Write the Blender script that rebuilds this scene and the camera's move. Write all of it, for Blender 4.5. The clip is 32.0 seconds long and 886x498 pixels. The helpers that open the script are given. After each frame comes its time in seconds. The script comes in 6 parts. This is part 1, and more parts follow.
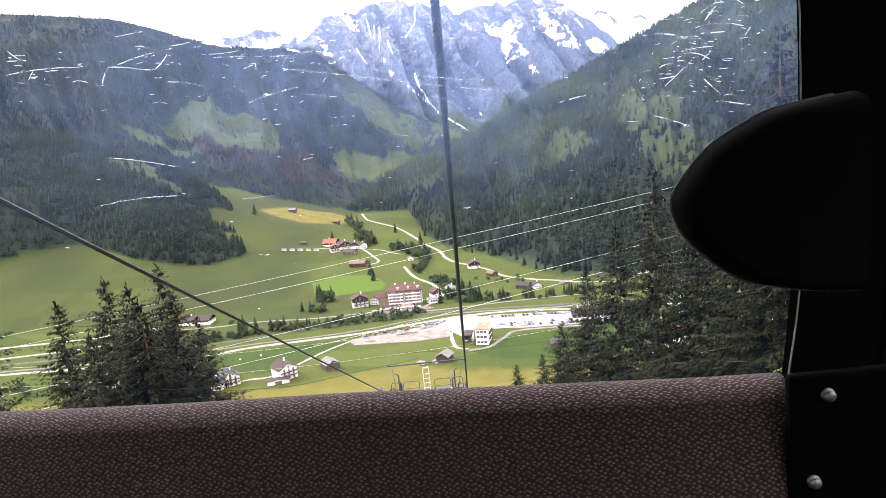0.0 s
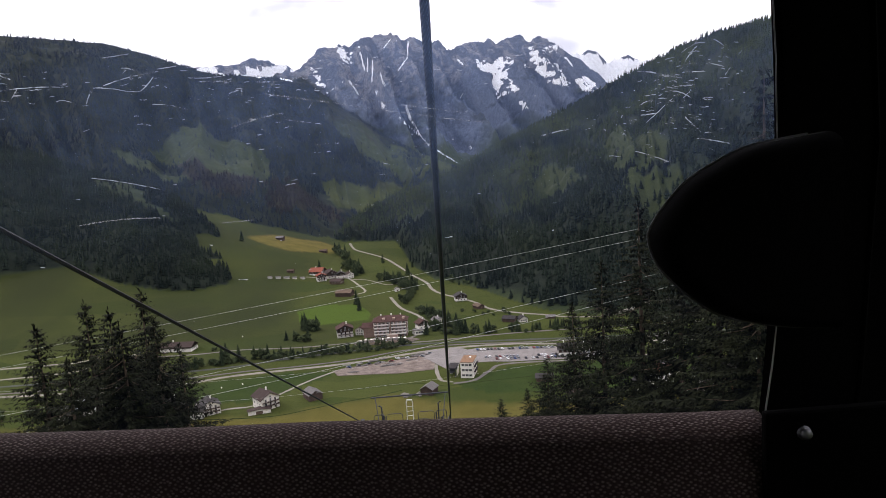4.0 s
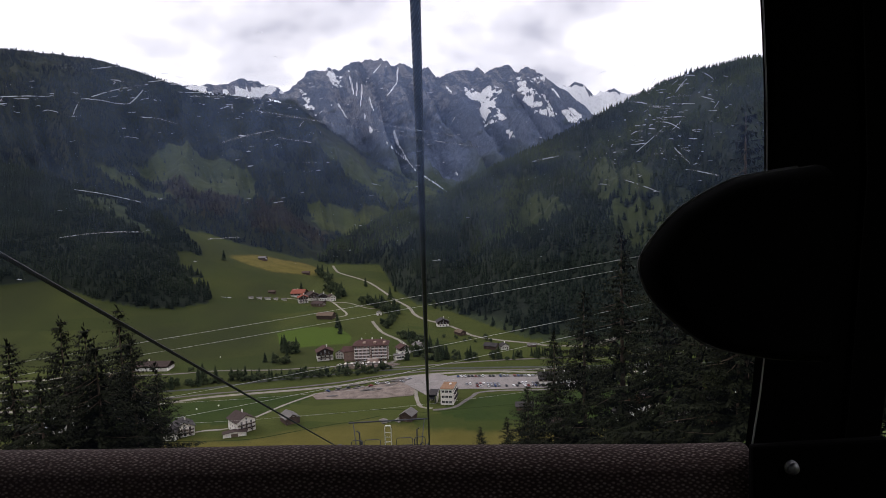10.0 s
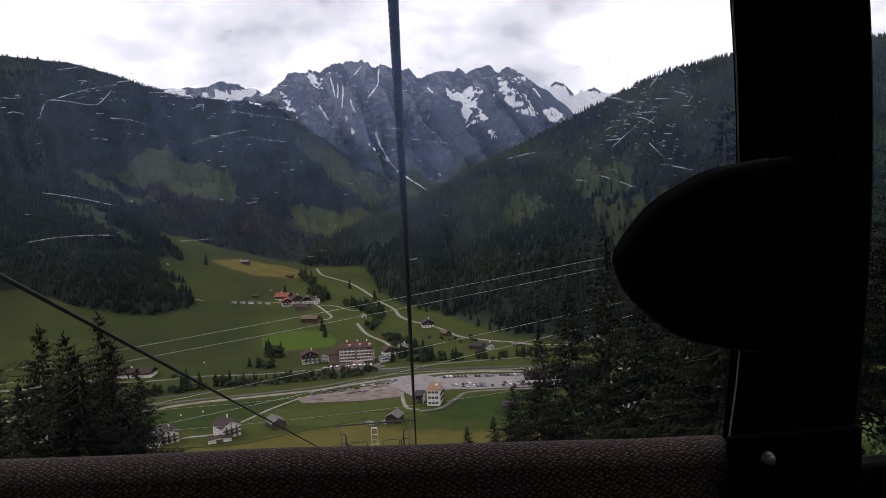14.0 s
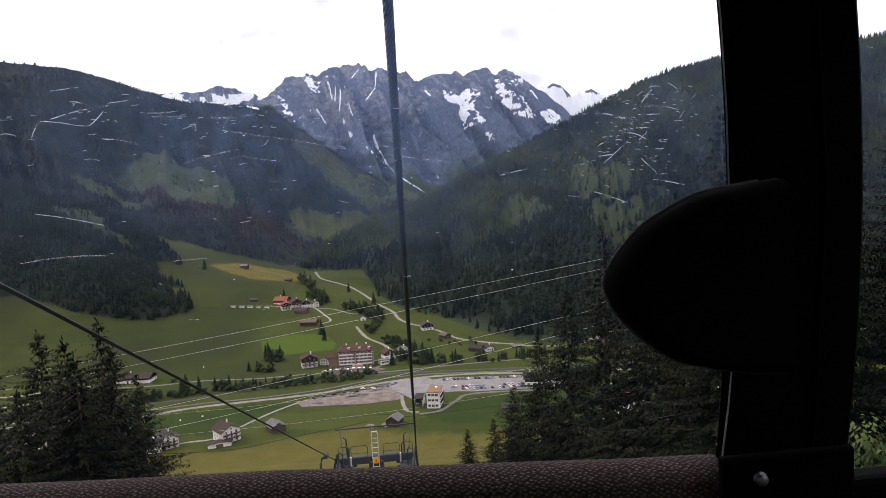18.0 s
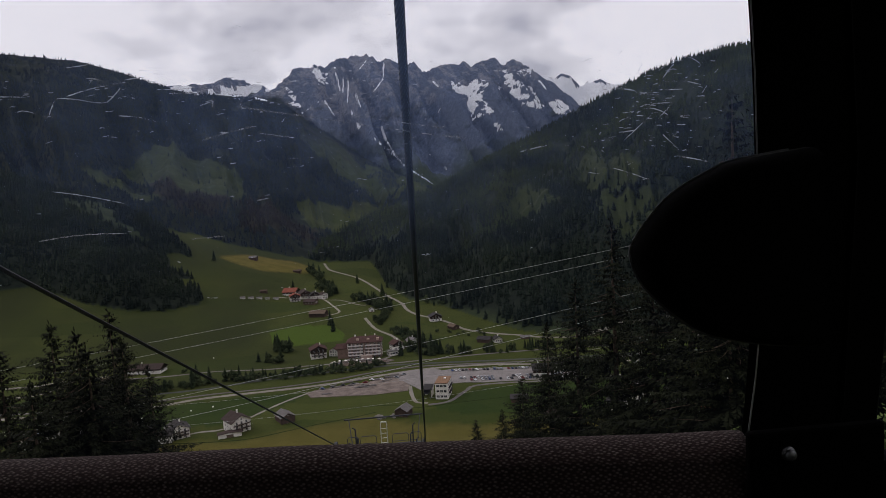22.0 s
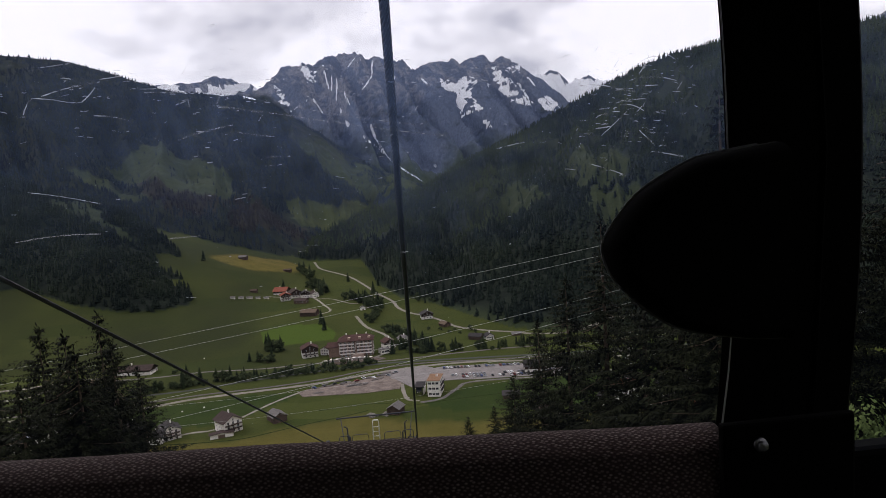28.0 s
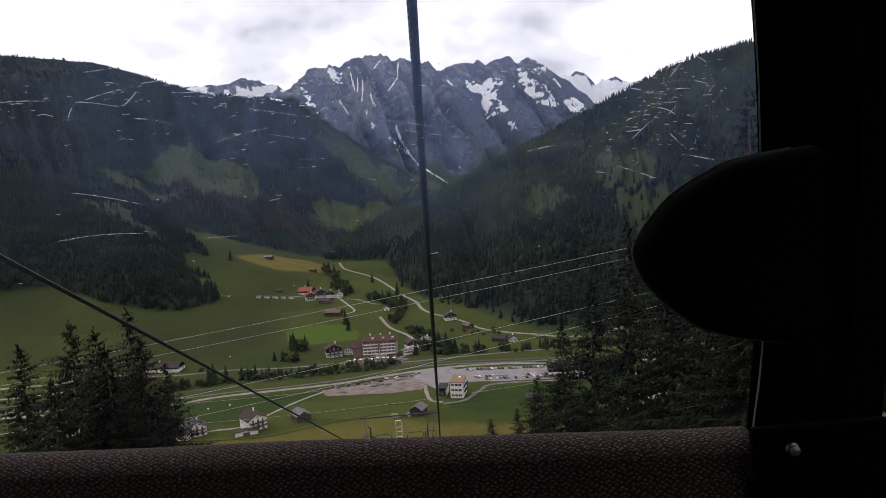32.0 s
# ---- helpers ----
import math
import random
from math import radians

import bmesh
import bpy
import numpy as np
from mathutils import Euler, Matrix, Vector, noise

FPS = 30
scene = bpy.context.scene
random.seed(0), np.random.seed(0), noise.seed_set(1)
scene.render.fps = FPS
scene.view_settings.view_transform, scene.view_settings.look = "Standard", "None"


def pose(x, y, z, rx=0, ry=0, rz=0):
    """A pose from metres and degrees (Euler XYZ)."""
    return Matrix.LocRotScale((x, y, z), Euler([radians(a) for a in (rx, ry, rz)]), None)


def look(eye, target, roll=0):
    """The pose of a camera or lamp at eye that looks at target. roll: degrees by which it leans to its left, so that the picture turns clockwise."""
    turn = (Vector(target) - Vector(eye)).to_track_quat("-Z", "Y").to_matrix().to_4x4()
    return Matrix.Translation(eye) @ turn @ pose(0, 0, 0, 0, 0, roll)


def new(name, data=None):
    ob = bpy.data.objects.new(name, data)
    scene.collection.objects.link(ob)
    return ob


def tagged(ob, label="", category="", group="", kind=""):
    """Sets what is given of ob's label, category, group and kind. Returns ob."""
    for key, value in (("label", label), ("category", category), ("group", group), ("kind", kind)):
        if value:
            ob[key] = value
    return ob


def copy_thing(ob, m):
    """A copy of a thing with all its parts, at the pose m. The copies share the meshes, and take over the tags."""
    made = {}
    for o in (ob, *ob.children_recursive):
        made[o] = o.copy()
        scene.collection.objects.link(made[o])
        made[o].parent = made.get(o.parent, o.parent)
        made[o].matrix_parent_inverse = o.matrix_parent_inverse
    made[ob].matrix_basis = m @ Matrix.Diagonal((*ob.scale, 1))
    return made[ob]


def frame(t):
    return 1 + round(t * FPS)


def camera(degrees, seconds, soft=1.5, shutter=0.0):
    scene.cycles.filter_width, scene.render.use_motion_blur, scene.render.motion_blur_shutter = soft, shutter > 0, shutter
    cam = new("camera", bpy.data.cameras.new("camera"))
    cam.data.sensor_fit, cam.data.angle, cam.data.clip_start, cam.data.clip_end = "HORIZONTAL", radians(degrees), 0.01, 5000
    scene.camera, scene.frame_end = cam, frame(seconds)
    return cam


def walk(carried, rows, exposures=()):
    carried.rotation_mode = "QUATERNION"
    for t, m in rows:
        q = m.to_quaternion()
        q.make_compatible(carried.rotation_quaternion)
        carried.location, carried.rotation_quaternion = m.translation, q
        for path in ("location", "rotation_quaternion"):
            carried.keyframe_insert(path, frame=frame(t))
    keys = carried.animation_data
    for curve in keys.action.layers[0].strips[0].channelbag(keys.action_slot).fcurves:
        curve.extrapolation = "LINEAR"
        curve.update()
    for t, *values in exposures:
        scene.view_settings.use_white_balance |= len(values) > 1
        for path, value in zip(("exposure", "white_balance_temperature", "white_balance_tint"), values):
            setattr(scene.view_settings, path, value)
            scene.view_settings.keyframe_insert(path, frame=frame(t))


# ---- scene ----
# View down an alpine valley from a ropeway cabin: the camera is hand-held inside the cabin.
cam = camera(68.0, 32.0, soft=0.8)

PATH = [
    (0.0, pose(-0.0011, -0.0152, 160.0102, 79.96, 5.52, -1.25)),
    (0.5, pose(0.0065, -0.0349, 160.0149, 81.85, 7.18, 0.45)),
    (1.0, pose(0.0229, -0.0405, 160.0143, 81.80, 7.74, 0.41)),
    (1.5, pose(0.0300, -0.0424, 160.0178, 81.84, 7.83, 0.00)),
    (2.0, pose(0.0191, -0.0444, 160.0058, 81.69, 6.78, 0.33)),
    (2.5, pose(0.0132, -0.0297, 160.0091, 82.76, 5.60, -0.95)),
    (4.5, pose(0.0039, -0.0132, 160.0042, 82.64, 3.79, -1.96)),
    (5.0, pose(-0.0038, -0.0292, 160.0097, 84.47, 3.19, -0.68)),
    (5.5, pose(0.0040, -0.0137, 159.9994, 80.91, 3.39, -0.50)),
    (6.0, pose(0.0045, -0.0071, 159.9983, 81.43, 2.91, -1.36)),
    (6.5, pose(0.0071, -0.0255, 160.0084, 84.40, 3.08, -1.00)),
    (7.0, pose(0.0015, -0.0262, 160.0184, 84.57, 2.93, -1.00)),
    (7.5, pose(-0.0011, -0.0210, 160.0273, 85.19, 3.88, -1.47)),
    (8.0, pose(0.0014, -0.0155, 160.0318, 84.60, 4.44, -2.02)),
    (8.5, pose(0.0023, -0.0004, 160.0191, 83.03, 3.34, -2.52)),
    (9.0, pose(0.0103, -0.0039, 160.0091, 85.06, 4.39, -2.35)),
    (9.5, pose(0.0091, -0.0078, 160.0038, 84.50, 3.33, -3.06)),
    (10.0, pose(0.0024, -0.0050, 160.0008, 84.79, 2.17, -3.36)),
    (10.5, pose(0.0048, 0.0064, 159.9982, 84.65, 3.03, -2.84)),
    (11.0, pose(0.0002, 0.0027, 160.0015, 84.16, 3.70, -2.84)),
    (11.5, pose(-0.0048, -0.0004, 160.0032, 83.81, 4.72, -2.49)),
    (12.0, pose(-0.0052, 0.0018, 159.9978, 83.44, 4.50, -3.07)),
    (12.5, pose(-0.0035, -0.0003, 160.0070, 83.52, 5.62, -2.56)),
    (13.0, pose(0.0046, 0.0060, 159.9998, 84.01, 4.85, -2.74)),
    (13.5, pose(0.0143, 0.0054, 160.0023, 84.35, 4.55, -4.53)),
    (14.0, pose(0.0140, 0.0002, 159.9958, 84.79, 2.96, -4.84)),
    (14.5, pose(0.0163, -0.0045, 160.0008, 85.08, 3.54, -4.32)),
    (16.5, pose(0.0080, 0.0038, 159.9948, 84.64, 4.36, -5.51)),
    (17.0, pose(0.0025, -0.0174, 160.0053, 82.61, 4.49, -3.84)),
    (17.5, pose(0.0147, 0.0104, 160.0054, 82.13, 4.18, -4.34)),
    (18.0, pose(0.0241, 0.0007, 160.0191, 84.99, 3.43, -5.00)),
    (18.5, pose(0.0280, -0.0082, 160.0115, 85.84, 4.58, -3.09)),
    (19.0, pose(0.0142, 0.0057, 159.9991, 85.15, 3.21, -3.59)),
    (19.5, pose(0.0012, 0.0162, 159.9965, 86.12, 2.58, -5.27)),
    (20.0, pose(-0.0047, 0.0175, 160.0041, 86.83, 3.78, -4.29)),
    (20.5, pose(-0.0010, 0.0036, 160.0086, 87.54, 4.43, -4.48)),
    (21.0, pose(-0.0109, -0.0103, 160.0072, 87.84, 3.64, -4.36)),
    (21.5, pose(0.0035, 0.0103, 160.0047, 87.44, 4.49, -4.14)),
    (22.0, pose(0.0065, 0.0095, 159.9976, 84.28, 3.60, -4.29)),
    (22.5, pose(0.0105, 0.0077, 160.0021, 84.31, 3.09, -3.69)),
    (23.0, pose(0.0189, 0.0016, 160.0062, 85.20, 3.79, -3.10)),
    (23.5, pose(0.0159, -0.0025, 160.0046, 85.18, 3.75, -3.38)),
    (24.0, pose(0.0055, -0.0044, 160.0027, 85.10, 3.49, -3.44)),
    (24.5, pose(-0.0069, -0.0076, 160.0036, 85.30, 2.60, -3.95)),
    (26.5, pose(0.0156, -0.0039, 159.9957, 83.60, 3.63, -3.22)),
    (27.0, pose(0.0381, 0.0095, 160.0037, 83.85, 3.14, -7.14)),
    (27.5, pose(0.0331, 0.0004, 160.0024, 84.62, 3.81, -5.44)),
    (28.0, pose(0.0250, 0.0050, 159.9961, 84.00, 4.10, -5.17)),
    (28.5, pose(0.0203, 0.0041, 160.0003, 84.25, 4.08, -5.15)),
    (29.0, pose(0.0203, 0.0141, 160.0095, 84.04, 3.96, -5.95)),
    (29.5, pose(0.0138, 0.0143, 160.0012, 83.04, 4.11, -5.53)),
    (30.0, pose(0.0135, 0.0088, 159.9955, 82.99, 4.21, -5.54)),
    (30.5, pose(0.0181, 0.0075, 159.9944, 82.95, 3.86, -5.07)),
    (31.0, pose(0.0168, 0.0013, 159.9997, 83.99, 3.07, -4.09)),
    (31.5, pose(0.0180, -0.0019, 159.9970, 83.80, 3.80, -3.09)),
    (32.0, pose(0.0151, -0.0064, 159.9981, 84.27, 3.86, -3.03)),
]
EXPOSURES = [
    (0.0, 2.25, 6420, 18), (0.5, 1.12, 6420, 18), (1.0, 0.84, 6420, 18), (2.0, 0.47, 6420, 18), (4.5, 0.37, 6420, 18), (5.0, 0.32, 6420, 18), (5.5, 0.92, 6420, 18), (6.0, 1.75, 6420, 18),
    (6.5, 1.30, 6420, 18), (7.0, 0.40, 6420, 18), (8.0, -0.25, 6420, 18), (9.0, 0.32, 6420, 18), (10.0, -0.08, 6420, 18), (13.0, -0.03, 6420, 18), (14.5, -0.23, 6420, 18), (16.5, -0.38, 6420, 18),
    (17.0, -0.48, 6420, 18), (18.0, 0.47, 6420, 18), (18.5, 0.02, 6420, 18), (19.0, -0.48, 6420, 18), (20.0, -0.63, 6420, 18), (21.0, -1.00, 6420, 18), (22.0, -0.68, 6420, 18), (23.0, 0.00, 6420, 18),
    (24.0, -0.18, 6420, 18), (26.5, 0.42, 6420, 18), (27.0, 0.32, 6420, 18), (28.0, -0.28, 6420, 18), (29.0, -0.38, 6420, 18), (30.0, -0.03, 6420, 18), (31.0, 0.14, 6420, 18), (32.0, -0.03, 6420, 18),
]
walk(cam, PATH, EXPOSURES)

# ---------------------------------------------------------------- light
# Bright overcast summer day: a pale Nishita sky behind a broken sheet of cloud, and a wide weak sun.
world = bpy.data.worlds.new("overcast_sky")
world.use_nodes = True
scene.world = world
wn, wl = world.node_tree.nodes, world.node_tree.links
for n in list(wn):
    wn.remove(n)
w_out, w_bg = wn.new("ShaderNodeOutputWorld"), wn.new("ShaderNodeBackground")
w_sky = wn.new("ShaderNodeTexSky")
w_sky.sky_type, w_sky.sun_disc = "NISHITA", False
w_sky.sun_elevation, w_sky.sun_rotation = radians(40), radians(300)
# The clouds lie on one level sheet overhead, so that they flatten towards the horizon.
w_co, w_sep, w_com = wn.new("ShaderNodeTexCoord"), wn.new("ShaderNodeSeparateXYZ"), wn.new("ShaderNodeCombineXYZ")
wl.new(w_co.outputs["Generated"], w_sep.inputs[0])
w_up = wn.new("ShaderNodeMath")
w_up.operation, w_up.inputs[1].default_value = "MAXIMUM", 0.0
wl.new(w_sep.outputs["Z"], w_up.inputs[0])
w_off = wn.new("ShaderNodeMath")
w_off.operation, w_off.inputs[1].default_value = "ADD", 0.34
wl.new(w_up.outputs[0], w_off.inputs[0])
for axis in ("X", "Y"):
    w_div = wn.new("ShaderNodeMath")
    w_div.operation = "DIVIDE"
    wl.new(w_sep.outputs[axis], w_div.inputs[0])
    wl.new(w_off.outputs[0], w_div.inputs[1])
    wl.new(w_div.outputs[0], w_com.inputs[axis])
w_map = wn.new("ShaderNodeMapping")
w_map.inputs["Location"].default_value = (0.0, 0.0, 0.0)
wl.new(w_com.outputs[0], w_map.inputs["Vector"])
w_n1, w_n2 = wn.new("ShaderNodeTexNoise"), wn.new("ShaderNodeTexNoise")
w_n1.inputs["Scale"].default_value, w_n1.inputs["Detail"].default_value, w_n1.inputs["Roughness"].default_value = 1.9, 8, 0.5
w_n2.inputs["Scale"].default_value, w_n2.inputs["Detail"].default_value = 5.5, 5
wl.new(w_map.outputs["Vector"], w_n1.inputs["Vector"])
wl.new(w_map.outputs["Vector"], w_n2.inputs["Vector"])
w_sum = wn.new("ShaderNodeMath")
w_sum.operation, w_sum.inputs[1].default_value = "MULTIPLY_ADD", 0.22
wl.new(w_n2.outputs["Fac"], w_sum.inputs[0])
wl.new(w_n1.outputs["Fac"], w_sum.inputs[2])
w_r1 = wn.new("ShaderNodeValToRGB")
w_r1.color_ramp.interpolation = "EASE"
w_r1.color_ramp.elements[0].position, w_r1.color_ramp.elements[0].color = 0.46, (7.5, 7.5, 8.1, 1)
w_r1.color_ramp.elements[1].position, w_r1.color_ramp.elements[1].color = 0.65, (14.6, 14.4, 14.4, 1)
w_mid = w_r1.color_ramp.elements.new(0.55)
w_mid.color = (11.2, 11.1, 11.3, 1)
# An overcast sky is brighter overhead than near the horizon.
w_top = wn.new("ShaderNodeMapRange")
w_top.inputs["From Min"].default_value, w_top.inputs["From Max"].default_value = 0.26, 0.8
w_top.inputs["To Min"].default_value, w_top.inputs["To Max"].default_value = 0.094, 0.123
wl.new(w_up.outputs[0], w_top.inputs["Value"])
w_mix = wn.new("ShaderNodeMixRGB")
w_mix.inputs["Fac"].default_value = 0.93
wl.new(w_sum.outputs[0], w_r1.inputs["Fac"])
wl.new(w_top.outputs["Result"], w_bg.inputs["Strength"])
wl.new(w_sky.outputs["Color"], w_mix.inputs["Color1"])
wl.new(w_r1.outputs["Color"], w_mix.inputs["Color2"])
wl.new(w_mix.outputs["Color"], w_bg.inputs["Color"])
wl.new(w_bg.outputs["Background"], w_out.inputs["Surface"])

sun = new("sun", bpy.data.lights.new("sun", "SUN"))
sun.data.energy, sun.data.angle, sun.data.color = 1.3, radians(10), (1.0, 0.95, 0.88)
sun.matrix_world = look((-1560, 900, 1500), (0, 0, 0))


# ---------------------------------------------------------------- materials
def material(name, color, rough=0.8, metal=0.0, var=0.25, scale=0.5, fine=6.0, bump=0.0, other=None, spec=0.03):
    """A surface with two scales of variation (coarse stains, fine grain) and fine relief."""
    m = bpy.data.materials.new(name)
    m.use_nodes = True
    nt, ln = m.node_tree.nodes, m.node_tree.links
    b = nt["Principled BSDF"]
    b.inputs["Roughness"].default_value, b.inputs["Metallic"].default_value = rough, metal
    b.inputs["Specular IOR Level"].default_value = spec
    geo, info = nt.new("ShaderNodeNewGeometry"), nt.new("ShaderNodeObjectInfo")
    n1, n2 = nt.new("ShaderNodeTexNoise"), nt.new("ShaderNodeTexNoise")
    n1.inputs["Scale"].default_value, n1.inputs["Detail"].default_value = scale, 4
    n2.inputs["Scale"].default_value, n2.inputs["Detail"].default_value = fine, 3
    for n in (n1, n2):
        ln.new(geo.outputs["Position"], n.inputs["Vector"])
    add = nt.new("ShaderNodeMath")
    add.operation = "ADD"
    ln.new(n1.outputs["Fac"], add.inputs[0])
    ln.new(n2.outputs["Fac"], add.inputs[1])
    jit = nt.new("ShaderNodeMath")
    jit.operation = "MULTIPLY_ADD"
    jit.inputs[1].default_value = 0.3
    ln.new(info.outputs["Random"], jit.inputs[0])
    ln.new(add.outputs[0], jit.inputs[2])
    ramp = nt.new("ShaderNodeMapRange")
    ramp.inputs["From Min"].default_value, ramp.inputs["From Max"].default_value = 0.75, 1.55
    ln.new(jit.outputs[0], ramp.inputs["Value"])
    mix = nt.new("ShaderNodeMixRGB")
    lo = [c * (1 - var) for c in color]
    hi = list(other) if other else [min(1, c * (1 + var)) for c in color]
    mix.inputs["Color1"].default_value, mix.inputs["Color2"].default_value = (*lo, 1), (*hi, 1)
    ln.new(ramp.outputs["Result"], mix.inputs["Fac"])
    ln.new(mix.outputs["Color"], b.inputs["Base Color"])
    if bump:
        bp = nt.new("ShaderNodeBump")
        bp.inputs["Strength"].default_value, bp.inputs["Distance"].default_value = 0.6, bump
        ln.new(n2.outputs["Fac"], bp.inputs["Height"])
        ln.new(bp.outputs["Normal"], b.inputs["Normal"])
    return m


def leafy(name, dark, light, scale=0.08, uneven=0.42):
    """Foliage: every clump has its own green."""
    m = bpy.data.materials.new(name)
    m.use_nodes = True
    nt, ln = m.node_tree.nodes, m.node_tree.links
    b = nt["Principled BSDF"]
    b.inputs["Roughness"].default_value, b.inputs["Specular IOR Level"].default_value = 0.8, 0.05
    geo, n1 = nt.new("ShaderNodeNewGeometry"), nt.new("ShaderNodeTexNoise")
    n1.inputs["Scale"].default_value, n1.inputs["Detail"].default_value = scale, 4
    ln.new(geo.outputs["Position"], n1.inputs["Vector"])
    add = nt.new("ShaderNodeMath")
    add.operation = "MULTIPLY_ADD"
    add.inputs[1].default_value = uneven
    wide = nt.new("ShaderNodeMapRange")
    wide.inputs["From Min"].default_value, wide.inputs["From Max"].default_value = 0.36, 0.66
    wide.inputs["To Min"].default_value, wide.inputs["To Max"].default_value = 0.28, 0.8
    wide.clamp = False
    ln.new(n1.outputs["Fac"], wide.inputs["Value"])
    ln.new(geo.outputs["Random Per Island"], add.inputs[0])
    ln.new(wide.outputs["Result"], add.inputs[2])
    ramp = nt.new("ShaderNodeMapRange")
    ramp.inputs["From Min"].default_value, ramp.inputs["From Max"].default_value = 0.21 + 0.5 * uneven, 0.79 + 0.5 * uneven
    ln.new(add.outputs[0], ramp.inputs["Value"])
    mix = nt.new("ShaderNodeMixRGB")
    mix.inputs["Color1"].default_value, mix.inputs["Color2"].default_value = (*[0.8 * c for c in dark], 1), (*[0.8 * c for c in light], 1)
    ln.new(ramp.outputs["Result"], mix.inputs["Fac"])
    ln.new(mix.outputs["Color"], b.inputs["Base Color"])
    return m


def glassy(name, tint, rough=0.08):
    m = bpy.data.materials.new(name)
    m.use_nodes = True
    b = m.node_tree.nodes["Principled BSDF"]
    b.inputs["Base Color"].default_value = (*tint, 1)
    b.inputs["Roughness"].default_value = rough
    b.inputs["Specular IOR Level"].default_value = 0.6
    return m


M_WHITE = material("white_render", (0.74, 0.70, 0.65), 0.85, var=0.12, scale=0.3, fine=3)
M_CREAM = material("cream_render", (0.36, 0.27, 0.22), 0.85, var=0.12, scale=0.3, fine=3)
M_BALCONY = material("pale_balcony_front", (0.76, 0.70, 0.65), 0.8, var=0.1, scale=0.4)
M_DARKWOOD = material("dark_larch_boards", (0.07, 0.05, 0.04), 0.8, var=0.4, scale=0.5, fine=5)
M_WOOD = material("weathered_wood", (0.11, 0.08, 0.06), 0.85, var=0.3, scale=0.5, fine=5)
M_GREYROOF = material("grey_roof_slates", (0.042, 0.038, 0.038), 0.7, var=0.3, scale=0.4, fine=4)
M_BROWNROOF = material("brown_roof_tiles", (0.055, 0.040, 0.036), 0.75, var=0.3, scale=0.4, fine=4)
M_REDROOF = material("red_brown_roof_tiles", (0.066, 0.038, 0.033), 0.75, var=0.3, scale=0.3, fine=4)
M_ORANGEROOF = material("orange_red_roof_tiles", (0.19, 0.064, 0.043), 0.75, var=0.2, scale=0.3, fine=4)
M_TANROOF = material("tan_gravel_roof", (0.19, 0.115, 0.072), 0.9, var=0.2, scale=0.5, fine=4)
M_PALEROOF = material("pale_metal_roof", (0.12, 0.11, 0.105), 0.5, var=0.15, scale=0.4, fine=4)
M_SOLAR = material("solar_collector", (0.55, 0.58, 0.62), 0.25, var=0.1)
M_FRAME = material("white_window_frame", (0.6, 0.58, 0.55), 0.6, var=0.08)
M_PANE = glassy("dark_window_glass", (0.02, 0.025, 0.03))
M_ROAD = material("pale_gravel_road", (0.205, 0.187, 0.158), 0.95, var=0.25, scale=0.05, fine=0.7)
M_ASPHALT = material("worn_asphalt", (0.125, 0.115, 0.105), 0.95, var=0.3, scale=0.05, fine=0.6)
M_GRAVEL = material("pinkish_gravel", (0.128, 0.104, 0.09), 0.95, var=0.7, scale=0.16, fine=0.9)
M_PLAZA = material("grey_forecourt_asphalt", (0.17, 0.155, 0.147), 0.95, var=0.3, scale=0.1, fine=0.6)
M_HOTEL = material("brown_timber_and_render", (0.19, 0.13, 0.105), 0.85, var=0.3, scale=0.4, fine=3)
M_RAIL = material("dark_track_bed", (0.1, 0.09, 0.085), 0.95, var=0.3, scale=0.1, fine=1)
M_WATER = material("grey_green_river", (0.045, 0.048, 0.042), 0.6, var=0.2, scale=0.1, fine=0.8, bump=0.05)
M_BANK = material("overgrown_bank", (0.018, 0.026, 0.008), 0.95, var=0.5, scale=0.3, fine=1.5)
M_STONE = material("grey_stone_wall", (0.17, 0.155, 0.14), 0.9, var=0.3, scale=0.3, fine=2)
M_STEEL = material("galvanised_steel", (0.055, 0.057, 0.062), 0.6, 0.3, var=0.25, scale=0.6, fine=8)
M_LADDER = material("pale_ladder_steel", (0.55, 0.55, 0.5), 0.5, 0.3, var=0.15)
M_ROPE = material("greased_steel_rope", (0.045, 0.045, 0.05), 0.45, 0.6, var=0.4, scale=3, fine=60)
M_WIRE = material("aluminium_wire", (0.42, 0.42, 0.4), 0.5, 0.4, var=0.1)
M_MAST = material("grey_lattice_steel", (0.3, 0.3, 0.31), 0.6, 0.4, var=0.2)
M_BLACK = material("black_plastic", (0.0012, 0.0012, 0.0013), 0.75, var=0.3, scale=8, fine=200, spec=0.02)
M_RUBBER = material("black_rubber", (0.015, 0.015, 0.015), 0.8, var=0.3)
M_SIGN = material("orange_sign", (0.75, 0.33, 0.03), 0.6, var=0.06)
M_CHROME = material("zinc_plated_steel", (0.5, 0.5, 0.52), 0.35, 0.9, var=0.2, scale=40, fine=300)
M_BOLT = material("dull_zinc_bolt", (0.16, 0.16, 0.17), 0.5, 0.9, var=0.3, scale=60, fine=300)
M_BARK = material("grey_brown_bark", (0.09, 0.065, 0.05), 0.95, var=0.4, scale=2, fine=12, bump=0.02)
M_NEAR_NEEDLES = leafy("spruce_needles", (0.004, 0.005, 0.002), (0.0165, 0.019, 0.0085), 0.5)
M_MID_NEEDLES = leafy("valley_spruce_needles", (0.012, 0.020, 0.010), (0.042, 0.056, 0.024), 0.05)
M_BROAD = leafy("alder_leaves", (0.028, 0.040, 0.020), (0.080, 0.100, 0.046), 0.08)
M_SHRUB = leafy("light_green_leaves", (0.03, 0.05, 0.018), (0.10, 0.135, 0.045), 0.8)
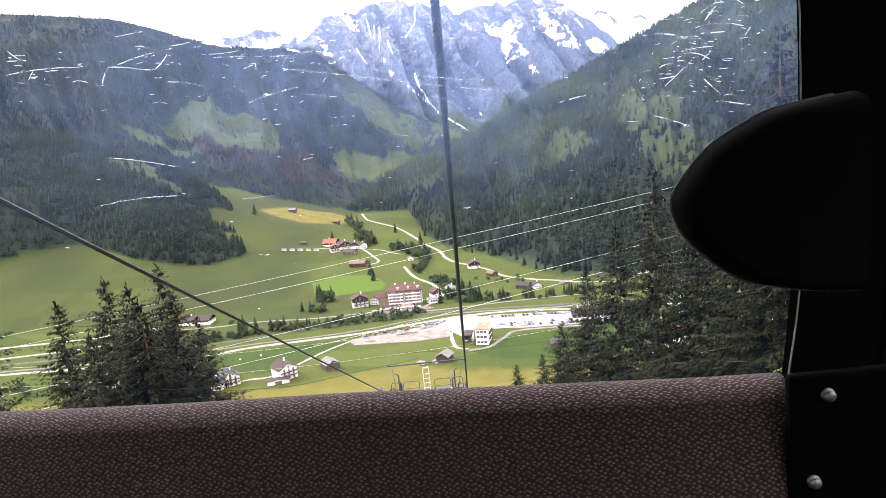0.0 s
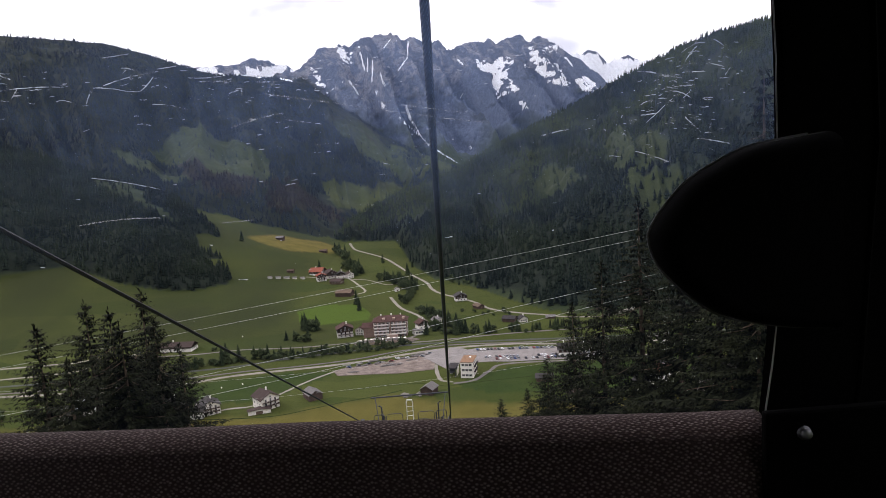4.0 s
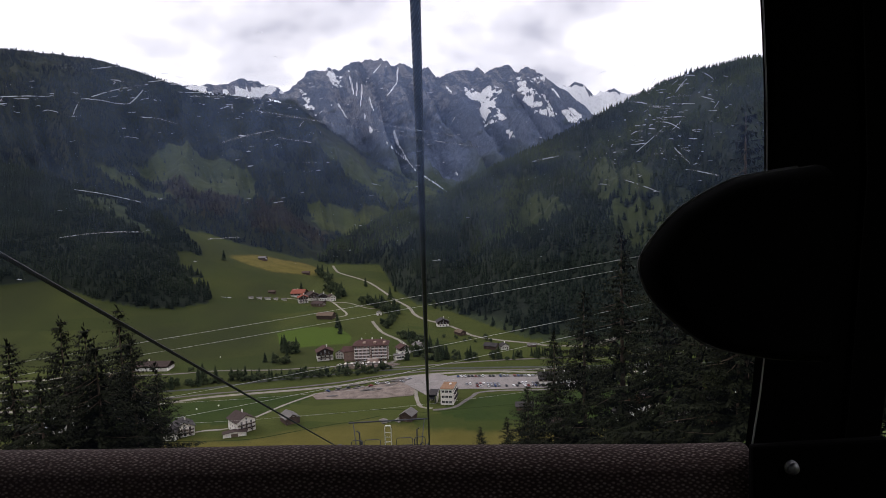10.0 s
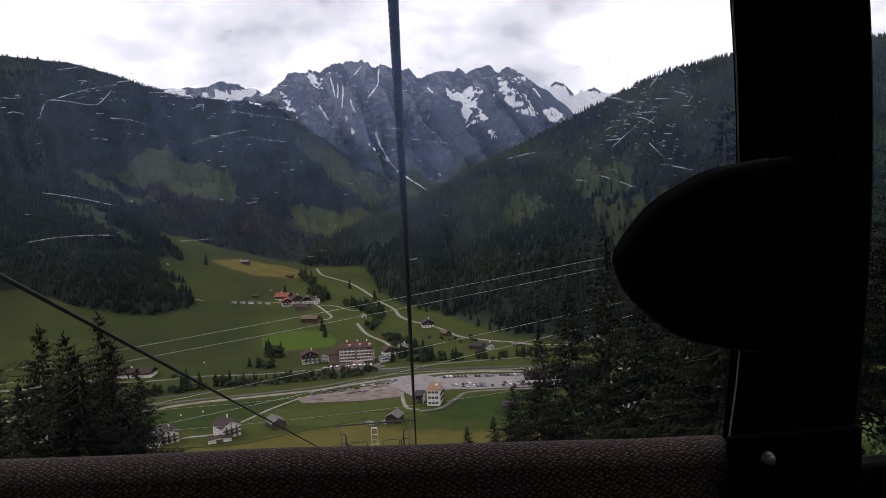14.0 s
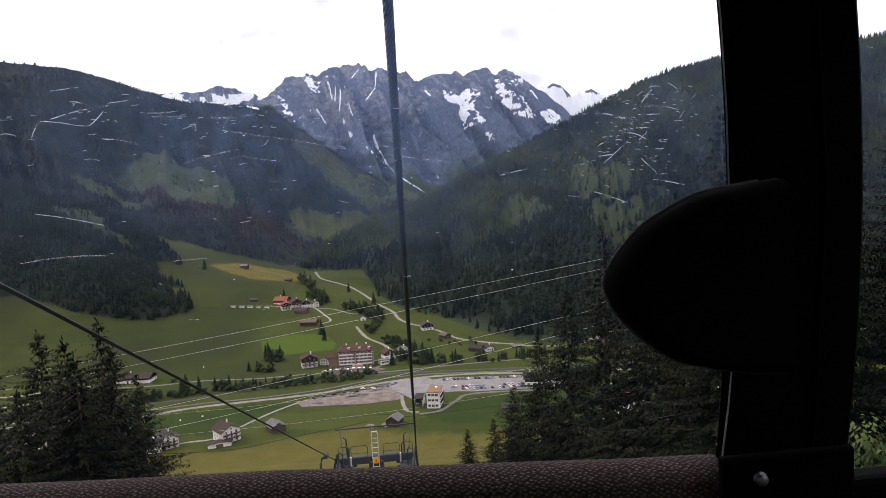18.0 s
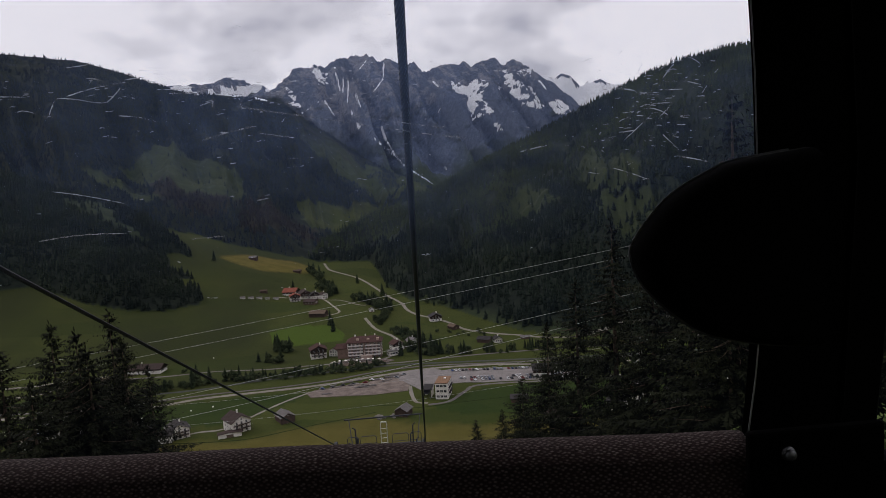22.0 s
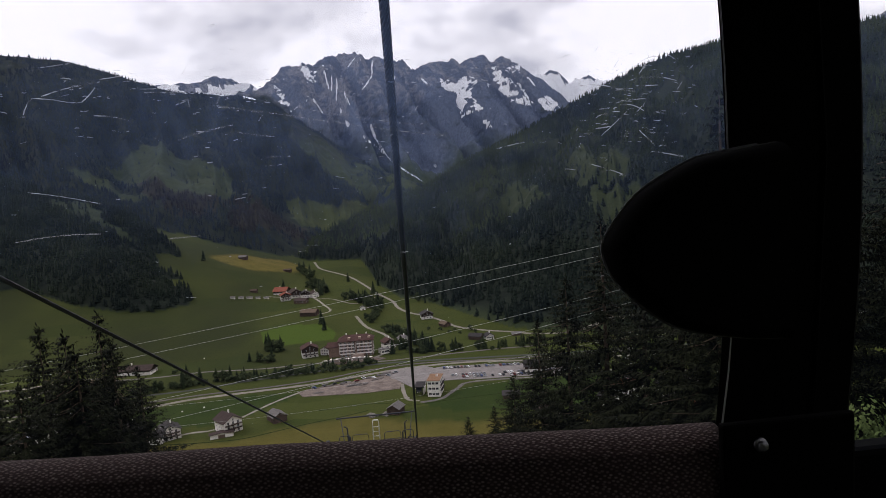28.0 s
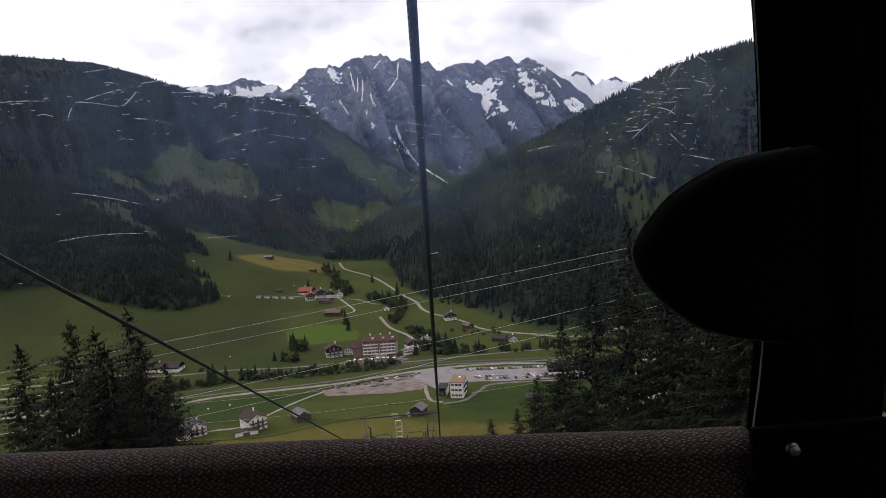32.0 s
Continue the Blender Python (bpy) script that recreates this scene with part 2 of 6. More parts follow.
M_FOREST = leafy("mountain_forest", (0.006, 0.011, 0.008), (0.040, 0.052, 0.022), 0.008, 0.14)
M_SPUR = leafy("dense_dark_spruce_forest", (0.0065, 0.011, 0.0095), (0.017, 0.025, 0.016), 0.012, 0.14)
# The blue in these greens is aerial haze put into the leaf colour.
M_HIGH_FOREST = leafy("haze_blue_high_forest", (0.007, 0.012, 0.018), (0.021, 0.031, 0.037), 0.006, 0.14)
M_BROWN_FOREST = leafy("brownish_larch_forest", (0.014, 0.0135, 0.015), (0.030, 0.0265, 0.025), 0.01, 0.14)


# ---------------------------------------------------------------- building helpers
def part(name, bm, mat, parent, label=""):
    me = bpy.data.meshes.new(name)
    bm.to_mesh(me)
    bm.free()
    me.materials.append(mat)
    ob = new(name, me)
    ob.parent = parent
    if label:
        tagged(ob, label)
    return ob


def share(name, me, parent, m):
    """One more object on a mesh that exists."""
    ob = new(name, me)
    ob.parent, ob.matrix_basis = parent, m
    return ob


def base(name, m, label, category, group="", kind=""):
    ob = new(name)
    ob.matrix_basis = m
    return tagged(ob, label, category, group, kind)


def add_box(bm, cx, cy, cz, sx, sy, sz, m=None):
    """A box by its centre and sizes."""
    vs = [bm.verts.new((cx + sx * i / 2, cy + sy * j / 2, cz + sz * k / 2)) for i in (-1, 1) for j in (-1, 1) for k in (-1, 1)]
    for f in ((0, 1, 3, 2), (4, 6, 7, 5), (0, 4, 5, 1), (2, 3, 7, 6), (0, 2, 6, 4), (1, 5, 7, 3)):
        bm.faces.new([vs[i] for i in f])
    if m is not None:
        bmesh.ops.transform(bm, matrix=m, verts=vs)
    return vs


def box(*args):
    bm = bmesh.new()
    add_box(bm, *args)
    return bm


def rounded(bm, width, segments=2):
    bmesh.ops.bevel(bm, geom=list(bm.edges), offset=width, segments=segments, affect="EDGES", profile=0.5)
    return bm


def add_tube(bm, points, radius, sides=6, close=True):
    """A tube along points; radius may be a number or one for each point."""
    pts = [Vector(p) for p in points]
    rings = []
    for i, p in enumerate(pts):
        d = (pts[min(i + 1, len(pts) - 1)] - pts[max(i - 1, 0)]).normalized()
        u = d.cross(Vector((0, 0, 1)) if abs(d.z) < 0.9 else Vector((1, 0, 0))).normalized()
        v = d.cross(u)
        r = radius[i] if isinstance(radius, (list, tuple)) else radius
        rings.append([bm.verts.new(p + r * (math.cos(k * math.tau / sides) * u + math.sin(k * math.tau / sides) * v)) for k in range(sides)])
    for a, b in zip(rings, rings[1:]):
        for k in range(sides):
            bm.faces.new((a[k], a[(k + 1) % sides], b[(k + 1) % sides], b[k]))
    if close:
        bm.faces.new(rings[0][::-1])
        bm.faces.new(rings[-1])
    return bm


def tube(points, radius, sides=6):
    return add_tube(bmesh.new(), points, radius, sides)


def mesh_from(name, verts, faces_n, mat, smooth_it=False):
    """A mesh from numpy arrays: verts (n, 3) and faces (m, k) of one corner count."""
    me = bpy.data.meshes.new(name)
    m, k = faces_n.shape
    me.vertices.add(len(verts))
    me.vertices.foreach_set("co", verts.astype(np.float32).ravel())
    me.loops.add(m * k)
    me.loops.foreach_set("vertex_index", faces_n.astype(np.int32).ravel())
    me.polygons.add(m)
    me.polygons.foreach_set("loop_start", np.arange(0, m * k, k, dtype=np.int32))
    me.polygons.foreach_set("loop_total", np.full(m, k, dtype=np.int32))
    if smooth_it:
        me.polygons.foreach_set("use_smooth", np.ones(m, dtype=bool))
    me.update(calc_edges=True)
    me.materials.append(mat)
    return me


# ---------------------------------------------------------------- shape of the land
EYE_Z = 160.0


def lattice(ix, iy, seed):
    """Random value 0..1 on whole-number places."""
    n = (ix.astype(np.int64) * 374761393 + iy.astype(np.int64) * 668265263 + seed * 974711) & 0x7FFFFFFF
    n = ((n ^ (n >> 13)) * 1274126177) & 0x7FFFFFFF
    return ((n ^ (n >> 16)) & 0xFFFF) / 65535.0


def value_noise(x, y, seed=0):
    fx, fy = np.floor(x), np.floor(y)
    u, v = x - fx, y - fy
    u, v = u * u * (3 - 2 * u), v * v * (3 - 2 * v)
    a, b = lattice(fx, fy, seed), lattice(fx + 1, fy, seed)
    c, d = lattice(fx, fy + 1, seed), lattice(fx + 1, fy + 1, seed)
    return (a * (1 - u) + b * u) * (1 - v) + (c * (1 - u) + d * u) * v


def fbm(x, y, octaves=4, seed=0):
    """Layered noise, about -1..1."""
    total, amp = 0.0, 0.5
    for k in range(octaves):
        total = total + amp * (2 * value_noise(x, y, seed + k) - 1)
        x, y, amp = x * 2.03 + 7.1, y * 2.03 + 3.7, amp * 0.5
    return total


def ridged(x, y, octaves=4, seed=0):
    total, amp = 0.0, 0.5
    for k in range(octaves):
        total = total + amp * (1 - np.abs(2 * value_noise(x, y, seed + k) - 1) * 2)
        x, y, amp = x * 2.1 + 5.3, y * 2.1 + 1.9, amp * 0.5
    return total


def smooth(v, lo, hi):
    k = np.clip((v - lo) / (hi - lo), 0, 1)
    return k * k * (3 - 2 * k)


# Each crest: bearing (degrees from +y to the right), rise above the eye (degrees), distance; then the foot's bearing and distance.
RIGHT_CREST = ((-9, -6.4, 1300), (-4.6, -3.3, 1380), (-1.6, -1.9, 1450), (1.5, -1.2, 1500), (3.5, -0.4, 1560), (6.6, 1.1, 1620), (8.6, 2.0, 1660),
               (11.5, 3.3, 1700), (13.5, 4.2, 1720), (16.4, 5.6, 1720), (19.6, 6.9, 1700), (22.7, 8.2, 1650), (26.9, 9.0, 1600), (32, 9.2, 1550), (60, 8.5, 1500))
RIGHT_FOOT = ((-9, 1290), (-5, 1250), (-2.5, 1230), (-1.2, 970), (0.7, 861), (2.6, 834), (5.1, 780), (7.5, 725), (10.4, 680), (14.7, 655), (19.4, 640), (60, 600))
SPUR_CREST = ((-60, 6.0, 1500), (-34, 4.2, 1450), (-30, 3.0, 1420), (-26, 1.4, 1400), (-23, 0.4, 1330), (-20, -1.3, 1270), (-18.2, -2.9, 1220), (-17.2, -4.2, 1150), (-16.4, -6.6, 1040), (-15.6, -8.2, 980), (-14, -10, 960))
SPUR_FOOT = ((-60, 900), (-31, 1010), (-28.4, 1010), (-24.9, 930), (-22, 890), (-19.6, 880), (-17, 900), (-16.2, 940), (-14, 950))
LEFT_CREST = ((-60, 11.5, 2500), (-29.9, 11.1, 2600), (-23.8, 10.8, 2650), (-20.2, 9.7, 2700), (-17.0, 8.6, 2750), (-15.5, 8.3, 2800), (-11, 8.0, 2900), (-8.6, 7.4, 2900),
              (-6, 5.3, 2800), (-3, 3.0, 2700), (0, 1.2, 2600), (3.5, -0.3, 2500), (8, -1.5, 2400))
LEFT_FOOT = ((-60, 1400), (-20, 1300), (-15, 1260), (-9, 1260), (-6, 1330), (-3, 1500), (2, 1700), (8, 1800))
MAIN_CREST = ((-14, 7.0), (-11.0, 8.3), (-9.2, 8.6), (-8.3, 9.5), (-7.5, 10.2), (-6.7, 10.05), (-5.9, 10.3), (-5.1, 10.2), (-4.3, 10.65), (-3.5, 11.0), (-2.6, 11.0), (-1.6, 11.2), (-1.0, 10.9), (-0.55, 10.5),
              (0.5, 10.65), (1.2, 10.2), (1.85, 10.15), (2.4, 10.2), (3.1, 9.45), (4.0, 9.75), (5.6, 9.85), (6.7, 10.05), (7.3, 9.5), (8.3, 9.95), (9.3, 10.1), (10.1, 9.6), (11.0, 9.85), (11.9, 9.3),
              (13.2, 8.45), (14.35, 7.6), (15.5, 6.5), (16.4, 5.7), (18.5, 4.5), (24, 3.0))
BACK_CREST = ((-20, 8.2), (-17.8, 8.9), (-16.8, 9.2), (-15.7, 9.05), (-14.2, 9.25), (-13.3, 9.55), (-12.8, 9.7), (-12.2, 9.5), (-11.5, 9.35), (-10.3, 8.9), (-8, 7.85), (0, 6.35), (11, 8.0), (12.6, 8.35), (13.4, 8.5), (14.2, 8.35), (15.0, 8.5), (15.5, 8.3),
              (16.1, 7.6), (17.0, 7.65), (18.0, 7.75), (19.0, 7.35), (20, 7.1), (26, 6.8), (33, 7.5), (38, 9.2), (40, 9.9), (43, 9.3), (50, 8.0))


def column(table, a, k):
    return np.interp(a, [row[0] for row in table], [row[k] for row in table])


def valley(x, y):
    low = np.where(y > 0, 148 * np.clip(1 - y / 400, 0, 1) ** 1.12, np.minimum(148 - 0.42 * y, 900))
    rise = 0.04 * np.maximum(0, y - 640) * np.clip(1.6 - y / 4000, 0, 1)
    west = 0.33 * np.maximum(0, -x - 150) * smooth(y, 560, 1250) + 0.33 * np.maximum(0, -x - 700) * (1 - smooth(y, 560, 1250)) * (y > 0)
    return low + rise + west


def tent(a, r, x, y, rise, crest_r, foot_r, bulge):
    """A mountain side that climbs from its foot to its crest and falls away behind; also the share of the climb."""
    top = EYE_Z + crest_r * np.tan(np.radians(rise))
    fx, fy = foot_r * np.sin(np.radians(a)), foot_r * np.cos(np.radians(a))
    base = valley(fx, fy)
    s = (r - foot_r) / np.maximum(crest_r - foot_r, 5)
    front = base + (top - base) * np.clip(s, 0, 1) ** bulge
    z = np.where(s < 0, -500.0, np.where(s <= 1, front, top - 0.45 * (r - crest_r)))
    return z, s


def rib_line(a, s):
    """The bearing at which a rib of the rock face that passes this place leaves the crest."""
    return a - (1 - np.clip(s, 0, 1)) * (5.0 + 2.5 * smooth(a, 2.0, 7.0))


def land(x, y):
    """Height of the ground, and which cover belongs to it: 0 valley, 1 right hill, 2 spur, 3 left hill, 4 rock, 5 far rock."""
    a, r = np.degrees(np.arctan2(x, y)), np.hypot(x, y)
    z = valley(x, y)
    kind, climb = np.zeros(x.shape, int), np.zeros(x.shape)

    def lay(h, s, number):
        nonlocal z, kind, climb
        up = h > z
        z, kind, climb = np.where(up, h, z), np.where(up, number, kind), np.where(up, s, climb)

    h, s = tent(a, r, x, y, column(RIGHT_CREST, a, 1), column(RIGHT_CREST, a, 2), column(RIGHT_FOOT, a, 1), 0.85)
    mid = np.clip(4 * s * (1 - s), 0, 1)
    lay(h + mid * (42 * fbm(x / 210, y / 210, 4, 11) + 36 * ridged(a / 2.8 + r / 900, r / 700, 3, 5) - 12), s, 1)
    h, s = tent(a, r, x, y, column(SPUR_CREST, a, 1), column(SPUR_CREST, a, 2), column(SPUR_FOOT, a, 1), 0.8)
    lay(h + np.clip(4 * s * (1 - s), 0, 1) * 34 * fbm(x / 170, y / 170, 4, 21), s, 2)
    h, s = tent(a, r, x, y, column(LEFT_CREST, a, 1), column(LEFT_CREST, a, 2), column(LEFT_FOOT, a, 1), 1.0)
    mid = np.clip(4 * s * (1 - s), 0, 1)
    lay(h + mid * (70 * fbm(x / 420, y / 420, 4, 31) + 85 * ridged(a / 3.2 + r / 2600, r / 1500, 3, 35) - 42) + 6 * fbm(x / 60, y / 60, 2, 33), s, 3)
    jagged = 0.34 * ridged(a / 0.62, 0.5 + 0 * a, 3, 45) - 0.08
    h, s = tent(a, r, x, y, column(MAIN_CREST, a, 1) + jagged, 4150.0, 2850.0, 1.25)
    mid = np.clip(2.6 * (1 - s), 0, 1) * np.clip(4 * s, 0, 1)
    # Buttresses run down from the crest towards the right.
    skew = rib_line(a, s) + 0.35 * fbm(x / 300, y / 300, 3, 3)
    buttress = sum(np.clip(1 - np.abs(skew - at) / wide, 0, 1) for at, wide in ((-7.5, 1.0), (-4.6, 1.1), (-1.8, 1.7), (0.6, 0.9), (2.4, 0.9), (6.6, 1.7), (9.2, 1.3), (11.3, 1.4)))
    lay(h + mid * (200 * buttress + 65 * ridged(skew / 0.95, 3 * s, 3, 48) + 40 * ridged(x / 110, y / 130, 3, 49) - 90) + (0.25 + 0.75 * mid) * (10 + 20 * s) * ridged(x / 60, y / 90, 4, 43), s, 4)
    h, s = tent(a, r, x, y, column(BACK_CREST, a, 1) + 0.3 * ridged(a / 0.75, 0.3 + 0 * a, 3, 55) - 0.12, 4650.0, 4200.0, 1.0)
    lay(h + np.clip(3 * (1 - s), 0, 1) * 60 * ridged(a / 2.0, r / 500, 4, 51) + 8 * fbm(x / 60, y / 60, 3, 53), s, 5)
    return z, kind, climb, a, r


def ground(x, y):
    return float(land(np.array([float(x)]), np.array([float(y)]))[0][0])


def inside(x, y, poly):
    """Which of the places lie in a polygon."""
    hit = np.zeros(x.shape, bool)
    for (x0, y0), (x1, y1) in zip(poly, poly[1:] + poly[:1]):
        cross = (y0 > y) != (y1 > y)
        at = (x1 - x0) * (y - y0) / ((y1 - y0) or 1e-9) + x0
        hit ^= cross & (x < at)
    return hit


# Open ground among the forests, and fields of another colour, in plan.
PASTURES = {
    "alp": [(-668, 1665), (-640, 1786), (-575, 1907), (-448, 1810), (-390, 1745), (-340, 1548), (-365, 1450), (-415, 1450), (-465, 1435), (-596, 1610)],
    "alp_lower": [(-625, 1380), (-591, 1462), (-467, 1420), (-510, 1370), (-581, 1350)],
    "far_field": [(-262, 1770), (-171, 1815), (-40, 1910), (-80, 1690), (-125, 1585), (-190, 1545), (-228, 1610)],
    "upper_field": [(-390, 2840), (-250, 2700), (-100, 2600), (60, 2560), (150, 2450), (75, 2175), (-35, 1975), (-75, 1935), (-131, 2012), (-214, 2141), (-318, 2266)],
}
# Thinned or young wood, where the ground shows between the trees.
THINNED = {
    "spur_clearing": [(-586, 1216), (-540, 1218), (-452, 1131), (-405, 1089), (-418, 1056), (-491, 1099)],
    "hill_clearing": [(346, 1224), (395, 1146), (369, 957), (353, 944), (307, 956), (310, 1068)],
    "hill_clearing_small": [(199, 1200), (242, 1222), (277, 1110), (236, 996), (214, 1097)],
    "hill_young_wood": [(304, 978), (359, 886), (342, 787), (293, 791), (257, 833)],
    "brown_heath": [(-576, 1595), (-458, 1420), (-394, 1465), (-339, 1523), (-349, 1312), (-442, 1318)],
    "brown_heath_low": [(-330, 1500), (-200, 1560), (-180, 1420), (-300, 1300)],
}
HAYFIELD = [(-296, 1107), (-267, 1162), (-185, 1200), (-150, 1190), (-165, 1111), (-222, 1073), (-272, 1095)]
NEAR_HAY = [(-420, 436), (-247, 439), (-197, 436), (-138, 428), (-108, 427), (-65, 443), (-26, 457), (-18, 446), (13, 428), (60, 415), (200, 405), (200, 300), (-420, 300)]
LUSH_FIELDS = ([(14, 462), (60, 498), (135, 494), (205, 496), (205, 440), (120, 425), (40, 440)], [(-78, 515), (-110, 475), (-130, 460), (-250, 472), (-300, 508), (-206, 510), (-120, 527)])
BRIGHT_FIELD = [(-151, 745), (-123, 766), (-82, 758), (-64, 712), (-66, 683), (-99, 684), (-136, 680)]

# ---------------------------------------------------------------- ground: one sheet to the horizon
bearings = np.radians(np.concatenate([np.arange(-46, -12, 0.14), np.arange(-12, 19, 0.082), np.arange(19, 50, 0.14), np.arange(50, 314, 4.0)]))
rings = np.concatenate([np.arange(0.5, 380, 11.0), np.arange(380, 1250, 6.5), np.arange(1250, 2850, 11), np.arange(2850, 4200, 6.2), np.arange(4200, 4960, 20)])
A, Rr = np.meshgrid(bearings, rings, indexing="ij")
GX, GY = Rr * np.sin(A), Rr * np.cos(A)
GZ, GK, GS, GA, GR = land(GX, GY)
na, nr = A.shape
index = np.arange(na * nr).reshape(na, nr)
right = np.roll(index, -1, axis=0)
quads = np.stack([index[:, :-1], right[:, :-1], right[:, 1:], index[:, 1:]], axis=-1).reshape(-1, 4)[:, ::-1]

wood = np.where((GK == 1) | (GK == 2), 1.0, 0.0)
wood = np.where(GK == 1, smooth(GS + 0.012 * fbm(GX / 25, GY / 25, 3, 74), 0.004, 0.03) * (0.75 + 0.25 * smooth(fbm(GX / 60, GY / 90, 3, 95), -0.36, -0.24)), wood)
wood = np.where(GK == 3, 1.0 - 0.1 * smooth(GZ + 90 * fbm(GX / 70, GY / 70, 4, 73), 330, 620), wood)
for key, poly in PASTURES.items():
    wx, wy = GX + 16 * fbm(GX / 45, GY / 45, 3, 75), GY + 24 * fbm(GX / 45 + 9, GY / 45, 3, 76)
    wood = np.where(inside(wx, wy, poly), 0.6 * smooth(fbm(GX / 55, GY / 130, 4, 72), 0.12, 0.24) if key == "upper_field" else 0.0, wood)
heath = np.zeros(GX.shape)
for key, poly in THINNED.items():
    wx, wy = GX + 26 * fbm(GX / 40, GY / 40, 3, 75), GY + 60 * fbm(GX / 40 + 9, GY / 40, 3, 76)
    spot = inside(wx, wy, poly)
    wood = np.where(spot, np.where(GK == 1, 0.3, 0.25), wood)
    if key.startswith("brown"):
        heath = np.where(spot, 0.85, heath)
heath = np.maximum(heath, np.where(GK == 3, 0.6 * smooth(fbm(GX / 150, GY / 190, 3, 44), 0.12, 0.4), 0.0))
rock = np.where(GK >= 4, smooth(GS + 0.12 * fbm(GX / 120, GY / 120, 4, 77), 0.08, 0.3), 0.0)
lift = np.degrees(np.arctan2(GZ - EYE_Z, GR))
# Green slopes run up under the left massif.
green_top = np.interp(GA, (-9.2, -6.3, -4.2, -1.4, 1.9, 3.5, 3.9), (8.3, 5.8, 4.2, 2.3, 0.8, -0.2, -3.0))
rock = np.where(GK == 4, rock * smooth(lift + 0.7 * fbm(GX / 110, GZ / 70, 4, 78) - green_top, -0.7, 0.5), rock)
# Scrub and thin turf hold on the ledges of the lower walls; the slope under them is dark wood.
rock = np.where(GK == 4, rock * (1 - 0.6 * smooth(fbm(GX / 80, GZ / 55, 4, 96) + 0.1 * (4.5 - lift), 0.0, 0.4)), rock)
wood = np.where(((GK == 3) | (GK == 4)) & (np.abs(GA) < 12), np.maximum(wood, smooth(lift + 0.9 * fbm(GX / 130, GZ / 90, 4, 97), 2.9, 4.3)), wood)
rock = np.maximum(rock, np.where(GK == 3, smooth(fbm(GX / 60, GY / 60, 4, 79) + 0.3 * smooth(GZ, 450, 650), 0.55, 0.75) * 0.12, 0))
# Snow: wide patches on the right-hand faces, thin lines in the gullies, a tongue down to the valley head.
broken = fbm(GX / 30, GZ / 22, 4, 87)
crumb = 0.55 * fbm(GX / 42, GZ / 26, 4, 88) + 0.5 * fbm(GX / 14, GZ / 10, 3, 86)
rib = rib_line(GA, GS)
bars = ridged(rib / 0.55, GS * 6, 3, 85)
WIDE_SNOW = ([(5.6, 8.3), (6.9, 8.1), (7.7, 8.6), (8.4, 8.4), (8.4, 7.8), (8.0, 6.95), (8.9, 5.95), (8.1, 5.5), (7.4, 5.2), (7.1, 5.8), (6.8, 6.8), (6.9, 7.4), (6.0, 7.65)],
             [(9.4, 7.95), (10.3, 7.9), (10.2, 9.0), (10.5, 9.0), (10.9, 8.2), (11.9, 7.6), (12.4, 6.75), (13.2, 5.85), (12.5, 5.9), (11.7, 6.4), (10.7, 7.2)],
             [(11.1, 9.1), (12.3, 9.0), (12.3, 8.4), (11.4, 8.3)], [(13.6, 6.1), (14.7, 6.2), (15.7, 5.0), (14.6, 5.2)], [(9.2, 4.8), (9.5, 4.8), (9.7, 4.1), (9.4, 4.1)],
             [(-6.2, 10.25), (-5.4, 10.0), (-5.0, 8.9), (-5.5, 8.9), (-5.6, 9.6)], [(-8.5, 8.6), (-7.7, 8.1), (-7.4, 7.3), (-7.8, 7.3), (-8.3, 8.1)], [(-3.4, 6.5), (-3.0, 6.5), (-2.4, 5.3), (-2.7, 5.3)])
snow = np.zeros(GX.shape)
for poly in WIDE_SNOW:
    for k, (ox, oy) in enumerate(((0, 0), (0.1, 0.06), (-0.1, 0.05), (0.05, -0.1))):
        snow = np.maximum(snow, inside(GA + ox + 0.5 * fbm(GX / 70, GZ / 50, 4, 81), lift + oy + 0.4 * fbm(GX / 70 + 5, GZ / 50, 4, 82), poly) * (0.24 + 0.03 * k))
snow = np.where(snow > 0, snow + 1.2 * crumb + 0.35 * (bars - 0.3), 0.0)
# Thin lines of snow in the gullies: bearing and rise at top and foot, and the width.
for a0, e0, a1, e1, w in ((-1.6, 10.6, -2.9, 9.2, 0.045), (-0.1, 10.2, -0.2, 9.2, 0.07), (-0.2, 9.2, -1.0, 8.1, 0.06), (-4.2, 9.7, -4.0, 8.3, 0.06), (-3.6, 9.4, -3.75, 8.2, 0.055), (-3.2, 9.0, -3.4, 7.3, 0.06),
                          (-2.6, 7.9, -2.3, 6.8, 0.06), (-1.9, 4.75, 1.0, 1.9, 0.03), (1.0, 1.75, 2.2, 0.86, 0.05), (2.2, 0.86, 3.45, 0.0, 0.035), (-0.67, 5.1, -0.35, 4.0, 0.12), (-0.35, 4.0, 0.5, 2.35, 0.06), (0.5, 2.35, 1.0, 1.75, 0.05), (3.8, 2.2, 5.2, 0.6, 0.03),
                          (5.9, 0.95, 6.5, 0.4, 0.05), (-7.2, 6.6, -5.8, 7.4, 0.05), (-5.3, 7.5, -4.6, 6.3, 0.06), (1.7, 9.0, 1.5, 8.2, 0.05), (4.0, 8.6, 4.4, 8.2, 0.10), (13.0, 8.0, 13.5, 7.3, 0.10)):
    t = np.clip(((GA - a0) * (a1 - a0) + (lift - e0) * (e1 - e0)) / ((a1 - a0) ** 2 + (e1 - e0) ** 2), 0, 1)
    far_off = np.hypot(GA + 0.12 * fbm(GX / 90, GZ / 70, 3, 84) - a0 - t * (a1 - a0), lift - e0 - t * (e1 - e0))
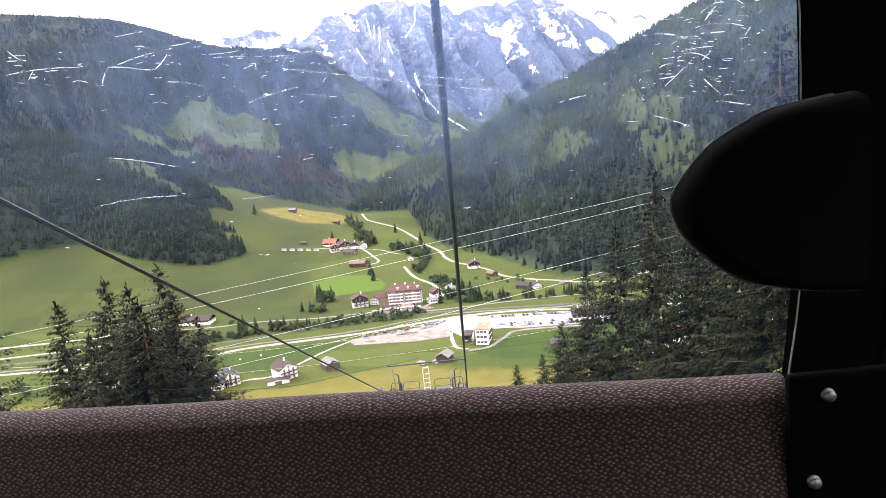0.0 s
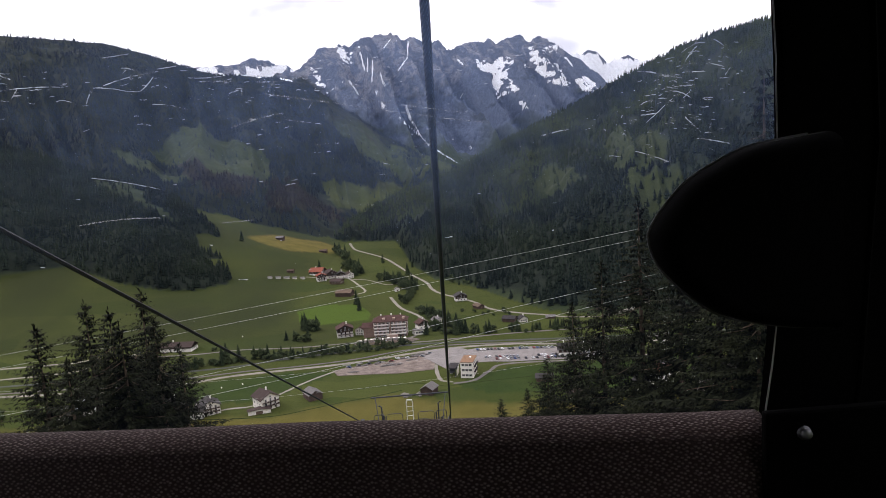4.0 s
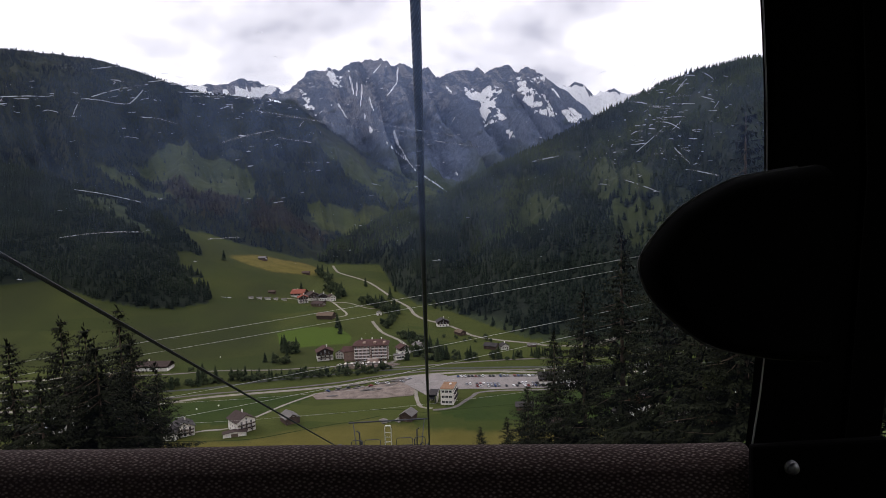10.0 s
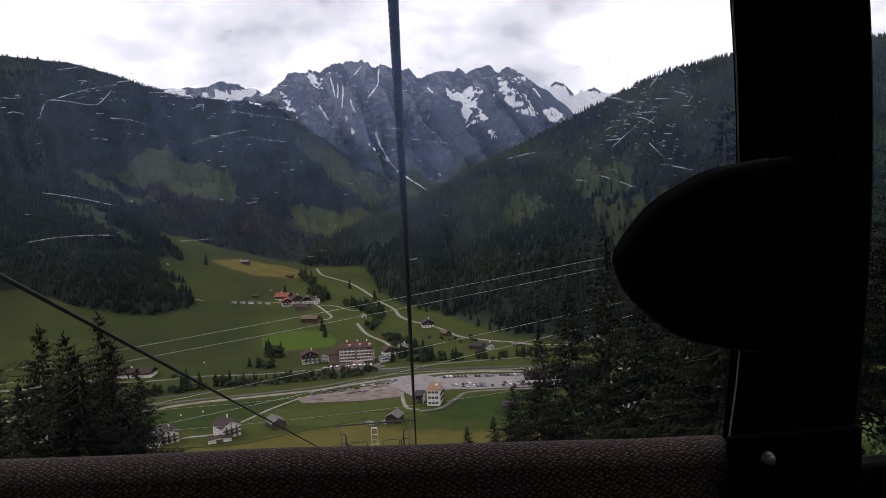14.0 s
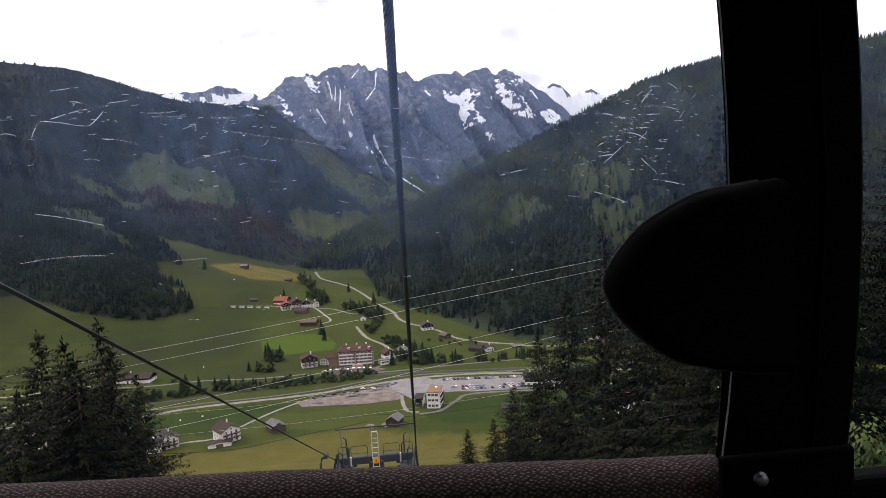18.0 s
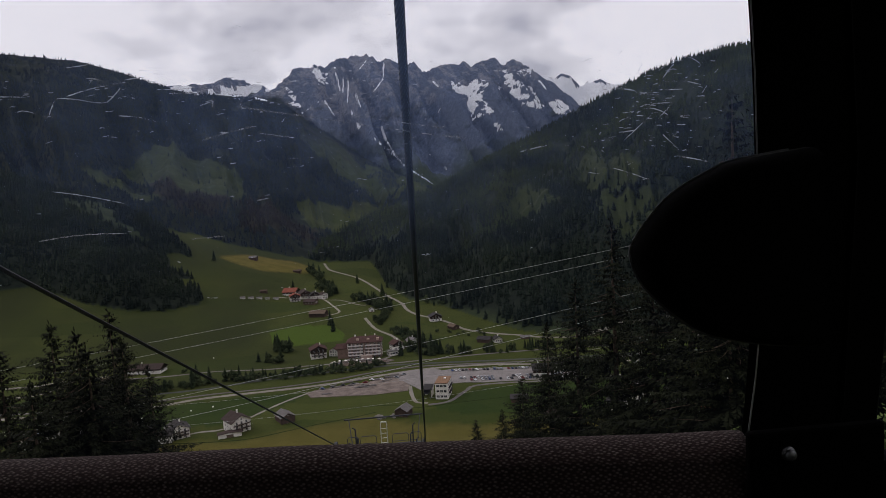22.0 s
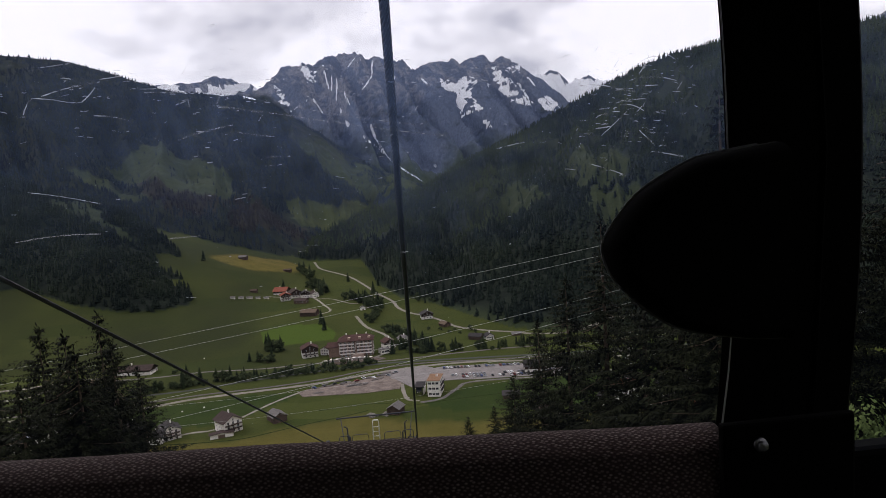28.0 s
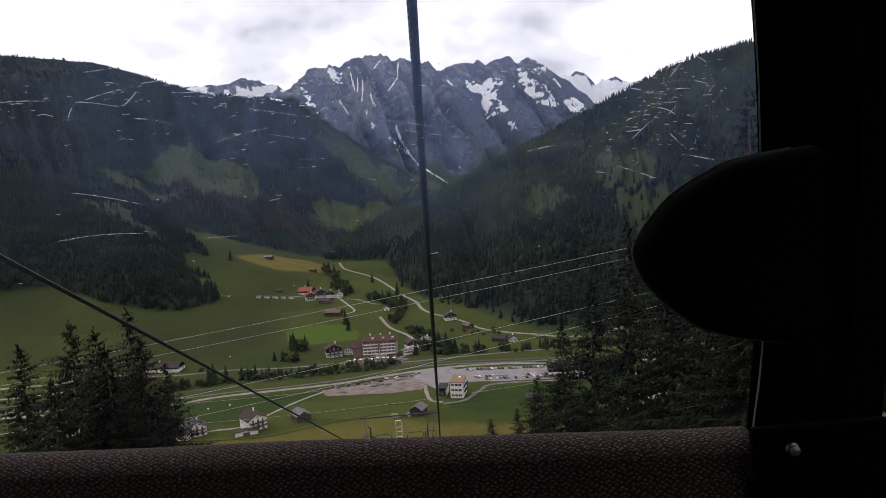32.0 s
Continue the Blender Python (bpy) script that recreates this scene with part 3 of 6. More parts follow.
    snow = np.maximum(snow, 0.75 * (1 - far_off / (1.3 * w * (0.85 + 0.5 * fbm(GX / 50, GZ / 60, 2, 80)))))
snow = np.maximum(snow, 0.5 * smooth(bars + 0.6 * crumb, 0.8, 0.95) * smooth(lift, 7.0, 8.5) * (GA < 2))
right_field = smooth(column(BACK_CREST, GA, 1) - lift + 0.6 * fbm(GX / 90, GZ / 45, 4, 90), 0.2, 0.42)
back_snow = smooth(GS + 0.5 * fbm(GX / 90, GZ / 60, 4, 89), 0.15, 0.35) * (1 - smooth(GS + 0.6 * fbm(GX / 50, GZ / 50, 3, 90), 0.75, 0.95))
snow = np.where(GK == 5, np.where(GA > 11, np.where(GA < 30, right_field, 0.2 * back_snow), back_snow * smooth(-lift, -9.3, -8.4)), np.where(GK == 4, snow, 0.0))
band = np.where((GK == 3) & (GA > -17) & (GZ > 545), smooth(broken + 0.4 * smooth(GA, -16, -11), 0.62, 0.75), 0.0)
snow = np.maximum(np.clip(snow * 2.2, 0, 1), band)

hay = np.zeros(GX.shape)
for ox, oy in ((0, 0), (4, 2), (-4, 3), (2, -5), (-3, -3)):
    wx, wy = GX + ox + 9 * fbm(GX / 25, GY / 25, 3, 5), GY + oy + 9 * fbm(GX / 16, GY / 16, 3, 6)
    hay += 0.2 * inside(wx, wy, HAYFIELD) + 0.15 * inside(wx, wy, NEAR_HAY)
bright = inside(GX, GY, BRIGHT_FIELD) * 1.0
lush = np.zeros(GX.shape)
for poly in LUSH_FIELDS:
    lush = np.maximum(lush, 0.75 * inside(GX + 4 * fbm(GX / 30, GY / 30, 3, 57), GY + 3 * fbm(GX / 30, GY / 30, 3, 58), poly))
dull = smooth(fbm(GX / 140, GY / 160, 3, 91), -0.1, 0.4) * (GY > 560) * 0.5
# Olive grass on the left slope, coloured darker to stand in for shade there.
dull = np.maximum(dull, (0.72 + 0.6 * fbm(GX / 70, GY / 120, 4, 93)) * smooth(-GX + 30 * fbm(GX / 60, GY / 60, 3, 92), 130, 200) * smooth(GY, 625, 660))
hill = np.where(GK > 0, 1.0, 0.0)
hill = np.where(inside(GX, GY, PASTURES["far_field"]), 0.35, np.where(inside(GX, GY, PASTURES["upper_field"]), 0.6, hill))
for key in ("hill_clearing", "hill_clearing_small", "hill_young_wood"):
    hill = np.where(inside(GX, GY, THINNED[key]), 0.6, hill)
# Pale streaks along the ribs; the colour stands in for lit relief.
ribs = smooth(0.8 * ridged(rib / 0.7 + 0.4 * fbm(GX / 160, GZ / 110, 3, 61), GS * 5, 4, 63) + 0.7 * fbm(GX / 26, GZ / 18, 4, 65), -0.1, 0.6) * (0.3 + 0.7 * smooth(lift + 0.8 * fbm(GX / 150, GZ / 150, 2, 67) - 2.5 * smooth(GA, 2, 5), 3.5, 7.0))


def ground_material():
    m = bpy.data.materials.new("alpine_ground")
    m.use_nodes = True
    nt, ln = m.node_tree.nodes, m.node_tree.links
    b = nt["Principled BSDF"]
    b.inputs["Roughness"].default_value, b.inputs["Specular IOR Level"].default_value = 0.95, 0.05
    geo = nt.new("ShaderNodeNewGeometry")
    cover, field = nt.new("ShaderNodeAttribute"), nt.new("ShaderNodeAttribute")
    cover.attribute_name, field.attribute_name = "cover", "field"
    s1, s2 = nt.new("ShaderNodeSeparateColor"), nt.new("ShaderNodeSeparateColor")
    ln.new(cover.outputs["Color"], s1.inputs[0])
    ln.new(field.outputs["Color"], s2.inputs[0])
    slope, s3 = nt.new("ShaderNodeAttribute"), nt.new("ShaderNodeSeparateColor")
    slope.attribute_name = "slope"
    ln.new(slope.outputs["Color"], s3.inputs[0])

    def grain(scale, detail=5, rough=0.6):
        n = nt.new("ShaderNodeTexNoise")
        n.inputs["Scale"].default_value, n.inputs["Detail"].default_value, n.inputs["Roughness"].default_value = scale, detail, rough
        ln.new(geo.outputs["Position"], n.inputs["Vector"])
        return n.outputs["Fac"]

    def blend(fac, c1, c2):
        n = nt.new("ShaderNodeMixRGB")
        for slot, v in (("Fac", fac), ("Color1", c1), ("Color2", c2)):
            if isinstance(v, tuple):
                n.inputs[slot].default_value = (*[c if c > 0.5 else 0.8 * c for c in v], 1)
            elif isinstance(v, float):
                n.inputs[slot].default_value = v
            else:
                ln.new(v, n.inputs[slot])
        return n.outputs["Color"]

    def ramp(v, lo, hi):
        n = nt.new("ShaderNodeMapRange")
        n.inputs["From Min"].default_value, n.inputs["From Max"].default_value = lo, hi
        ln.new(v, n.inputs["Value"])
        return n.outputs["Result"]

    big, mid, small = grain(0.006), grain(0.05), grain(0.5)
    turf = blend(ramp(mid, 0.3, 0.7), (0.031, 0.043, 0.009), (0.048, 0.061, 0.013))
    turf = blend(ramp(big, 0.35, 0.7), turf, (0.051, 0.058, 0.014))
    turf = blend(ramp(small, 0.4, 0.85), turf, (0.057, 0.066, 0.016))
    # Parcels of grass, mown at different times.
    par, pmap = nt.new("ShaderNodeTexVoronoi"), nt.new("ShaderNodeMapping")
    pmap.inputs["Scale"].default_value, pmap.inputs["Rotation"].default_value = (0.009, 0.018, 0.0), (0, 0, 0.25)
    par.inputs["Scale"].default_value, par.inputs["Randomness"].default_value = 1.0, 0.8
    ln.new(geo.outputs["Position"], pmap.inputs["Vector"])
    ln.new(pmap.outputs["Vector"], par.inputs["Vector"])
    sc = nt.new("ShaderNodeSeparateColor")
    ln.new(par.outputs["Color"], sc.inputs[0])
    turf = blend(ramp(sc.outputs[0], 0.55, 1.6), turf, (0.066, 0.078, 0.018))
    turf = blend(ramp(sc.outputs[1], 0.5, 1.8), turf, (0.016, 0.034, 0.006))
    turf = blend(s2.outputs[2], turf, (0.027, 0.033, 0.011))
    turf = blend(s2.outputs[1], turf, (0.056, 0.088, 0.012))
    hay_c = blend(ramp(mid, 0.3, 0.7), (0.092, 0.079, 0.017), (0.13, 0.105, 0.027))
    turf = blend(field.outputs["Alpha"], turf, blend(ramp(mid, 0.3, 0.7), (0.017, 0.034, 0.008), (0.028, 0.047, 0.011)))
    turf = blend(s2.outputs[0], turf, hay_c)
    high = blend(ramp(mid, 0.3, 0.7), (0.024, 0.034, 0.018), (0.042, 0.054, 0.026))
    turf = blend(s3.outputs[0], turf, high)
    turf = blend(s3.outputs[2], turf, blend(ramp(mid, 0.3, 0.7), (0.018, 0.014, 0.014), (0.034, 0.027, 0.022)))
    floor_c = blend(ramp(mid, 0.3, 0.7), (0.010, 0.014, 0.012), (0.020, 0.026, 0.018))
    col = blend(s1.outputs[0], turf, floor_c)
    # Rock is bluer than its own grey: distant haze is mixed into the colour.
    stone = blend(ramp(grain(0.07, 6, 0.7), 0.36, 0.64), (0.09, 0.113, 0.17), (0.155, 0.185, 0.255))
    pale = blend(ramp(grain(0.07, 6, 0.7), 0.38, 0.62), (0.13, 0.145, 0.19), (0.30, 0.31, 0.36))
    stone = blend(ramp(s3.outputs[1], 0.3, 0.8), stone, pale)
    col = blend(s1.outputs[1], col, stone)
    col = blend(ramp(s1.outputs[2], 0.35, 0.55), col, (0.82, 0.84, 0.88))
    ln.new(col, b.inputs["Base Color"])
    bp = nt.new("ShaderNodeBump")
    bp.inputs["Strength"].default_value, bp.inputs["Distance"].default_value = 1.0, 34.0
    hn = nt.new("ShaderNodeMath")
    hn.operation = "MULTIPLY"
    ln.new(grain(0.03, 8, 0.7), hn.inputs[0])
    ln.new(s1.outputs[1], hn.inputs[1])
    ln.new(hn.outputs[0], bp.inputs["Height"])
    ln.new(bp.outputs["Normal"], b.inputs["Normal"])
    return m


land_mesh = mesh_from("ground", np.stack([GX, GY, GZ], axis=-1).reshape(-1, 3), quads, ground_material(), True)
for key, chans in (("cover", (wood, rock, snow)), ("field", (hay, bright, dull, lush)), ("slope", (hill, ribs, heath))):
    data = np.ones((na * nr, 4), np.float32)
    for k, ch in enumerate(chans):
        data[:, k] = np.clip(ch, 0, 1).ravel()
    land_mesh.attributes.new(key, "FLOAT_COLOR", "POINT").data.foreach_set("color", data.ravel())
tagged(new("ground", land_mesh), "alpine valley of green meadows between wooded slopes and snow-streaked peaks", "ground", kind="structure")

# ---------------------------------------------------------------- forests on the slopes
rng = np.random.default_rng(4)


def cone_trees(name, x, y, z, height, width, mat, label, tiers=3, sides=5):
    """Many small conifers as one mesh: stacked ragged skirts, every tree with its own turn, lean and size."""
    n = len(x)
    per = tiers * (sides + 1)
    verts = np.zeros((n, per, 3))
    faces = []
    for t in range(tiers):
        z0, z1 = 0.06 + 0.27 * t, min(1.0, 0.48 + 0.27 * t)
        rad = 0.5 * (1 - 0.29 * t)
        ang = rng.uniform(0, math.tau, (n, 1)) + np.arange(sides) * math.tau / sides
        rr = rad * rng.uniform(0.65, 1.2, (n, sides))
        o = t * (sides + 1)
        verts[:, o:o + sides, 0] = rr * np.cos(ang) * width[:, None]
        verts[:, o:o + sides, 1] = rr * np.sin(ang) * width[:, None]
        verts[:, o:o + sides, 2] = (z0 + rng.uniform(-0.05, 0.05, (n, sides))) * height[:, None]
        verts[:, o + sides, 2] = z1 * height
        verts[:, o + sides, 0] = rng.normal(0, 0.05, n) * width
        faces += [(o + k, o + (k + 1) % sides, o + sides) for k in range(sides)]
    verts += np.stack([x, y, z], axis=-1)[:, None, :]
    f = (np.arange(n)[:, None, None] * per + np.array(faces)[None]).reshape(-1, 3)
    return tagged(new(name, mesh_from(name, verts.reshape(-1, 3), f, mat)), label, "forest", kind="stuff")


def scatter(a0, a1, r0, r1, step):
    n = int(radians(a1 - a0) * (r1 * r1 - r0 * r0) / 2 / step ** 2)
    a, r = np.radians(rng.uniform(a0, a1, n)), np.sqrt(rng.uniform(r0 * r0, r1 * r1, n))
    x, y = r * np.sin(a), r * np.cos(a)
    return (x, y) + land(x, y)[:3]


def clear_of_pastures(x, y):
    ok = np.ones(x.shape, bool)
    for key, poly in PASTURES.items():
        wx, wy = x + 16 * fbm(x / 45, y / 45, 3, 75), y + 24 * fbm(x / 45 + 9, y / 45, 3, 76)
        few = 0.02 + 0.6 * (fbm(x / 55, y / 130, 4, 72) > 0.18) if key == "upper_field" else 0.03
        ok &= ~inside(wx, wy, poly) | (rng.random(x.shape) < few)
    for key, poly in THINNED.items():
        wx, wy = x + 26 * fbm(x / 40, y / 40, 3, 75), y + 60 * fbm(x / 40 + 9, y / 40, 3, 76)
        ok &= ~inside(wx, wy, poly) | (rng.random(x.shape) < (1.0 if key.startswith("brown") else 0.18))
    return ok


x, y, z, k, s = scatter(-10, 44, 600, 1780, 7.0)
keep = (k == 1) & clear_of_pastures(x, y) & (fbm(x / 60, y / 90, 3, 95) > np.where(s < 0.4, -0.5, -0.3)) & (s > 0.006 + 0.014 * fbm(x / 30, y / 30, 2, 96))
dense = s[keep] + 0.25 * fbm(x[keep] / 120, y[keep] / 120, 3, 94) < 0.42
x, y, z = x[keep], y[keep], z[keep]
h = rng.uniform(7, 14, len(x)) * (1 + 0.25 * fbm(x / 80, y / 80, 2, 97))
wide = h * rng.uniform(0.38, 0.52, len(x)) * np.where(dense, 1.3, 1.0)
cone_trees("forest_right_hill_upper", x[~dense], y[~dense], z[~dense] - 0.5, h[~dense], wide[~dense], M_FOREST, "mixed green conifer forest on the upper hillside")
cone_trees("forest_right_hill_lower", x[dense], y[dense], z[dense] - 0.5, h[dense], wide[dense], M_SPUR, "dense dark spruce forest on the lower hillside")
x, y, z, k, s = scatter(-46, -14, 820, 1560, 6.0)
keep = (k == 2) & clear_of_pastures(x, y) & (fbm(x / 60, y / 60, 3, 98) > -0.5)
x, y, z = x[keep], y[keep], z[keep]
h = rng.uniform(7.5, 13, len(x))
cone_trees("forest_spur", x, y, z - 0.5, h, h * rng.uniform(0.48, 0.66, len(x)), M_SPUR, "dark spruce forest on the spur above the meadow")
x, y, z, k, s = scatter(-46, 8, 1240, 2850, 8.0)
keep = (k == 3) & clear_of_pastures(x, y) & (rng.random(len(x)) > 0.1 + 0.75 * smooth(z + 150 * fbm(x / 70, y / 70, 4, 73), 480, 760)) & (fbm(x / 90, y / 90, 3, 99) > -0.4)
x, y, z = x[keep], y[keep], z[keep]
h = rng.uniform(7, 13, len(x))
wide = h * rng.uniform(0.38, 0.52, len(x))
brown = np.zeros(len(x), bool)
for key in ("brown_heath", "brown_heath_low"):
    brown |= inside(x + 40 * fbm(x / 50, y / 50, 3, 71), y + 60 * fbm(x / 50 + 4, y / 50, 3, 71), THINNED[key])
cone_trees("forest_left_mountain", x[~brown], y[~brown], z[~brown] - 0.5, h[~brown], wide[~brown], M_HIGH_FOREST, "dark conifer forest with haze tinted in blue, thinning towards the tree line")
cone_trees("forest_brown_slope", x[brown], y[brown], z[brown] - 0.5, h[brown], wide[brown] * 1.3, M_BROWN_FOREST, "brownish larch forest below the mountain pasture")


# ---------------------------------------------------------------- roads, river, yards
def heights(pts):
    xs, ys = np.array([p[0] for p in pts], float), np.array([p[1] for p in pts], float)
    return land(xs, ys)[0]


def densify(pts, step=4.0):
    out = []
    n = len(pts)
    for i in range(n - 1):
        p0, p1, p2, p3 = (Vector(pts[max(0, min(n - 1, j))]) for j in (i - 1, i, i + 1, i + 2))
        m = max(2, int((p2 - p1).length / step))
        for q in range(m):
            t = q / m
            out.append(0.5 * (2 * p1 + (p2 - p0) * t + (2 * p0 - 5 * p1 + 4 * p2 - p3) * t * t + (3 * p1 - p0 - 3 * p2 + p3) * t ** 3))
    return out + [Vector(pts[-1])]


def ribbon(name, pts, width, mat, label, category="road", lift=0.18, kind="structure"):
    """A strip of road or water laid along points on the ground."""
    line = densify(pts)
    edge = []
    for i, p in enumerate(line):
        d = (line[min(i + 1, len(line) - 1)] - line[max(i - 1, 0)]).normalized()
        n = Vector((-d.y, d.x))
        w = 0.42 * width * (1 + 0.12 * math.sin(i * 1.7))
        edge.append((p + n * w, p + n * w / 3, p - n * w / 3, p - n * w))
    flat = [q for e in edge for q in e]
    zs = heights(flat)
    bm = bmesh.new()
    vs = [bm.verts.new((q.x, q.y, z + lift + (0.05 if i % 4 in (1, 2) else -0.1))) for i, (q, z) in enumerate(zip(flat, zs))]
    for i in range(len(line) - 1):
        for j in range(3):
            bm.faces.new((vs[4 * i + j], vs[4 * i + j + 1], vs[4 * i + 5 + j], vs[4 * i + 4 + j])).smooth = True
    me = bpy.data.meshes.new(name)
    bm.to_mesh(me)
    bm.free()
    me.materials.append(mat)
    return tagged(new(name, me), label, category, kind=kind)


def yard(name, pts, mat, label, category="pavement", lift=0.22):
    bm = bmesh.new()
    top = [bm.verts.new((px, py, ground(px, py) + lift)) for px, py in pts]
    f = bm.faces.new(top)
    low = bmesh.ops.extrude_face_region(bm, geom=[f])["geom"]
    bmesh.ops.translate(bm, vec=(0, 0, -0.6), verts=[v for v in low if isinstance(v, bmesh.types.BMVert)])
    me = bpy.data.meshes.new(name)
    bmesh.ops.recalc_face_normals(bm, faces=bm.faces)
    bm.to_mesh(me)
    bm.free()
    me.materials.append(mat)
    return tagged(new(name, me), label, category, kind="structure")


ribbon("water", [(-480, 548), (-315, 548), (-264, 546), (-219, 550), (-172, 554), (-127, 566), (-69, 576), (-29, 580), (2, 580), (47, 574), (97, 567), (146, 560), (320, 545)], 5.5, M_WATER, "narrow grey-green mountain river along the valley floor", "river", 0.12)
ribbon("road", [(-480, 512), (-380, 520), (-299, 515), (-248, 509), (-206, 514), (-166, 527), (-121, 532), (-89, 535), (-60, 540), (-20, 552), (21, 560), (71, 558), (115, 546), (180, 536), (320, 520)], 6, M_ROAD, "pale country road crossing the valley floor")
ribbon("railway", [(-480, 530), (-304, 526), (-243, 520), (-202, 529), (-159, 537), (-112, 540), (-66, 548), (-28, 562), (20, 569), (100, 558), (320, 535)], 4, M_RAIL, "dark single-track railway bed beside the road", "railway", 0.3)
ribbon("road", [(-78, 520), (-97, 499), (-115, 472), (-129, 452), (-144, 450), (-160, 447), (-200, 455)], 3.2, M_ROAD, "pale gravel farm track between the meadows")
ribbon("road", [(-480, 600), (-346, 604), (-328, 607), (-313, 613), (-296, 617), (-271, 619), (-262, 632)], 5, M_ROAD, "pale road curving up to the long farm barn")
ribbon("road", [(-400, 568), (-330, 574), (-314, 581), (-309, 594), (-305, 612)], 5, M_ROAD, "pale road branching round a meadow loop")
ribbon("road", [(-262, 606), (-219, 604), (-178, 608), (-124, 601), (-72, 602), (-40, 594), (-10, 588), (20, 590), (90, 594), (200, 588), (330, 575)], 4, M_ASPHALT, "grey lane along the far bank of the river")
ribbon("road", [(-140, 1240), (-130, 1190), (-118, 1150), (-68, 1058), (-37, 963), (-20, 902), (-1, 848), (6, 806), (18, 776), (34, 755), (51, 728), (66, 693), (88, 672), (114, 656), (163, 632), (330, 610)], 5, M_ROAD, "pale winding road climbing the side valley")
ribbon("road", [(-175, 925), (-149, 928), (-115, 915), (-105, 902), (-90, 860), (-79, 824), (-87, 811), (-104, 807)], 3.5, M_ROAD, "pale farm track between the farmsteads")
ribbon("road", [(-105, 902), (-82, 892), (-49, 851), (-22, 880)], 3, M_ROAD, "pale farm track below the copse")
ribbon("road", [(-70, 608), (-45, 604), (-22, 604), (-8, 625), (0, 648), (-5, 666), (-13, 690), (-32, 727), (-45, 780)], 4.5, M_ROAD, "pale drive round the hotel")
ribbon("road", [(2, 515), (3, 490), (6, 474), (14, 470)], 3.5, M_ROAD, "pale footway beside the valley station")
ribbon("road", [(14, 466), (30, 470), (44, 490), (60, 503), (133, 497), (200, 500)], 4, M_ASPHALT, "grey road behind the valley station")
ribbon("ditch", [(-215, 441), (-180, 436), (-138, 430), (-108, 429), (-85, 437), (-65, 445), (-40, 453), (-24, 460)], 1.6, M_BANK, "narrow overgrown ditch between two meadows", "ditch", 0.1)
ribbon("ditch", [(-60, 470), (-30, 474), (-5, 470), (8, 462), (40, 466), (90, 470)], 1.1, M_BANK, "narrow overgrown ditch beside the hut", "ditch", 0.1)
yard("pavement", [(-80, 516), (-75, 524), (-40, 533), (-10, 543), (0, 540), (2, 520), (0, 503), (-27, 500), (-76, 506)], M_GRAVEL, "pinkish gravel lot with heaps and puddled ruts")
yard("pavement", [(16, 512), (22, 548), (40, 553), (133, 536), (140, 500), (60, 508), (46, 512)], M_PLAZA, "wide pale grey car park", lift=0.26)
yard("pavement", [(-4, 530), (-12, 545), (-8, 556), (22, 560), (30, 552), (22, 530), (20, 500), (12, 498)], M_PLAZA, "pale forecourt by the valley station", lift=0.3)
yard("pavement", [(-72, 596), (-62, 606), (-20, 606), (-10, 598), (-18, 590), (-60, 590)], M_GRAVEL, "reddish gravel terrace below the hotel", lift=0.3)


# ---------------------------------------------------------------- houses
def simple(bm, mat, name):
    me = bpy.data.meshes.new(name)
    bm.to_mesh(me)
    bm.free()
    me.materials.append(mat)
    return me


def window_meshes(w, h):
    bm = bmesh.new()
    for cx, cz, sx, sz in ((-w / 2, 0, 0.14, h + 0.14), (w / 2, 0, 0.14, h + 0.14), (0, h / 2, w, 0.14), (0, -h / 2, w, 0.16), (0, 0, 0.08, h)):
        add_box(bm, cx, 0, cz, sx, 0.16, sz)
    return simple(bm, M_FRAME, "window_frame"), simple(box(0, 0.0, 0, w, 0.06, h), M_PANE, "pane")


WIN = {key: window_meshes(*key) for key in ((1.1, 1.25), (1.5, 1.4), (2.2, 1.7), (1.3, 2.0))}


def put_window(parent, key, px, py, pz, turn):
    f, p = WIN[key]
    w = share("window", f, parent, pose(px, py, pz, 0, 0, turn))
    share("pane", p, w, Matrix.Identity(4))


def gable_body(w, d, h, rise):
    bm = bmesh.new()
    ends = []
    for sy in (-d / 2, d / 2):
        ends.append([bm.verts.new(p) for p in ((-w / 2, sy, -1.5), (w / 2, sy, -1.5), (w / 2, sy, h), (0, sy, h + rise), (-w / 2, sy, h))])
    bm.faces.new(ends[0])
    bm.faces.new(ends[1][::-1])
    for k in range(5):
        bm.faces.new((ends[0][k], ends[1][k], ends[1][(k + 1) % 5], ends[0][(k + 1) % 5]))
    bmesh.ops.recalc_face_normals(bm, faces=bm.faces)
    return bm


def gable_roof(w, d, h, rise, over=1.1, thick=0.28):
    """Two slabs that meet at the ridge and reach past the walls."""
    bm = bmesh.new()
    k = rise / (w / 2)
    for side in (-1, 1):
        e = side * (w / 2 + over)
        ze = h - over * k
        for_top = [(0, h + rise), (e, ze)]
        vs = []
        for sy in (-d / 2 - over, d / 2 + over):
            for px, pz in for_top:
                vs.append(bm.verts.new((px, sy, pz + 0.12)))
                vs.append(bm.verts.new((px, sy, pz + 0.12 + thick)))
        a0, a1, b0, b1, c0, c1, d0, d1 = vs
        for f in ((a0, a1, b1, b0), (c0, d0, d1, c1), (a1, c1, d1, b1), (a0, b0, d0, c0), (b0, b1, d1, d0), (a0, c0, c1, a1)):
            bm.faces.new(f)
    bmesh.ops.recalc_face_normals(bm, faces=bm.faces)
    return bm


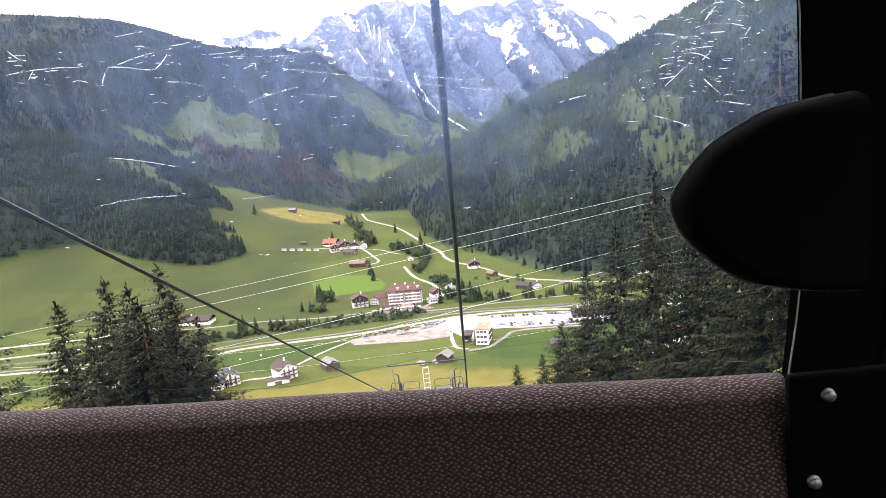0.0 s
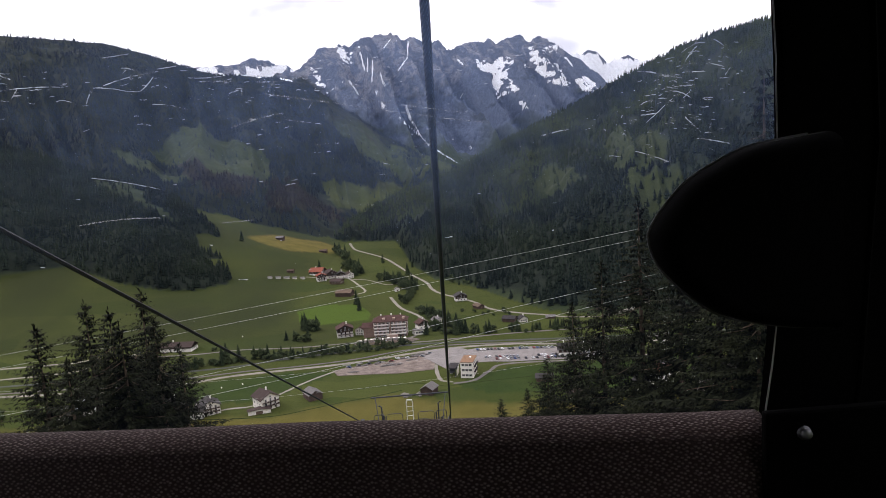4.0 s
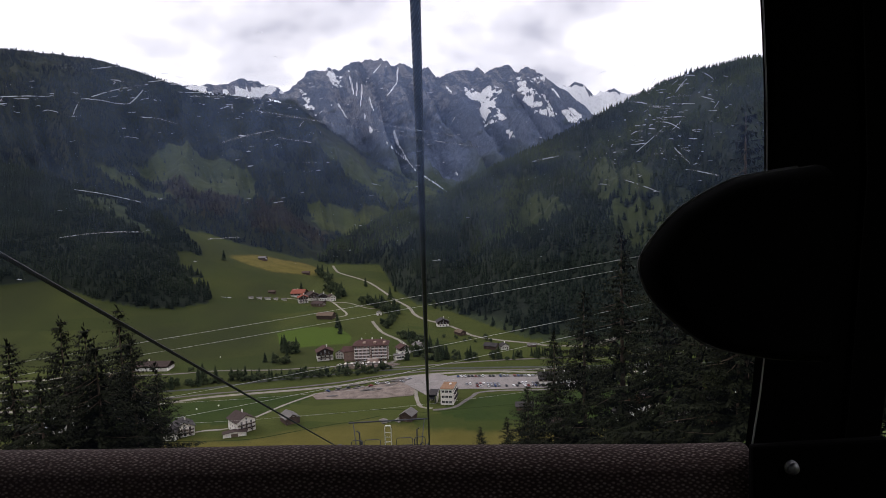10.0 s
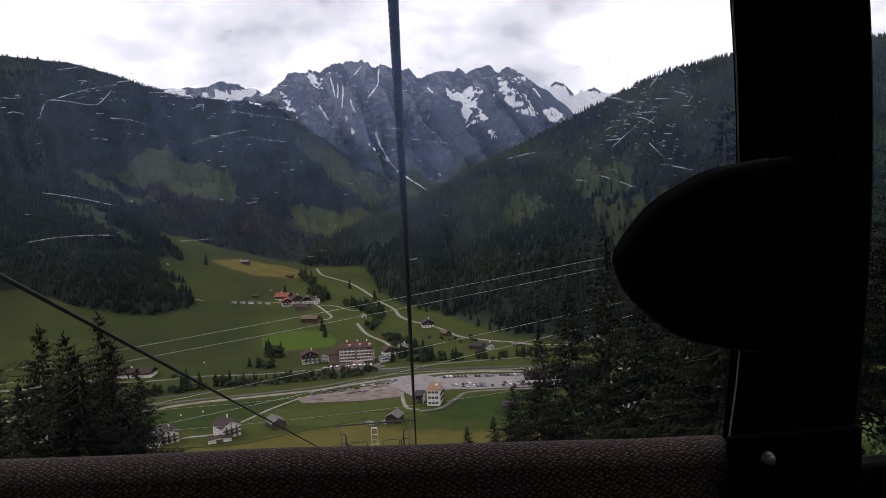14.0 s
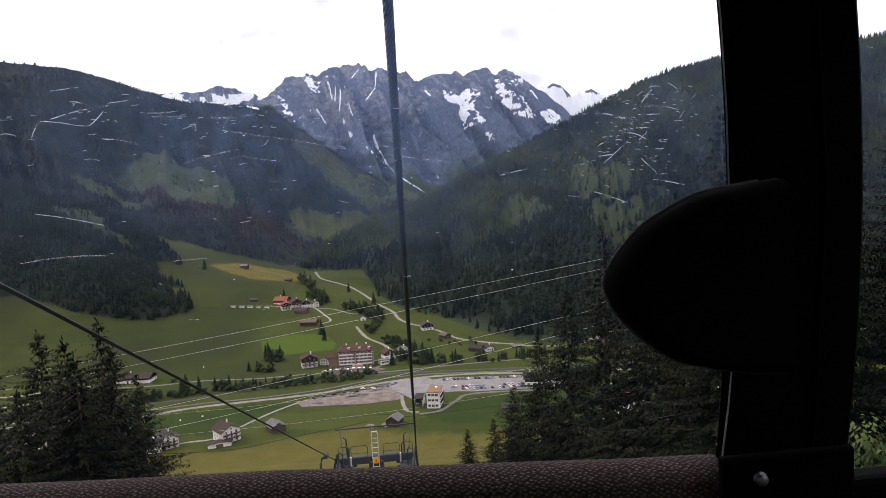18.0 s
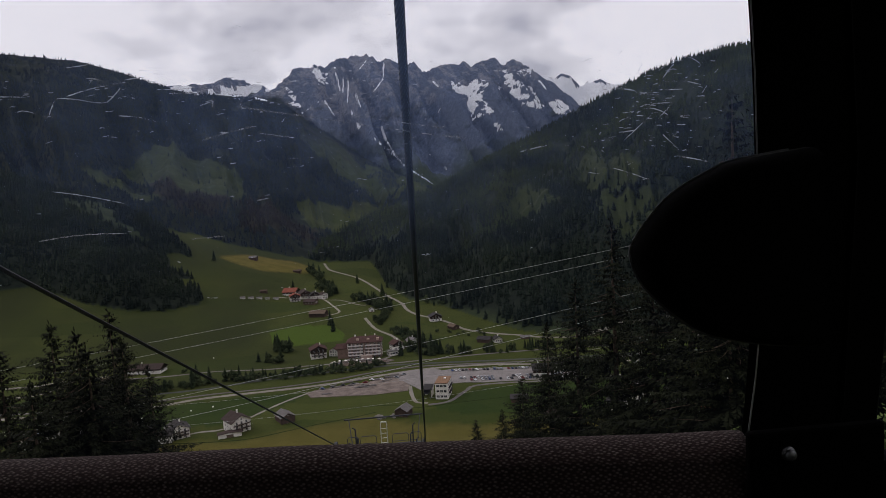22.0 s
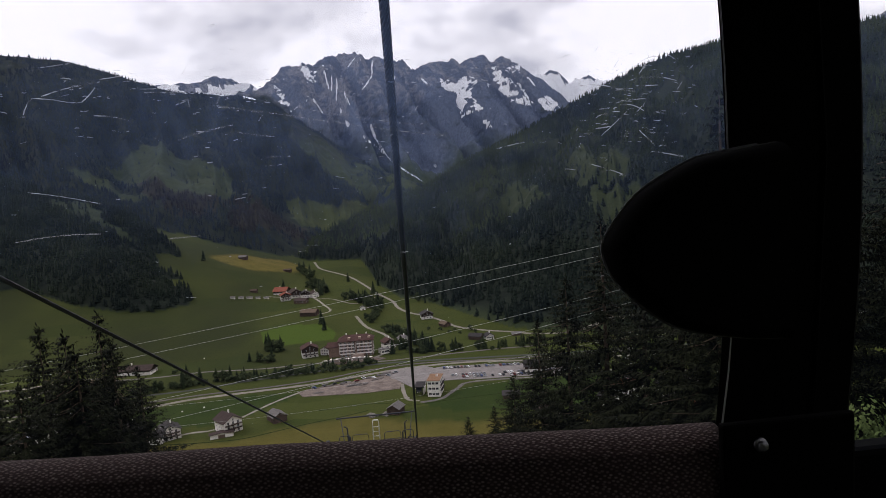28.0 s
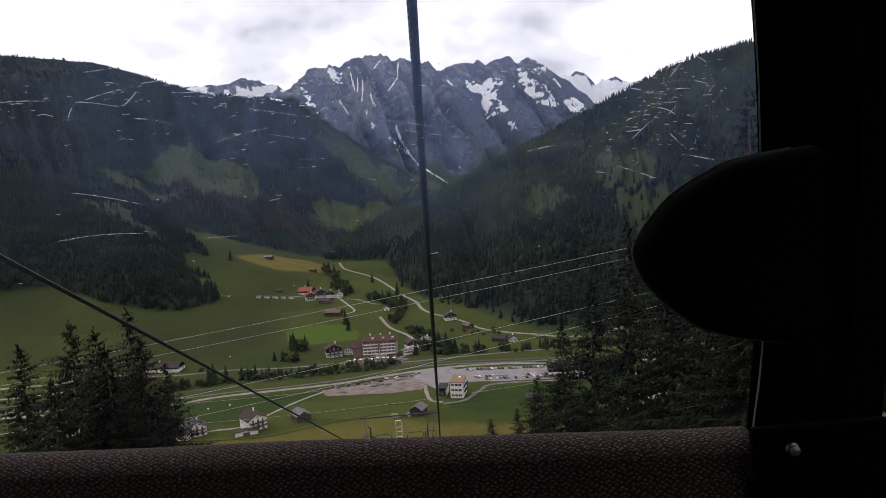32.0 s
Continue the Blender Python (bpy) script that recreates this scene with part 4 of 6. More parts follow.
def house(name, label, px, py, w, d, h, rise, turn, wall=None, roof=None, storeys=2, clad=None, balcony=False, chimney=True, solar=False, cols=3, z=None, group="", category="house"):
    """A gabled alpine house; its gable end faces -y before it is turned."""
    wall, roof = wall or M_WHITE, roof or M_GREYROOF
    z = ground(px, py) if z is None else z
    ob = base(name, pose(px, py, z, 0, 0, turn), label, category, group)
    part("wall", gable_body(w, d, h, rise), wall, ob)
    if clad:
        bm = bmesh.new()
        lo = h * clad
        for sy in (-d / 2 - 0.08, d / 2 + 0.08):
            bm.faces.new([bm.verts.new(p) for p in ((-w / 2, sy, lo), (w / 2, sy, lo), (w / 2, sy, h), (0, sy, h + rise), (-w / 2, sy, h))])
        for sx in (-w / 2 - 0.08, w / 2 + 0.08):
            bm.faces.new([bm.verts.new(p) for p in ((sx, -d / 2, lo), (sx, d / 2, lo), (sx, d / 2, h), (sx, -d / 2, h))])
        bmesh.ops.solidify(bm, geom=list(bm.faces), thickness=0.06)
        part("cladding", bm, M_DARKWOOD, ob, "dark stained timber boards")
    r = part("roof", gable_roof(w, d, h, rise), roof, ob)
    if chimney:
        c = bmesh.new()
        add_box(c, w * 0.15, d * 0.18, h + rise + 0.2, 0.8, 0.8, 2.2)
        add_box(c, w * 0.15, d * 0.18, h + rise + 1.4, 1.0, 1.0, 0.25)
        part("chimney", c, M_WHITE, r)
    if solar:
        k = math.degrees(math.atan2(rise, w / 2))
        for q in (-0.25, 0.22):
            s = part("solar_panel", box(0, 0, 0, w * 0.26, d * 0.3, 0.14), M_SOLAR, ob, "pale reflecting solar panel")
            s.matrix_basis = pose(-w * 0.26, d * q, h + rise * 0.48 + 0.55, 0, -k, 0)
    fl = h / storeys
    for st in range(storeys):
        zc = st * fl + fl * 0.55
        for c in range(cols):
            cx = (c - (cols - 1) / 2) * w * 0.8 / cols
            put_window(ob, (1.5, 1.4) if not balcony or st == 0 else (1.3, 2.0), cx, -d / 2 - 0.1, zc, 0)
        for c in range(max(2, cols)):
            cy = (c - (max(2, cols) - 1) / 2) * d * 0.8 / max(2, cols)
            put_window(ob, (1.1, 1.25), -w / 2 - 0.1, cy, zc, -90)
            put_window(ob, (1.1, 1.25), w / 2 + 0.1, cy, zc, 90)
        if balcony and st > 0:
            b = bmesh.new()
            add_box(b, 0, -d / 2 - 0.8, st * fl + 0.1, w * 0.94, 1.4, 0.16)
            for q in range(int(w * 0.94 / 0.5)):
                add_box(b, -w * 0.47 + 0.25 + q * 0.5, -d / 2 - 1.46, st * fl + 0.62, 0.3, 0.06, 0.8)
            add_box(b, 0, -d / 2 - 1.46, st * fl + 1.08, w * 0.94, 0.12, 0.1)
            part("balcony", b, M_DARKWOOD, ob, "dark timber balcony")
    if storeys > 1:
        put_window(ob, (1.1, 1.25), 0, -d / 2 - 0.12, h + rise * 0.3, 0)
    part("door", box(w * 0.3, -d / 2 - 0.1, 1.05, 1.0, 0.12, 2.1), M_DARKWOOD, ob)
    return ob


def hut(name, label, px, py, w, d, h, rise, turn, roof=None, wall=None, category="hut"):
    """A small timber barn: boarded walls, a plank door, an overhanging roof."""
    ob = base(name, pose(px, py, ground(px, py), 0, 0, turn), label, category)
    part("wall", gable_body(w, d, h, rise), wall or M_DARKWOOD, ob)
    part("roof", gable_roof(w, d, h, rise, 0.7, 0.2), roof or M_WOOD, ob)
    part("door", box(0, -d / 2 - 0.06, 1.1, w * 0.3, 0.1, 2.2), M_WOOD, ob)
    return ob


def flat_block(name, label, px, py, w, d, h, turn, roof_mat, storeys, cols, dcols, curved=False):
    ob = base(name, pose(px, py, ground(px, py), 0, 0, turn), label, "building")
    part("wall", box(0, 0, h / 2 - 0.7, w, d, h + 1.4), M_WHITE, ob)
    bm = box(0, 0, h + 0.22, w + 0.7, d + 0.7, 0.45)
    part("roof", rounded(bm, 0.1, 1), roof_mat, ob)
    part("roof_hatch", box(w * 0.1, d * 0.15, h + 0.8, 1.6, 1.6, 0.8), M_WHITE, ob)
    for st in range(storeys):
        zc = (st + 0.55) * h / storeys
        for c in range(cols):
            put_window(ob, (2.2, 1.7), (c - (cols - 1) / 2) * w * 0.86 / cols, -d / 2 - 0.1, zc, 0)
        for c in range(dcols):
            cy = (c - (dcols - 1) / 2) * d * 0.86 / dcols
            put_window(ob, (2.2, 1.7), w / 2 + 0.1, cy, zc, 90)
            put_window(ob, (2.2, 1.7), -w / 2 - 0.1, cy, zc, -90)
        if st:
            b = bmesh.new()
            add_box(b, w / 2 + 0.8, 0, st * h / storeys, 1.5, d * 0.8, 0.2)
            add_box(b, w / 2 + 1.5, 0, st * h / storeys + 0.5, 0.1, d * 0.8, 1.0)
            part("balcony", b, M_GREYROOF, ob, "dark metal balcony")
    return ob


def hotel(px, py, turn):
    """The large hotel: five rows of pale balconies under a red-brown hipped roof."""
    w, d, fl, n = 32.0, 15.0, 3.0, 5
    h = fl * n
    ob = base("hotel", pose(px, py, ground(px, py), 0, 0, turn), "large cream hotel with rows of balconies under a red-brown roof", "hotel")
    part("wall", box(0, 0, h / 2 - 1, w, d, h + 2), M_HOTEL, ob)
    wing = part("wing", box(-w / 2 - 5, 1.0, 4.5, 10, 12, 11), M_HOTEL, ob, "lower side wing with timber front")
    part("wing_roof", gable_roof(12, 11, 10.0, 3.0), M_REDROOF, wing).matrix_basis = pose(-w / 2 - 5, 1.0, 0, 0, 0, 90)
    bm = bmesh.new()
    o, hh = 1.3, 4.6
    e = [bm.verts.new(p) for p in ((-w / 2 - o, -d / 2 - o, h), (w / 2 + o, -d / 2 - o, h), (w / 2 + o, d / 2 + o, h), (-w / 2 - o, d / 2 + o, h))]
    e2 = [bm.verts.new((v.co.x, v.co.y, h + 0.35)) for v in e]
    t = [bm.verts.new(p) for p in ((-w / 2 + 5, 0, h + hh), (w / 2 - 5, 0, h + hh))]
    for f in ((e2[0], e2[1], t[1], t[0]), (e2[1], e2[2], t[1]), (e2[2], e2[3], t[0], t[1]), (e2[3], e2[0], t[0]), tuple(e[::-1])):
        bm.faces.new(f)
    for k in range(4):
        bm.faces.new((e[k], e[(k + 1) % 4], e2[(k + 1) % 4], e2[k]))
    r = part("roof", bm, M_REDROOF, ob, "red-brown tiled hipped roof")
    for cx in (-9, 1, 10):
        part("chimney", box(cx, 1.5, h + 4.4, 1.0, 1.4, 2.6), M_WHITE, r)
        part("dormer", box(cx + 3, -4.6, h + 2.2, 2.4, 3.6, 1.9), M_CREAM, r)
    for st in range(n):
        for c in range(8):
            cx = -w / 2 + 2.2 + c * (w - 4.4) / 7
            put_window(ob, (1.3, 2.0), cx, -d / 2 - 0.1, st * fl + 1.35, 0)
        for c in range(3):
            put_window(ob, (1.5, 1.4), w / 2 + 0.1, -4.5 + c * 4.5, st * fl + 1.6, 90)
            put_window(ob, (1.5, 1.4), -w / 2 - 0.1, -4.5 + c * 4.5, st * fl + 1.6, -90)
        if st:
            for c0, c1 in ((-w / 2 + 0.6, -1.2), (1.2, w / 2 - 0.6)):
                b = bmesh.new()
                add_box(b, (c0 + c1) / 2, -d / 2 - 0.9, st * fl, c1 - c0, 1.7, 0.22)
                add_box(b, (c0 + c1) / 2, -d / 2 - 1.7, st * fl + 0.55, c1 - c0, 0.12, 0.95)
                part("balcony", b, M_BALCONY, ob, "pale balcony with a solid front")
            for c in range(9):
                cx = -w / 2 + 0.6 + c * (w - 1.2) / 8
                part("partition", box(cx, -d / 2 - 0.9, st * fl + 1.3, 0.14, 1.6, 2.4), M_BALCONY, ob)
    part("porch", box(2, -d / 2 - 3.2, 1.6, 10, 5, 3.2), M_CREAM, ob, "flat-roofed entrance porch")
    part("terrace", box(-4, -d / 2 - 7, 0.2, 30, 5, 1.2), M_STONE, ob, "stone terrace in front")
    return ob


hotel(-38, 622, -3)
house("hotel_annex", "white guest house with timber balconies and a red-brown roof", -84, 632, 15, 13, 8.5, 3.6, 12, M_WHITE, M_REDROOF, 3, 0.6, True)
house("house", "small white house beside the guest house", -68, 634, 9, 8, 5.5, 2.5, -20, M_WHITE, M_REDROOF, 2)
house("house", "white house with a grey roof beside the hotel", -8, 640, 11, 10, 6, 2.8, 25, M_WHITE, M_REDROOF, 2, 0.6)
house("house", "low pale house behind the hotel drive", 8, 655, 10, 8, 4, 2, 40, M_WHITE, M_PALEROOF, 1)
house("farmhouse", "farmhouse with an orange-red roof and white walls", -157, 948, 17, 19, 6, 4.5, 75, M_WHITE, M_ORANGEROOF, 2, 0.5)
house("farmhouse", "white farmhouse with brown timber gable", -136, 930, 15, 18, 7, 4, 20, M_WHITE, M_BROWNROOF, 2, 0.55, True)
house("farmhouse", "white farm dwelling with a grey roof", -121, 922, 12, 13, 6, 3.2, 10, M_WHITE, M_GREYROOF, 2, 0.6)
house("farmhouse", "white farm dwelling with timber balconies and a red roof", -147, 912, 13, 12, 7.5, 3, 15, M_WHITE, M_ORANGEROOF, 3, 0.7, True)
house("house", "small white farm house with a brown roof", -108, 916, 9, 9, 6, 2.6, 30, M_WHITE, M_BROWNROOF, 2)
house("house", "low farm building with a brown roof", -122, 884, 11, 16, 4, 2.6, 70, M_WOOD, M_BROWNROOF, 1, chimney=False)
hut("barn", "dark timber barn with a wide grey roof by the farm track", -103, 808, 13, 20, 4.5, 3, 75, M_WOOD)
hut("hay_hut", "small dark hay hut on the mown hayfield", -248, 1141, 9, 13, 4, 2.5, 80, M_PALEROOF)
hut("hay_hut", "small dark hay hut on the open meadow", -195, 944, 6, 9, 2.6, 1.5, 85, M_DARKWOOD)
hut("hay_hut", "dark hut at the edge of the hayfield", -172, 1116, 7, 12, 3, 1.8, 80, M_DARKWOOD)
for cx in range(5):
    hut("shed", "low pale shed in the row beside the farm", -215 + cx * 10.5, 901 + cx * 3, 3.2, 5.5 + (cx * 37 % 3), 2.0, 0.8, 80 + cx * 13 % 17, M_PALEROOF, M_WHITE, "shed")
house("chalet", "white chalet with a dark timber upper storey by the winding road", 37, 742, 13, 11, 5.5, 3, 8, M_WHITE, M_GREYROOF, 2, 0.5)
hut("hut", "dark timber hut below the winding road", 54, 700, 8, 11, 3, 2, 30)
hut("barn", "dark timber barn among shrubs", 80, 640, 9, 13, 3.5, 2.2, 60, M_GREYROOF)
house("house", "small white house with a dark roof on the meadow", 92, 636, 8, 8, 3.5, 2.2, 10, M_WHITE, M_GREYROOF, 1)
hut("hut", "small hut with a pale roof beside the road", 121, 640, 5, 9, 2.2, 1.2, 80, M_PALEROOF, M_WOOD)
hut("hut", "small pale shelter under the copse", -38, 812, 6, 6, 3, 1.6, 10, M_PALEROOF, M_WHITE)
house("barn", "long white farm barn with a brown shingled roof", -243, 624, 14, 32, 4.5, 3.2, 82, M_WHITE, M_BROWNROOF, 1, 0.65, cols=5, category="barn")
hut("shed", "small brown timber shed by the meadow loop", -272, 600, 4, 6, 2.4, 1.2, 70, M_WOOD)
flat_block("valley_station_office", "white three-storey block with a flat tan roof beside the car park", 27, 484, 9.5, 17, 12, -14, M_TANROOF, 3, 3, 4)
station = base("lift_station", pose(15, 486, ground(15, 486), 0, 0, -14), "grey open lift station with dark machinery under its roof", "lift station")
part("roof", rounded(box(0, 0, 7.2, 7, 14, 0.5), 0.15, 2), M_GREYROOF, station, "dark flat metal roof")
for sx in (-2.8, 2.8):
    for sy in (-6, 0, 6):
        part("post", box(sx, sy, 3.2, 0.4, 0.4, 7.6), M_STEEL, station)
part("drive_housing", rounded(box(0, 1, 5.2, 4.4, 9, 2.2), 0.3, 2), M_STEEL, station, "grey drive housing")
part("bull_wheel", tube([(0, -4.6, 3.7), (0, -4.6, 4.0)], 2.2, 24), M_STEEL, station)
part("side_wall", box(3.2, 2, 2.0, 0.3, 9, 5.0), M_WHITE, station)
part("control_booth", rounded(box(-2.2, 3.5, 1.4, 2.2, 3.0, 2.8), 0.08, 1), M_WHITE, station)
flat_block("restaurant", "white restaurant block with timber front at the car park", 124, 520, 16, 12, 6.5, 8, M_GREYROOF, 2, 4, 3)
house("restaurant", "brown timber restaurant with a grey roof at the car park", 110, 518, 14, 14, 5.5, 3.2, 80, M_WHITE, M_GREYROOF, 2, 0.5, True, category="building")
house("house", "white alpine house with a brown tiled roof and a garage", -119, 449, 13, 15, 8.0, 3.6, 38, M_WHITE, M_BROWNROOF, 3, None, True)
hut("garage", "low brown garage in front of the white house", -121, 437, 15, 5, 2.6, 0.8, 14, M_BROWNROOF, M_WHITE, "garage")
hut("barn", "brown timber hay barn with a pale grey roof in the meadow", -88, 459, 10, 13, 4.2, 2.6, 30, M_PALEROOF)
hut("hut", "dark timber hut with a pale roof beside boulders", -4, 450, 9, 10, 4.2, 2.6, -25, M_PALEROOF)
house("house", "white apartment house with a grey roof and solar panels", -252, 452, 17, 15, 7.5, 2.6, 75, M_WHITE, M_GREYROOF, 3, None, False, True, True)
house("house", "white house with grey roof and solar panels behind", -246, 467, 14, 16, 8, 3.2, 70, M_WHITE, M_GREYROOF, 3, None, False, True, True)
house("house", "white village house with a steep grey roof", -232, 466, 11, 11, 7.5, 3.2, 15, M_WHITE, M_GREYROOF, 2, 0.6)
house("farmhouse", "dark timber farmhouse with white ground floor", -215, 452, 14, 16, 6.5, 3.6, 25, M_WHITE, M_GREYROOF, 2, 0.4)
hut("shed", "low white shed between the village houses", -202, 449, 6, 8, 2.6, 1, 80, M_PALEROOF, M_WHITE)
house("farmhouse", "large dark farm barn with a wide grey roof", -184, 448, 18, 22, 6.5, 4.5, 30, M_DARKWOOD, M_GREYROOF, 1, None, category="barn")
hut("barn", "dark shed with a brown roof beside the farm barn", -171, 441, 9, 10, 3.6, 2, 80, M_BROWNROOF)
house("house", "white house with a grey roof and a skylight", -158, 446, 13, 13, 6.5, 3.2, 28, M_WHITE, M_GREYROOF, 3, None, True)
house("house", "white terraced house with a grey roof", -163, 439, 9, 9, 5.2, 2.0, 85, M_WHITE, M_GREYROOF, 2)
hut("barn", "grey timber barn on the meadow by the forest edge", 80, 458, 9, 12, 3, 2, 80, M_GREYROOF, M_WOOD)
# The village at the right, half hidden by spruces.
house("house", "white house with an orange-red roof in the village", 158, 440, 12, 14, 8, 3.2, 70, M_WHITE, M_ORANGEROOF, 2, None, True)
house("house", "white house with a grey roof in the village", 142, 424, 11, 12, 6, 3, 30, M_WHITE, M_GREYROOF, 2)
house("house", "white house with a brown roof in the village", 96, 412, 12, 13, 6, 3, 40, M_WHITE, M_BROWNROOF, 2, 0.5)
for k, (hx, hy) in enumerate(((171, 404), (184, 418), (199, 428), (214, 420), (190, 440), (208, 444), (226, 436), (170, 452))):
    house("house", "white village house with a grey slate roof", hx, hy, 11 + k % 3, 13, 6 + k % 2, 2.8, 20 + 35 * (k % 3), M_WHITE, M_GREYROOF if k % 3 else M_PALEROOF, 2, 0.55 if k % 2 else None, group="village houses")
house("hotel", "white inn with a broad red roof in the village", 190, 384, 18, 20, 8, 3.5, 60, M_WHITE, M_ORANGEROOF, 3, None, True, category="hotel")
hut("carport", "bright orange container beside the lane", -336, 455, 4, 9, 2.4, 0.3, 85, M_SIGN, M_SIGN, "container")


flat_block("hotel_pavilion", "low white pavilion beside the hotel entrance", -12, 618, 9, 8, 4.2, 20, M_PALEROOF, 1, 3, 2)
wall_ob = base("retaining_wall", pose(-44, 592, ground(-44, 592), 0, 0, 2), "pale stone retaining wall below the hotel terrace", "wall")
part("wall", rounded(box(0, 0, 0.9, 52, 0.6, 3.0), 0.08, 1), M_CREAM, wall_ob)
part("coping", box(0, 0, 2.46, 52.4, 0.9, 0.14), M_STONE, wall_ob)
for q in range(9):
    px, py = -66 + q * 5.2, 599 + (q * 7 % 4)
    ob = base("parasol", pose(px, py, ground(px, py) + 0.3), "pale parasol on the hotel terrace", "parasol", "parasols on the terrace")
    part("pole", tube([(0, 0, 0), (0, 0, 2.6)], 0.04, 6), M_STEEL, ob)
    bm = bmesh.new()
    bmesh.ops.create_cone(bm, cap_ends=True, segments=8, radius1=1.7, radius2=0.05, depth=0.7)
    part("canopy", bm, M_BALCONY, ob).matrix_basis = pose(0, 0, 2.6)


# ---------------------------------------------------------------- cars
def car_model(color, label):
    ob = base("car", Matrix.Identity(4), label, "car", "cars in the car park")
    bm = box(0, 0, 0.62, 1.75, 4.3, 0.6)
    rounded(bm, 0.16, 2)
    body = part("body", bm, material("car_paint_" + label.split()[0], color, 0.3, 0.2, var=0.05), ob)
    bm = bmesh.new()
    vs = add_box(bm, 0, -0.2, 1.15, 1.55, 2.5, 0.55)
    for v in vs:
        if v.co.z > 1.2:
            v.co.x, v.co.y = v.co.x * 0.82, -0.2 + (v.co.y + 0.2) * 0.66
    part("window_band", rounded(bm, 0.06, 1), M_PANE, ob, "dark glass cabin")
    part("roof", rounded(box(0, -0.2, 1.44, 1.25, 1.6, 0.06), 0.025, 1), body.data.materials[0], ob)
    wheel = simple(tube([(-0.1, 0, 0), (0.1, 0, 0)], 0.32, 10), M_RUBBER, "wheel")
    for sx in (-0.8, 0.8):
        for sy in (-1.35, 1.3):
            share("wheel", wheel, ob, pose(sx, sy, 0.32))
    return ob


cars = [car_model((0.7, 0.7, 0.7), "white car parked on the gravel"), car_model((0.02, 0.02, 0.025), "black car parked on the gravel"), car_model((0.25, 0.26, 0.28), "grey car parked on the gravel"),
        car_model((0.16, 0.03, 0.03), "red car parked on the gravel"), car_model((0.04, 0.07, 0.18), "blue car parked on the gravel")]
lots = []
for row, (x0, y0, x1, y1, n) in enumerate(((36, 547, 128, 533, 32), (44, 523, 126, 513, 30), (52, 516, 122, 506, 25))):
    for q in range(n):
        if random.random() < 0.84:
            t = q / (n - 1)
            lots.append((x0 + (x1 - x0) * t, y0 + (y1 - y0) * t, 6 + random.uniform(-4, 4)))
for q in range(9):
    lots.append((-70 + q * 8.5 + random.uniform(-2, 2), 526 + q * 2.2 + random.uniform(-4, 4), random.uniform(0, 180)))
for q in range(4):
    lots.append((-60 + q * 9, 597, random.uniform(60, 110)))
first = set()
for q, (lx, ly, turn) in enumerate(lots):
    kind = random.choice((0, 0, 0, 1, 1, 1, 2, 2, 2, 1, 4, 3))
    m = pose(lx, ly, ground(lx, ly) + 0.3, 0, 0, turn)
    if kind not in first:
        cars[kind].matrix_basis = m
        first.add(kind)
    else:
        copy_thing(cars[kind], m)
for kind in set(range(5)) - first:
    cars[kind].matrix_basis = pose(20 + 4 * kind, 530, 0.3)


# ---------------------------------------------------------------- trees
def spruce_crown(height, width, whorls, sides, seed, droop=0.25):
    """Crown of a spruce seen from afar: many ragged drooping boughs."""
    rnd = random.Random(seed)
    bm = bmesh.new()
    for q in range(whorls):
        f = q / whorls
        z0 = height * (0.1 + 0.9 * f)
        reach = width / 2 * (1 - f) ** 0.85 + 0.15
        for k in range(sides):
            a = rnd.uniform(0, math.tau)
            r = reach * rnd.uniform(0.6, 1.15)
            wd = 0.3 * reach + 0.25
            dx, dy = math.cos(a), math.sin(a)
            tip = bm.verts.new((dx * r, dy * r, z0 - droop * r + rnd.uniform(-0.2, 0.2)))
            top = bm.verts.new((0, 0, z0 + 0.35 * reach))
            s1 = bm.verts.new((dx * r * 0.6 - dy * wd, dy * r * 0.6 + dx * wd, z0 - droop * r))
            s2 = bm.verts.new((dx * r * 0.6 + dy * wd, dy * r * 0.6 - dx * wd, z0 - droop * r))
            bm.faces.new((top, s1, tip))
            bm.faces.new((top, tip, s2))
    return bm


def broad_crown(width, height, n, seed, leaf=0.9):
    """Crown of a broadleaf tree: leaf clumps scattered through a few lobes."""
    rnd = random.Random(seed)
    bm = bmesh.new()
    lobes = [(Vector((rnd.uniform(-0.36, 0.36) * width, rnd.uniform(-0.36, 0.36) * width, height * rnd.uniform(0.15, 0.85))), rnd.uniform(0.14, 0.34)) for _ in range(13)]
    for _ in range(n):
        c, r = rnd.choice(lobes)
        d = Vector((rnd.gauss(0, 1), rnd.gauss(0, 1), rnd.gauss(0, 0.8))).normalized()
        p = c + d * width * r * rnd.uniform(0.55, 1.15)
        u = Vector((rnd.gauss(0, 1), rnd.gauss(0, 1), rnd.gauss(0, 1))).normalized()
        v = d.cross(u).normalized()
        u = v.cross(d)
        k = leaf * rnd.uniform(0.6, 1.3)
        bm.faces.new([bm.verts.new(p + q) for q in (u * k, v * k * 0.6, -u * k * 0.8 + d * 0.2 * k, -v * k * 0.7)])
    return bm


def tree_model(name, label, crown, height, mat, trunk_r):
    ob = base(name, Matrix.Identity(4), label, "tree", "valley trees")
    part("trunk", tube([(0, 0, -0.6), (0.05, 0, height * 0.4), (0, 0.05, height * 0.85)], [trunk_r, trunk_r * 0.7, trunk_r * 0.15], 6), M_BARK, ob)
    part("crown", crown, mat, ob)
    return ob


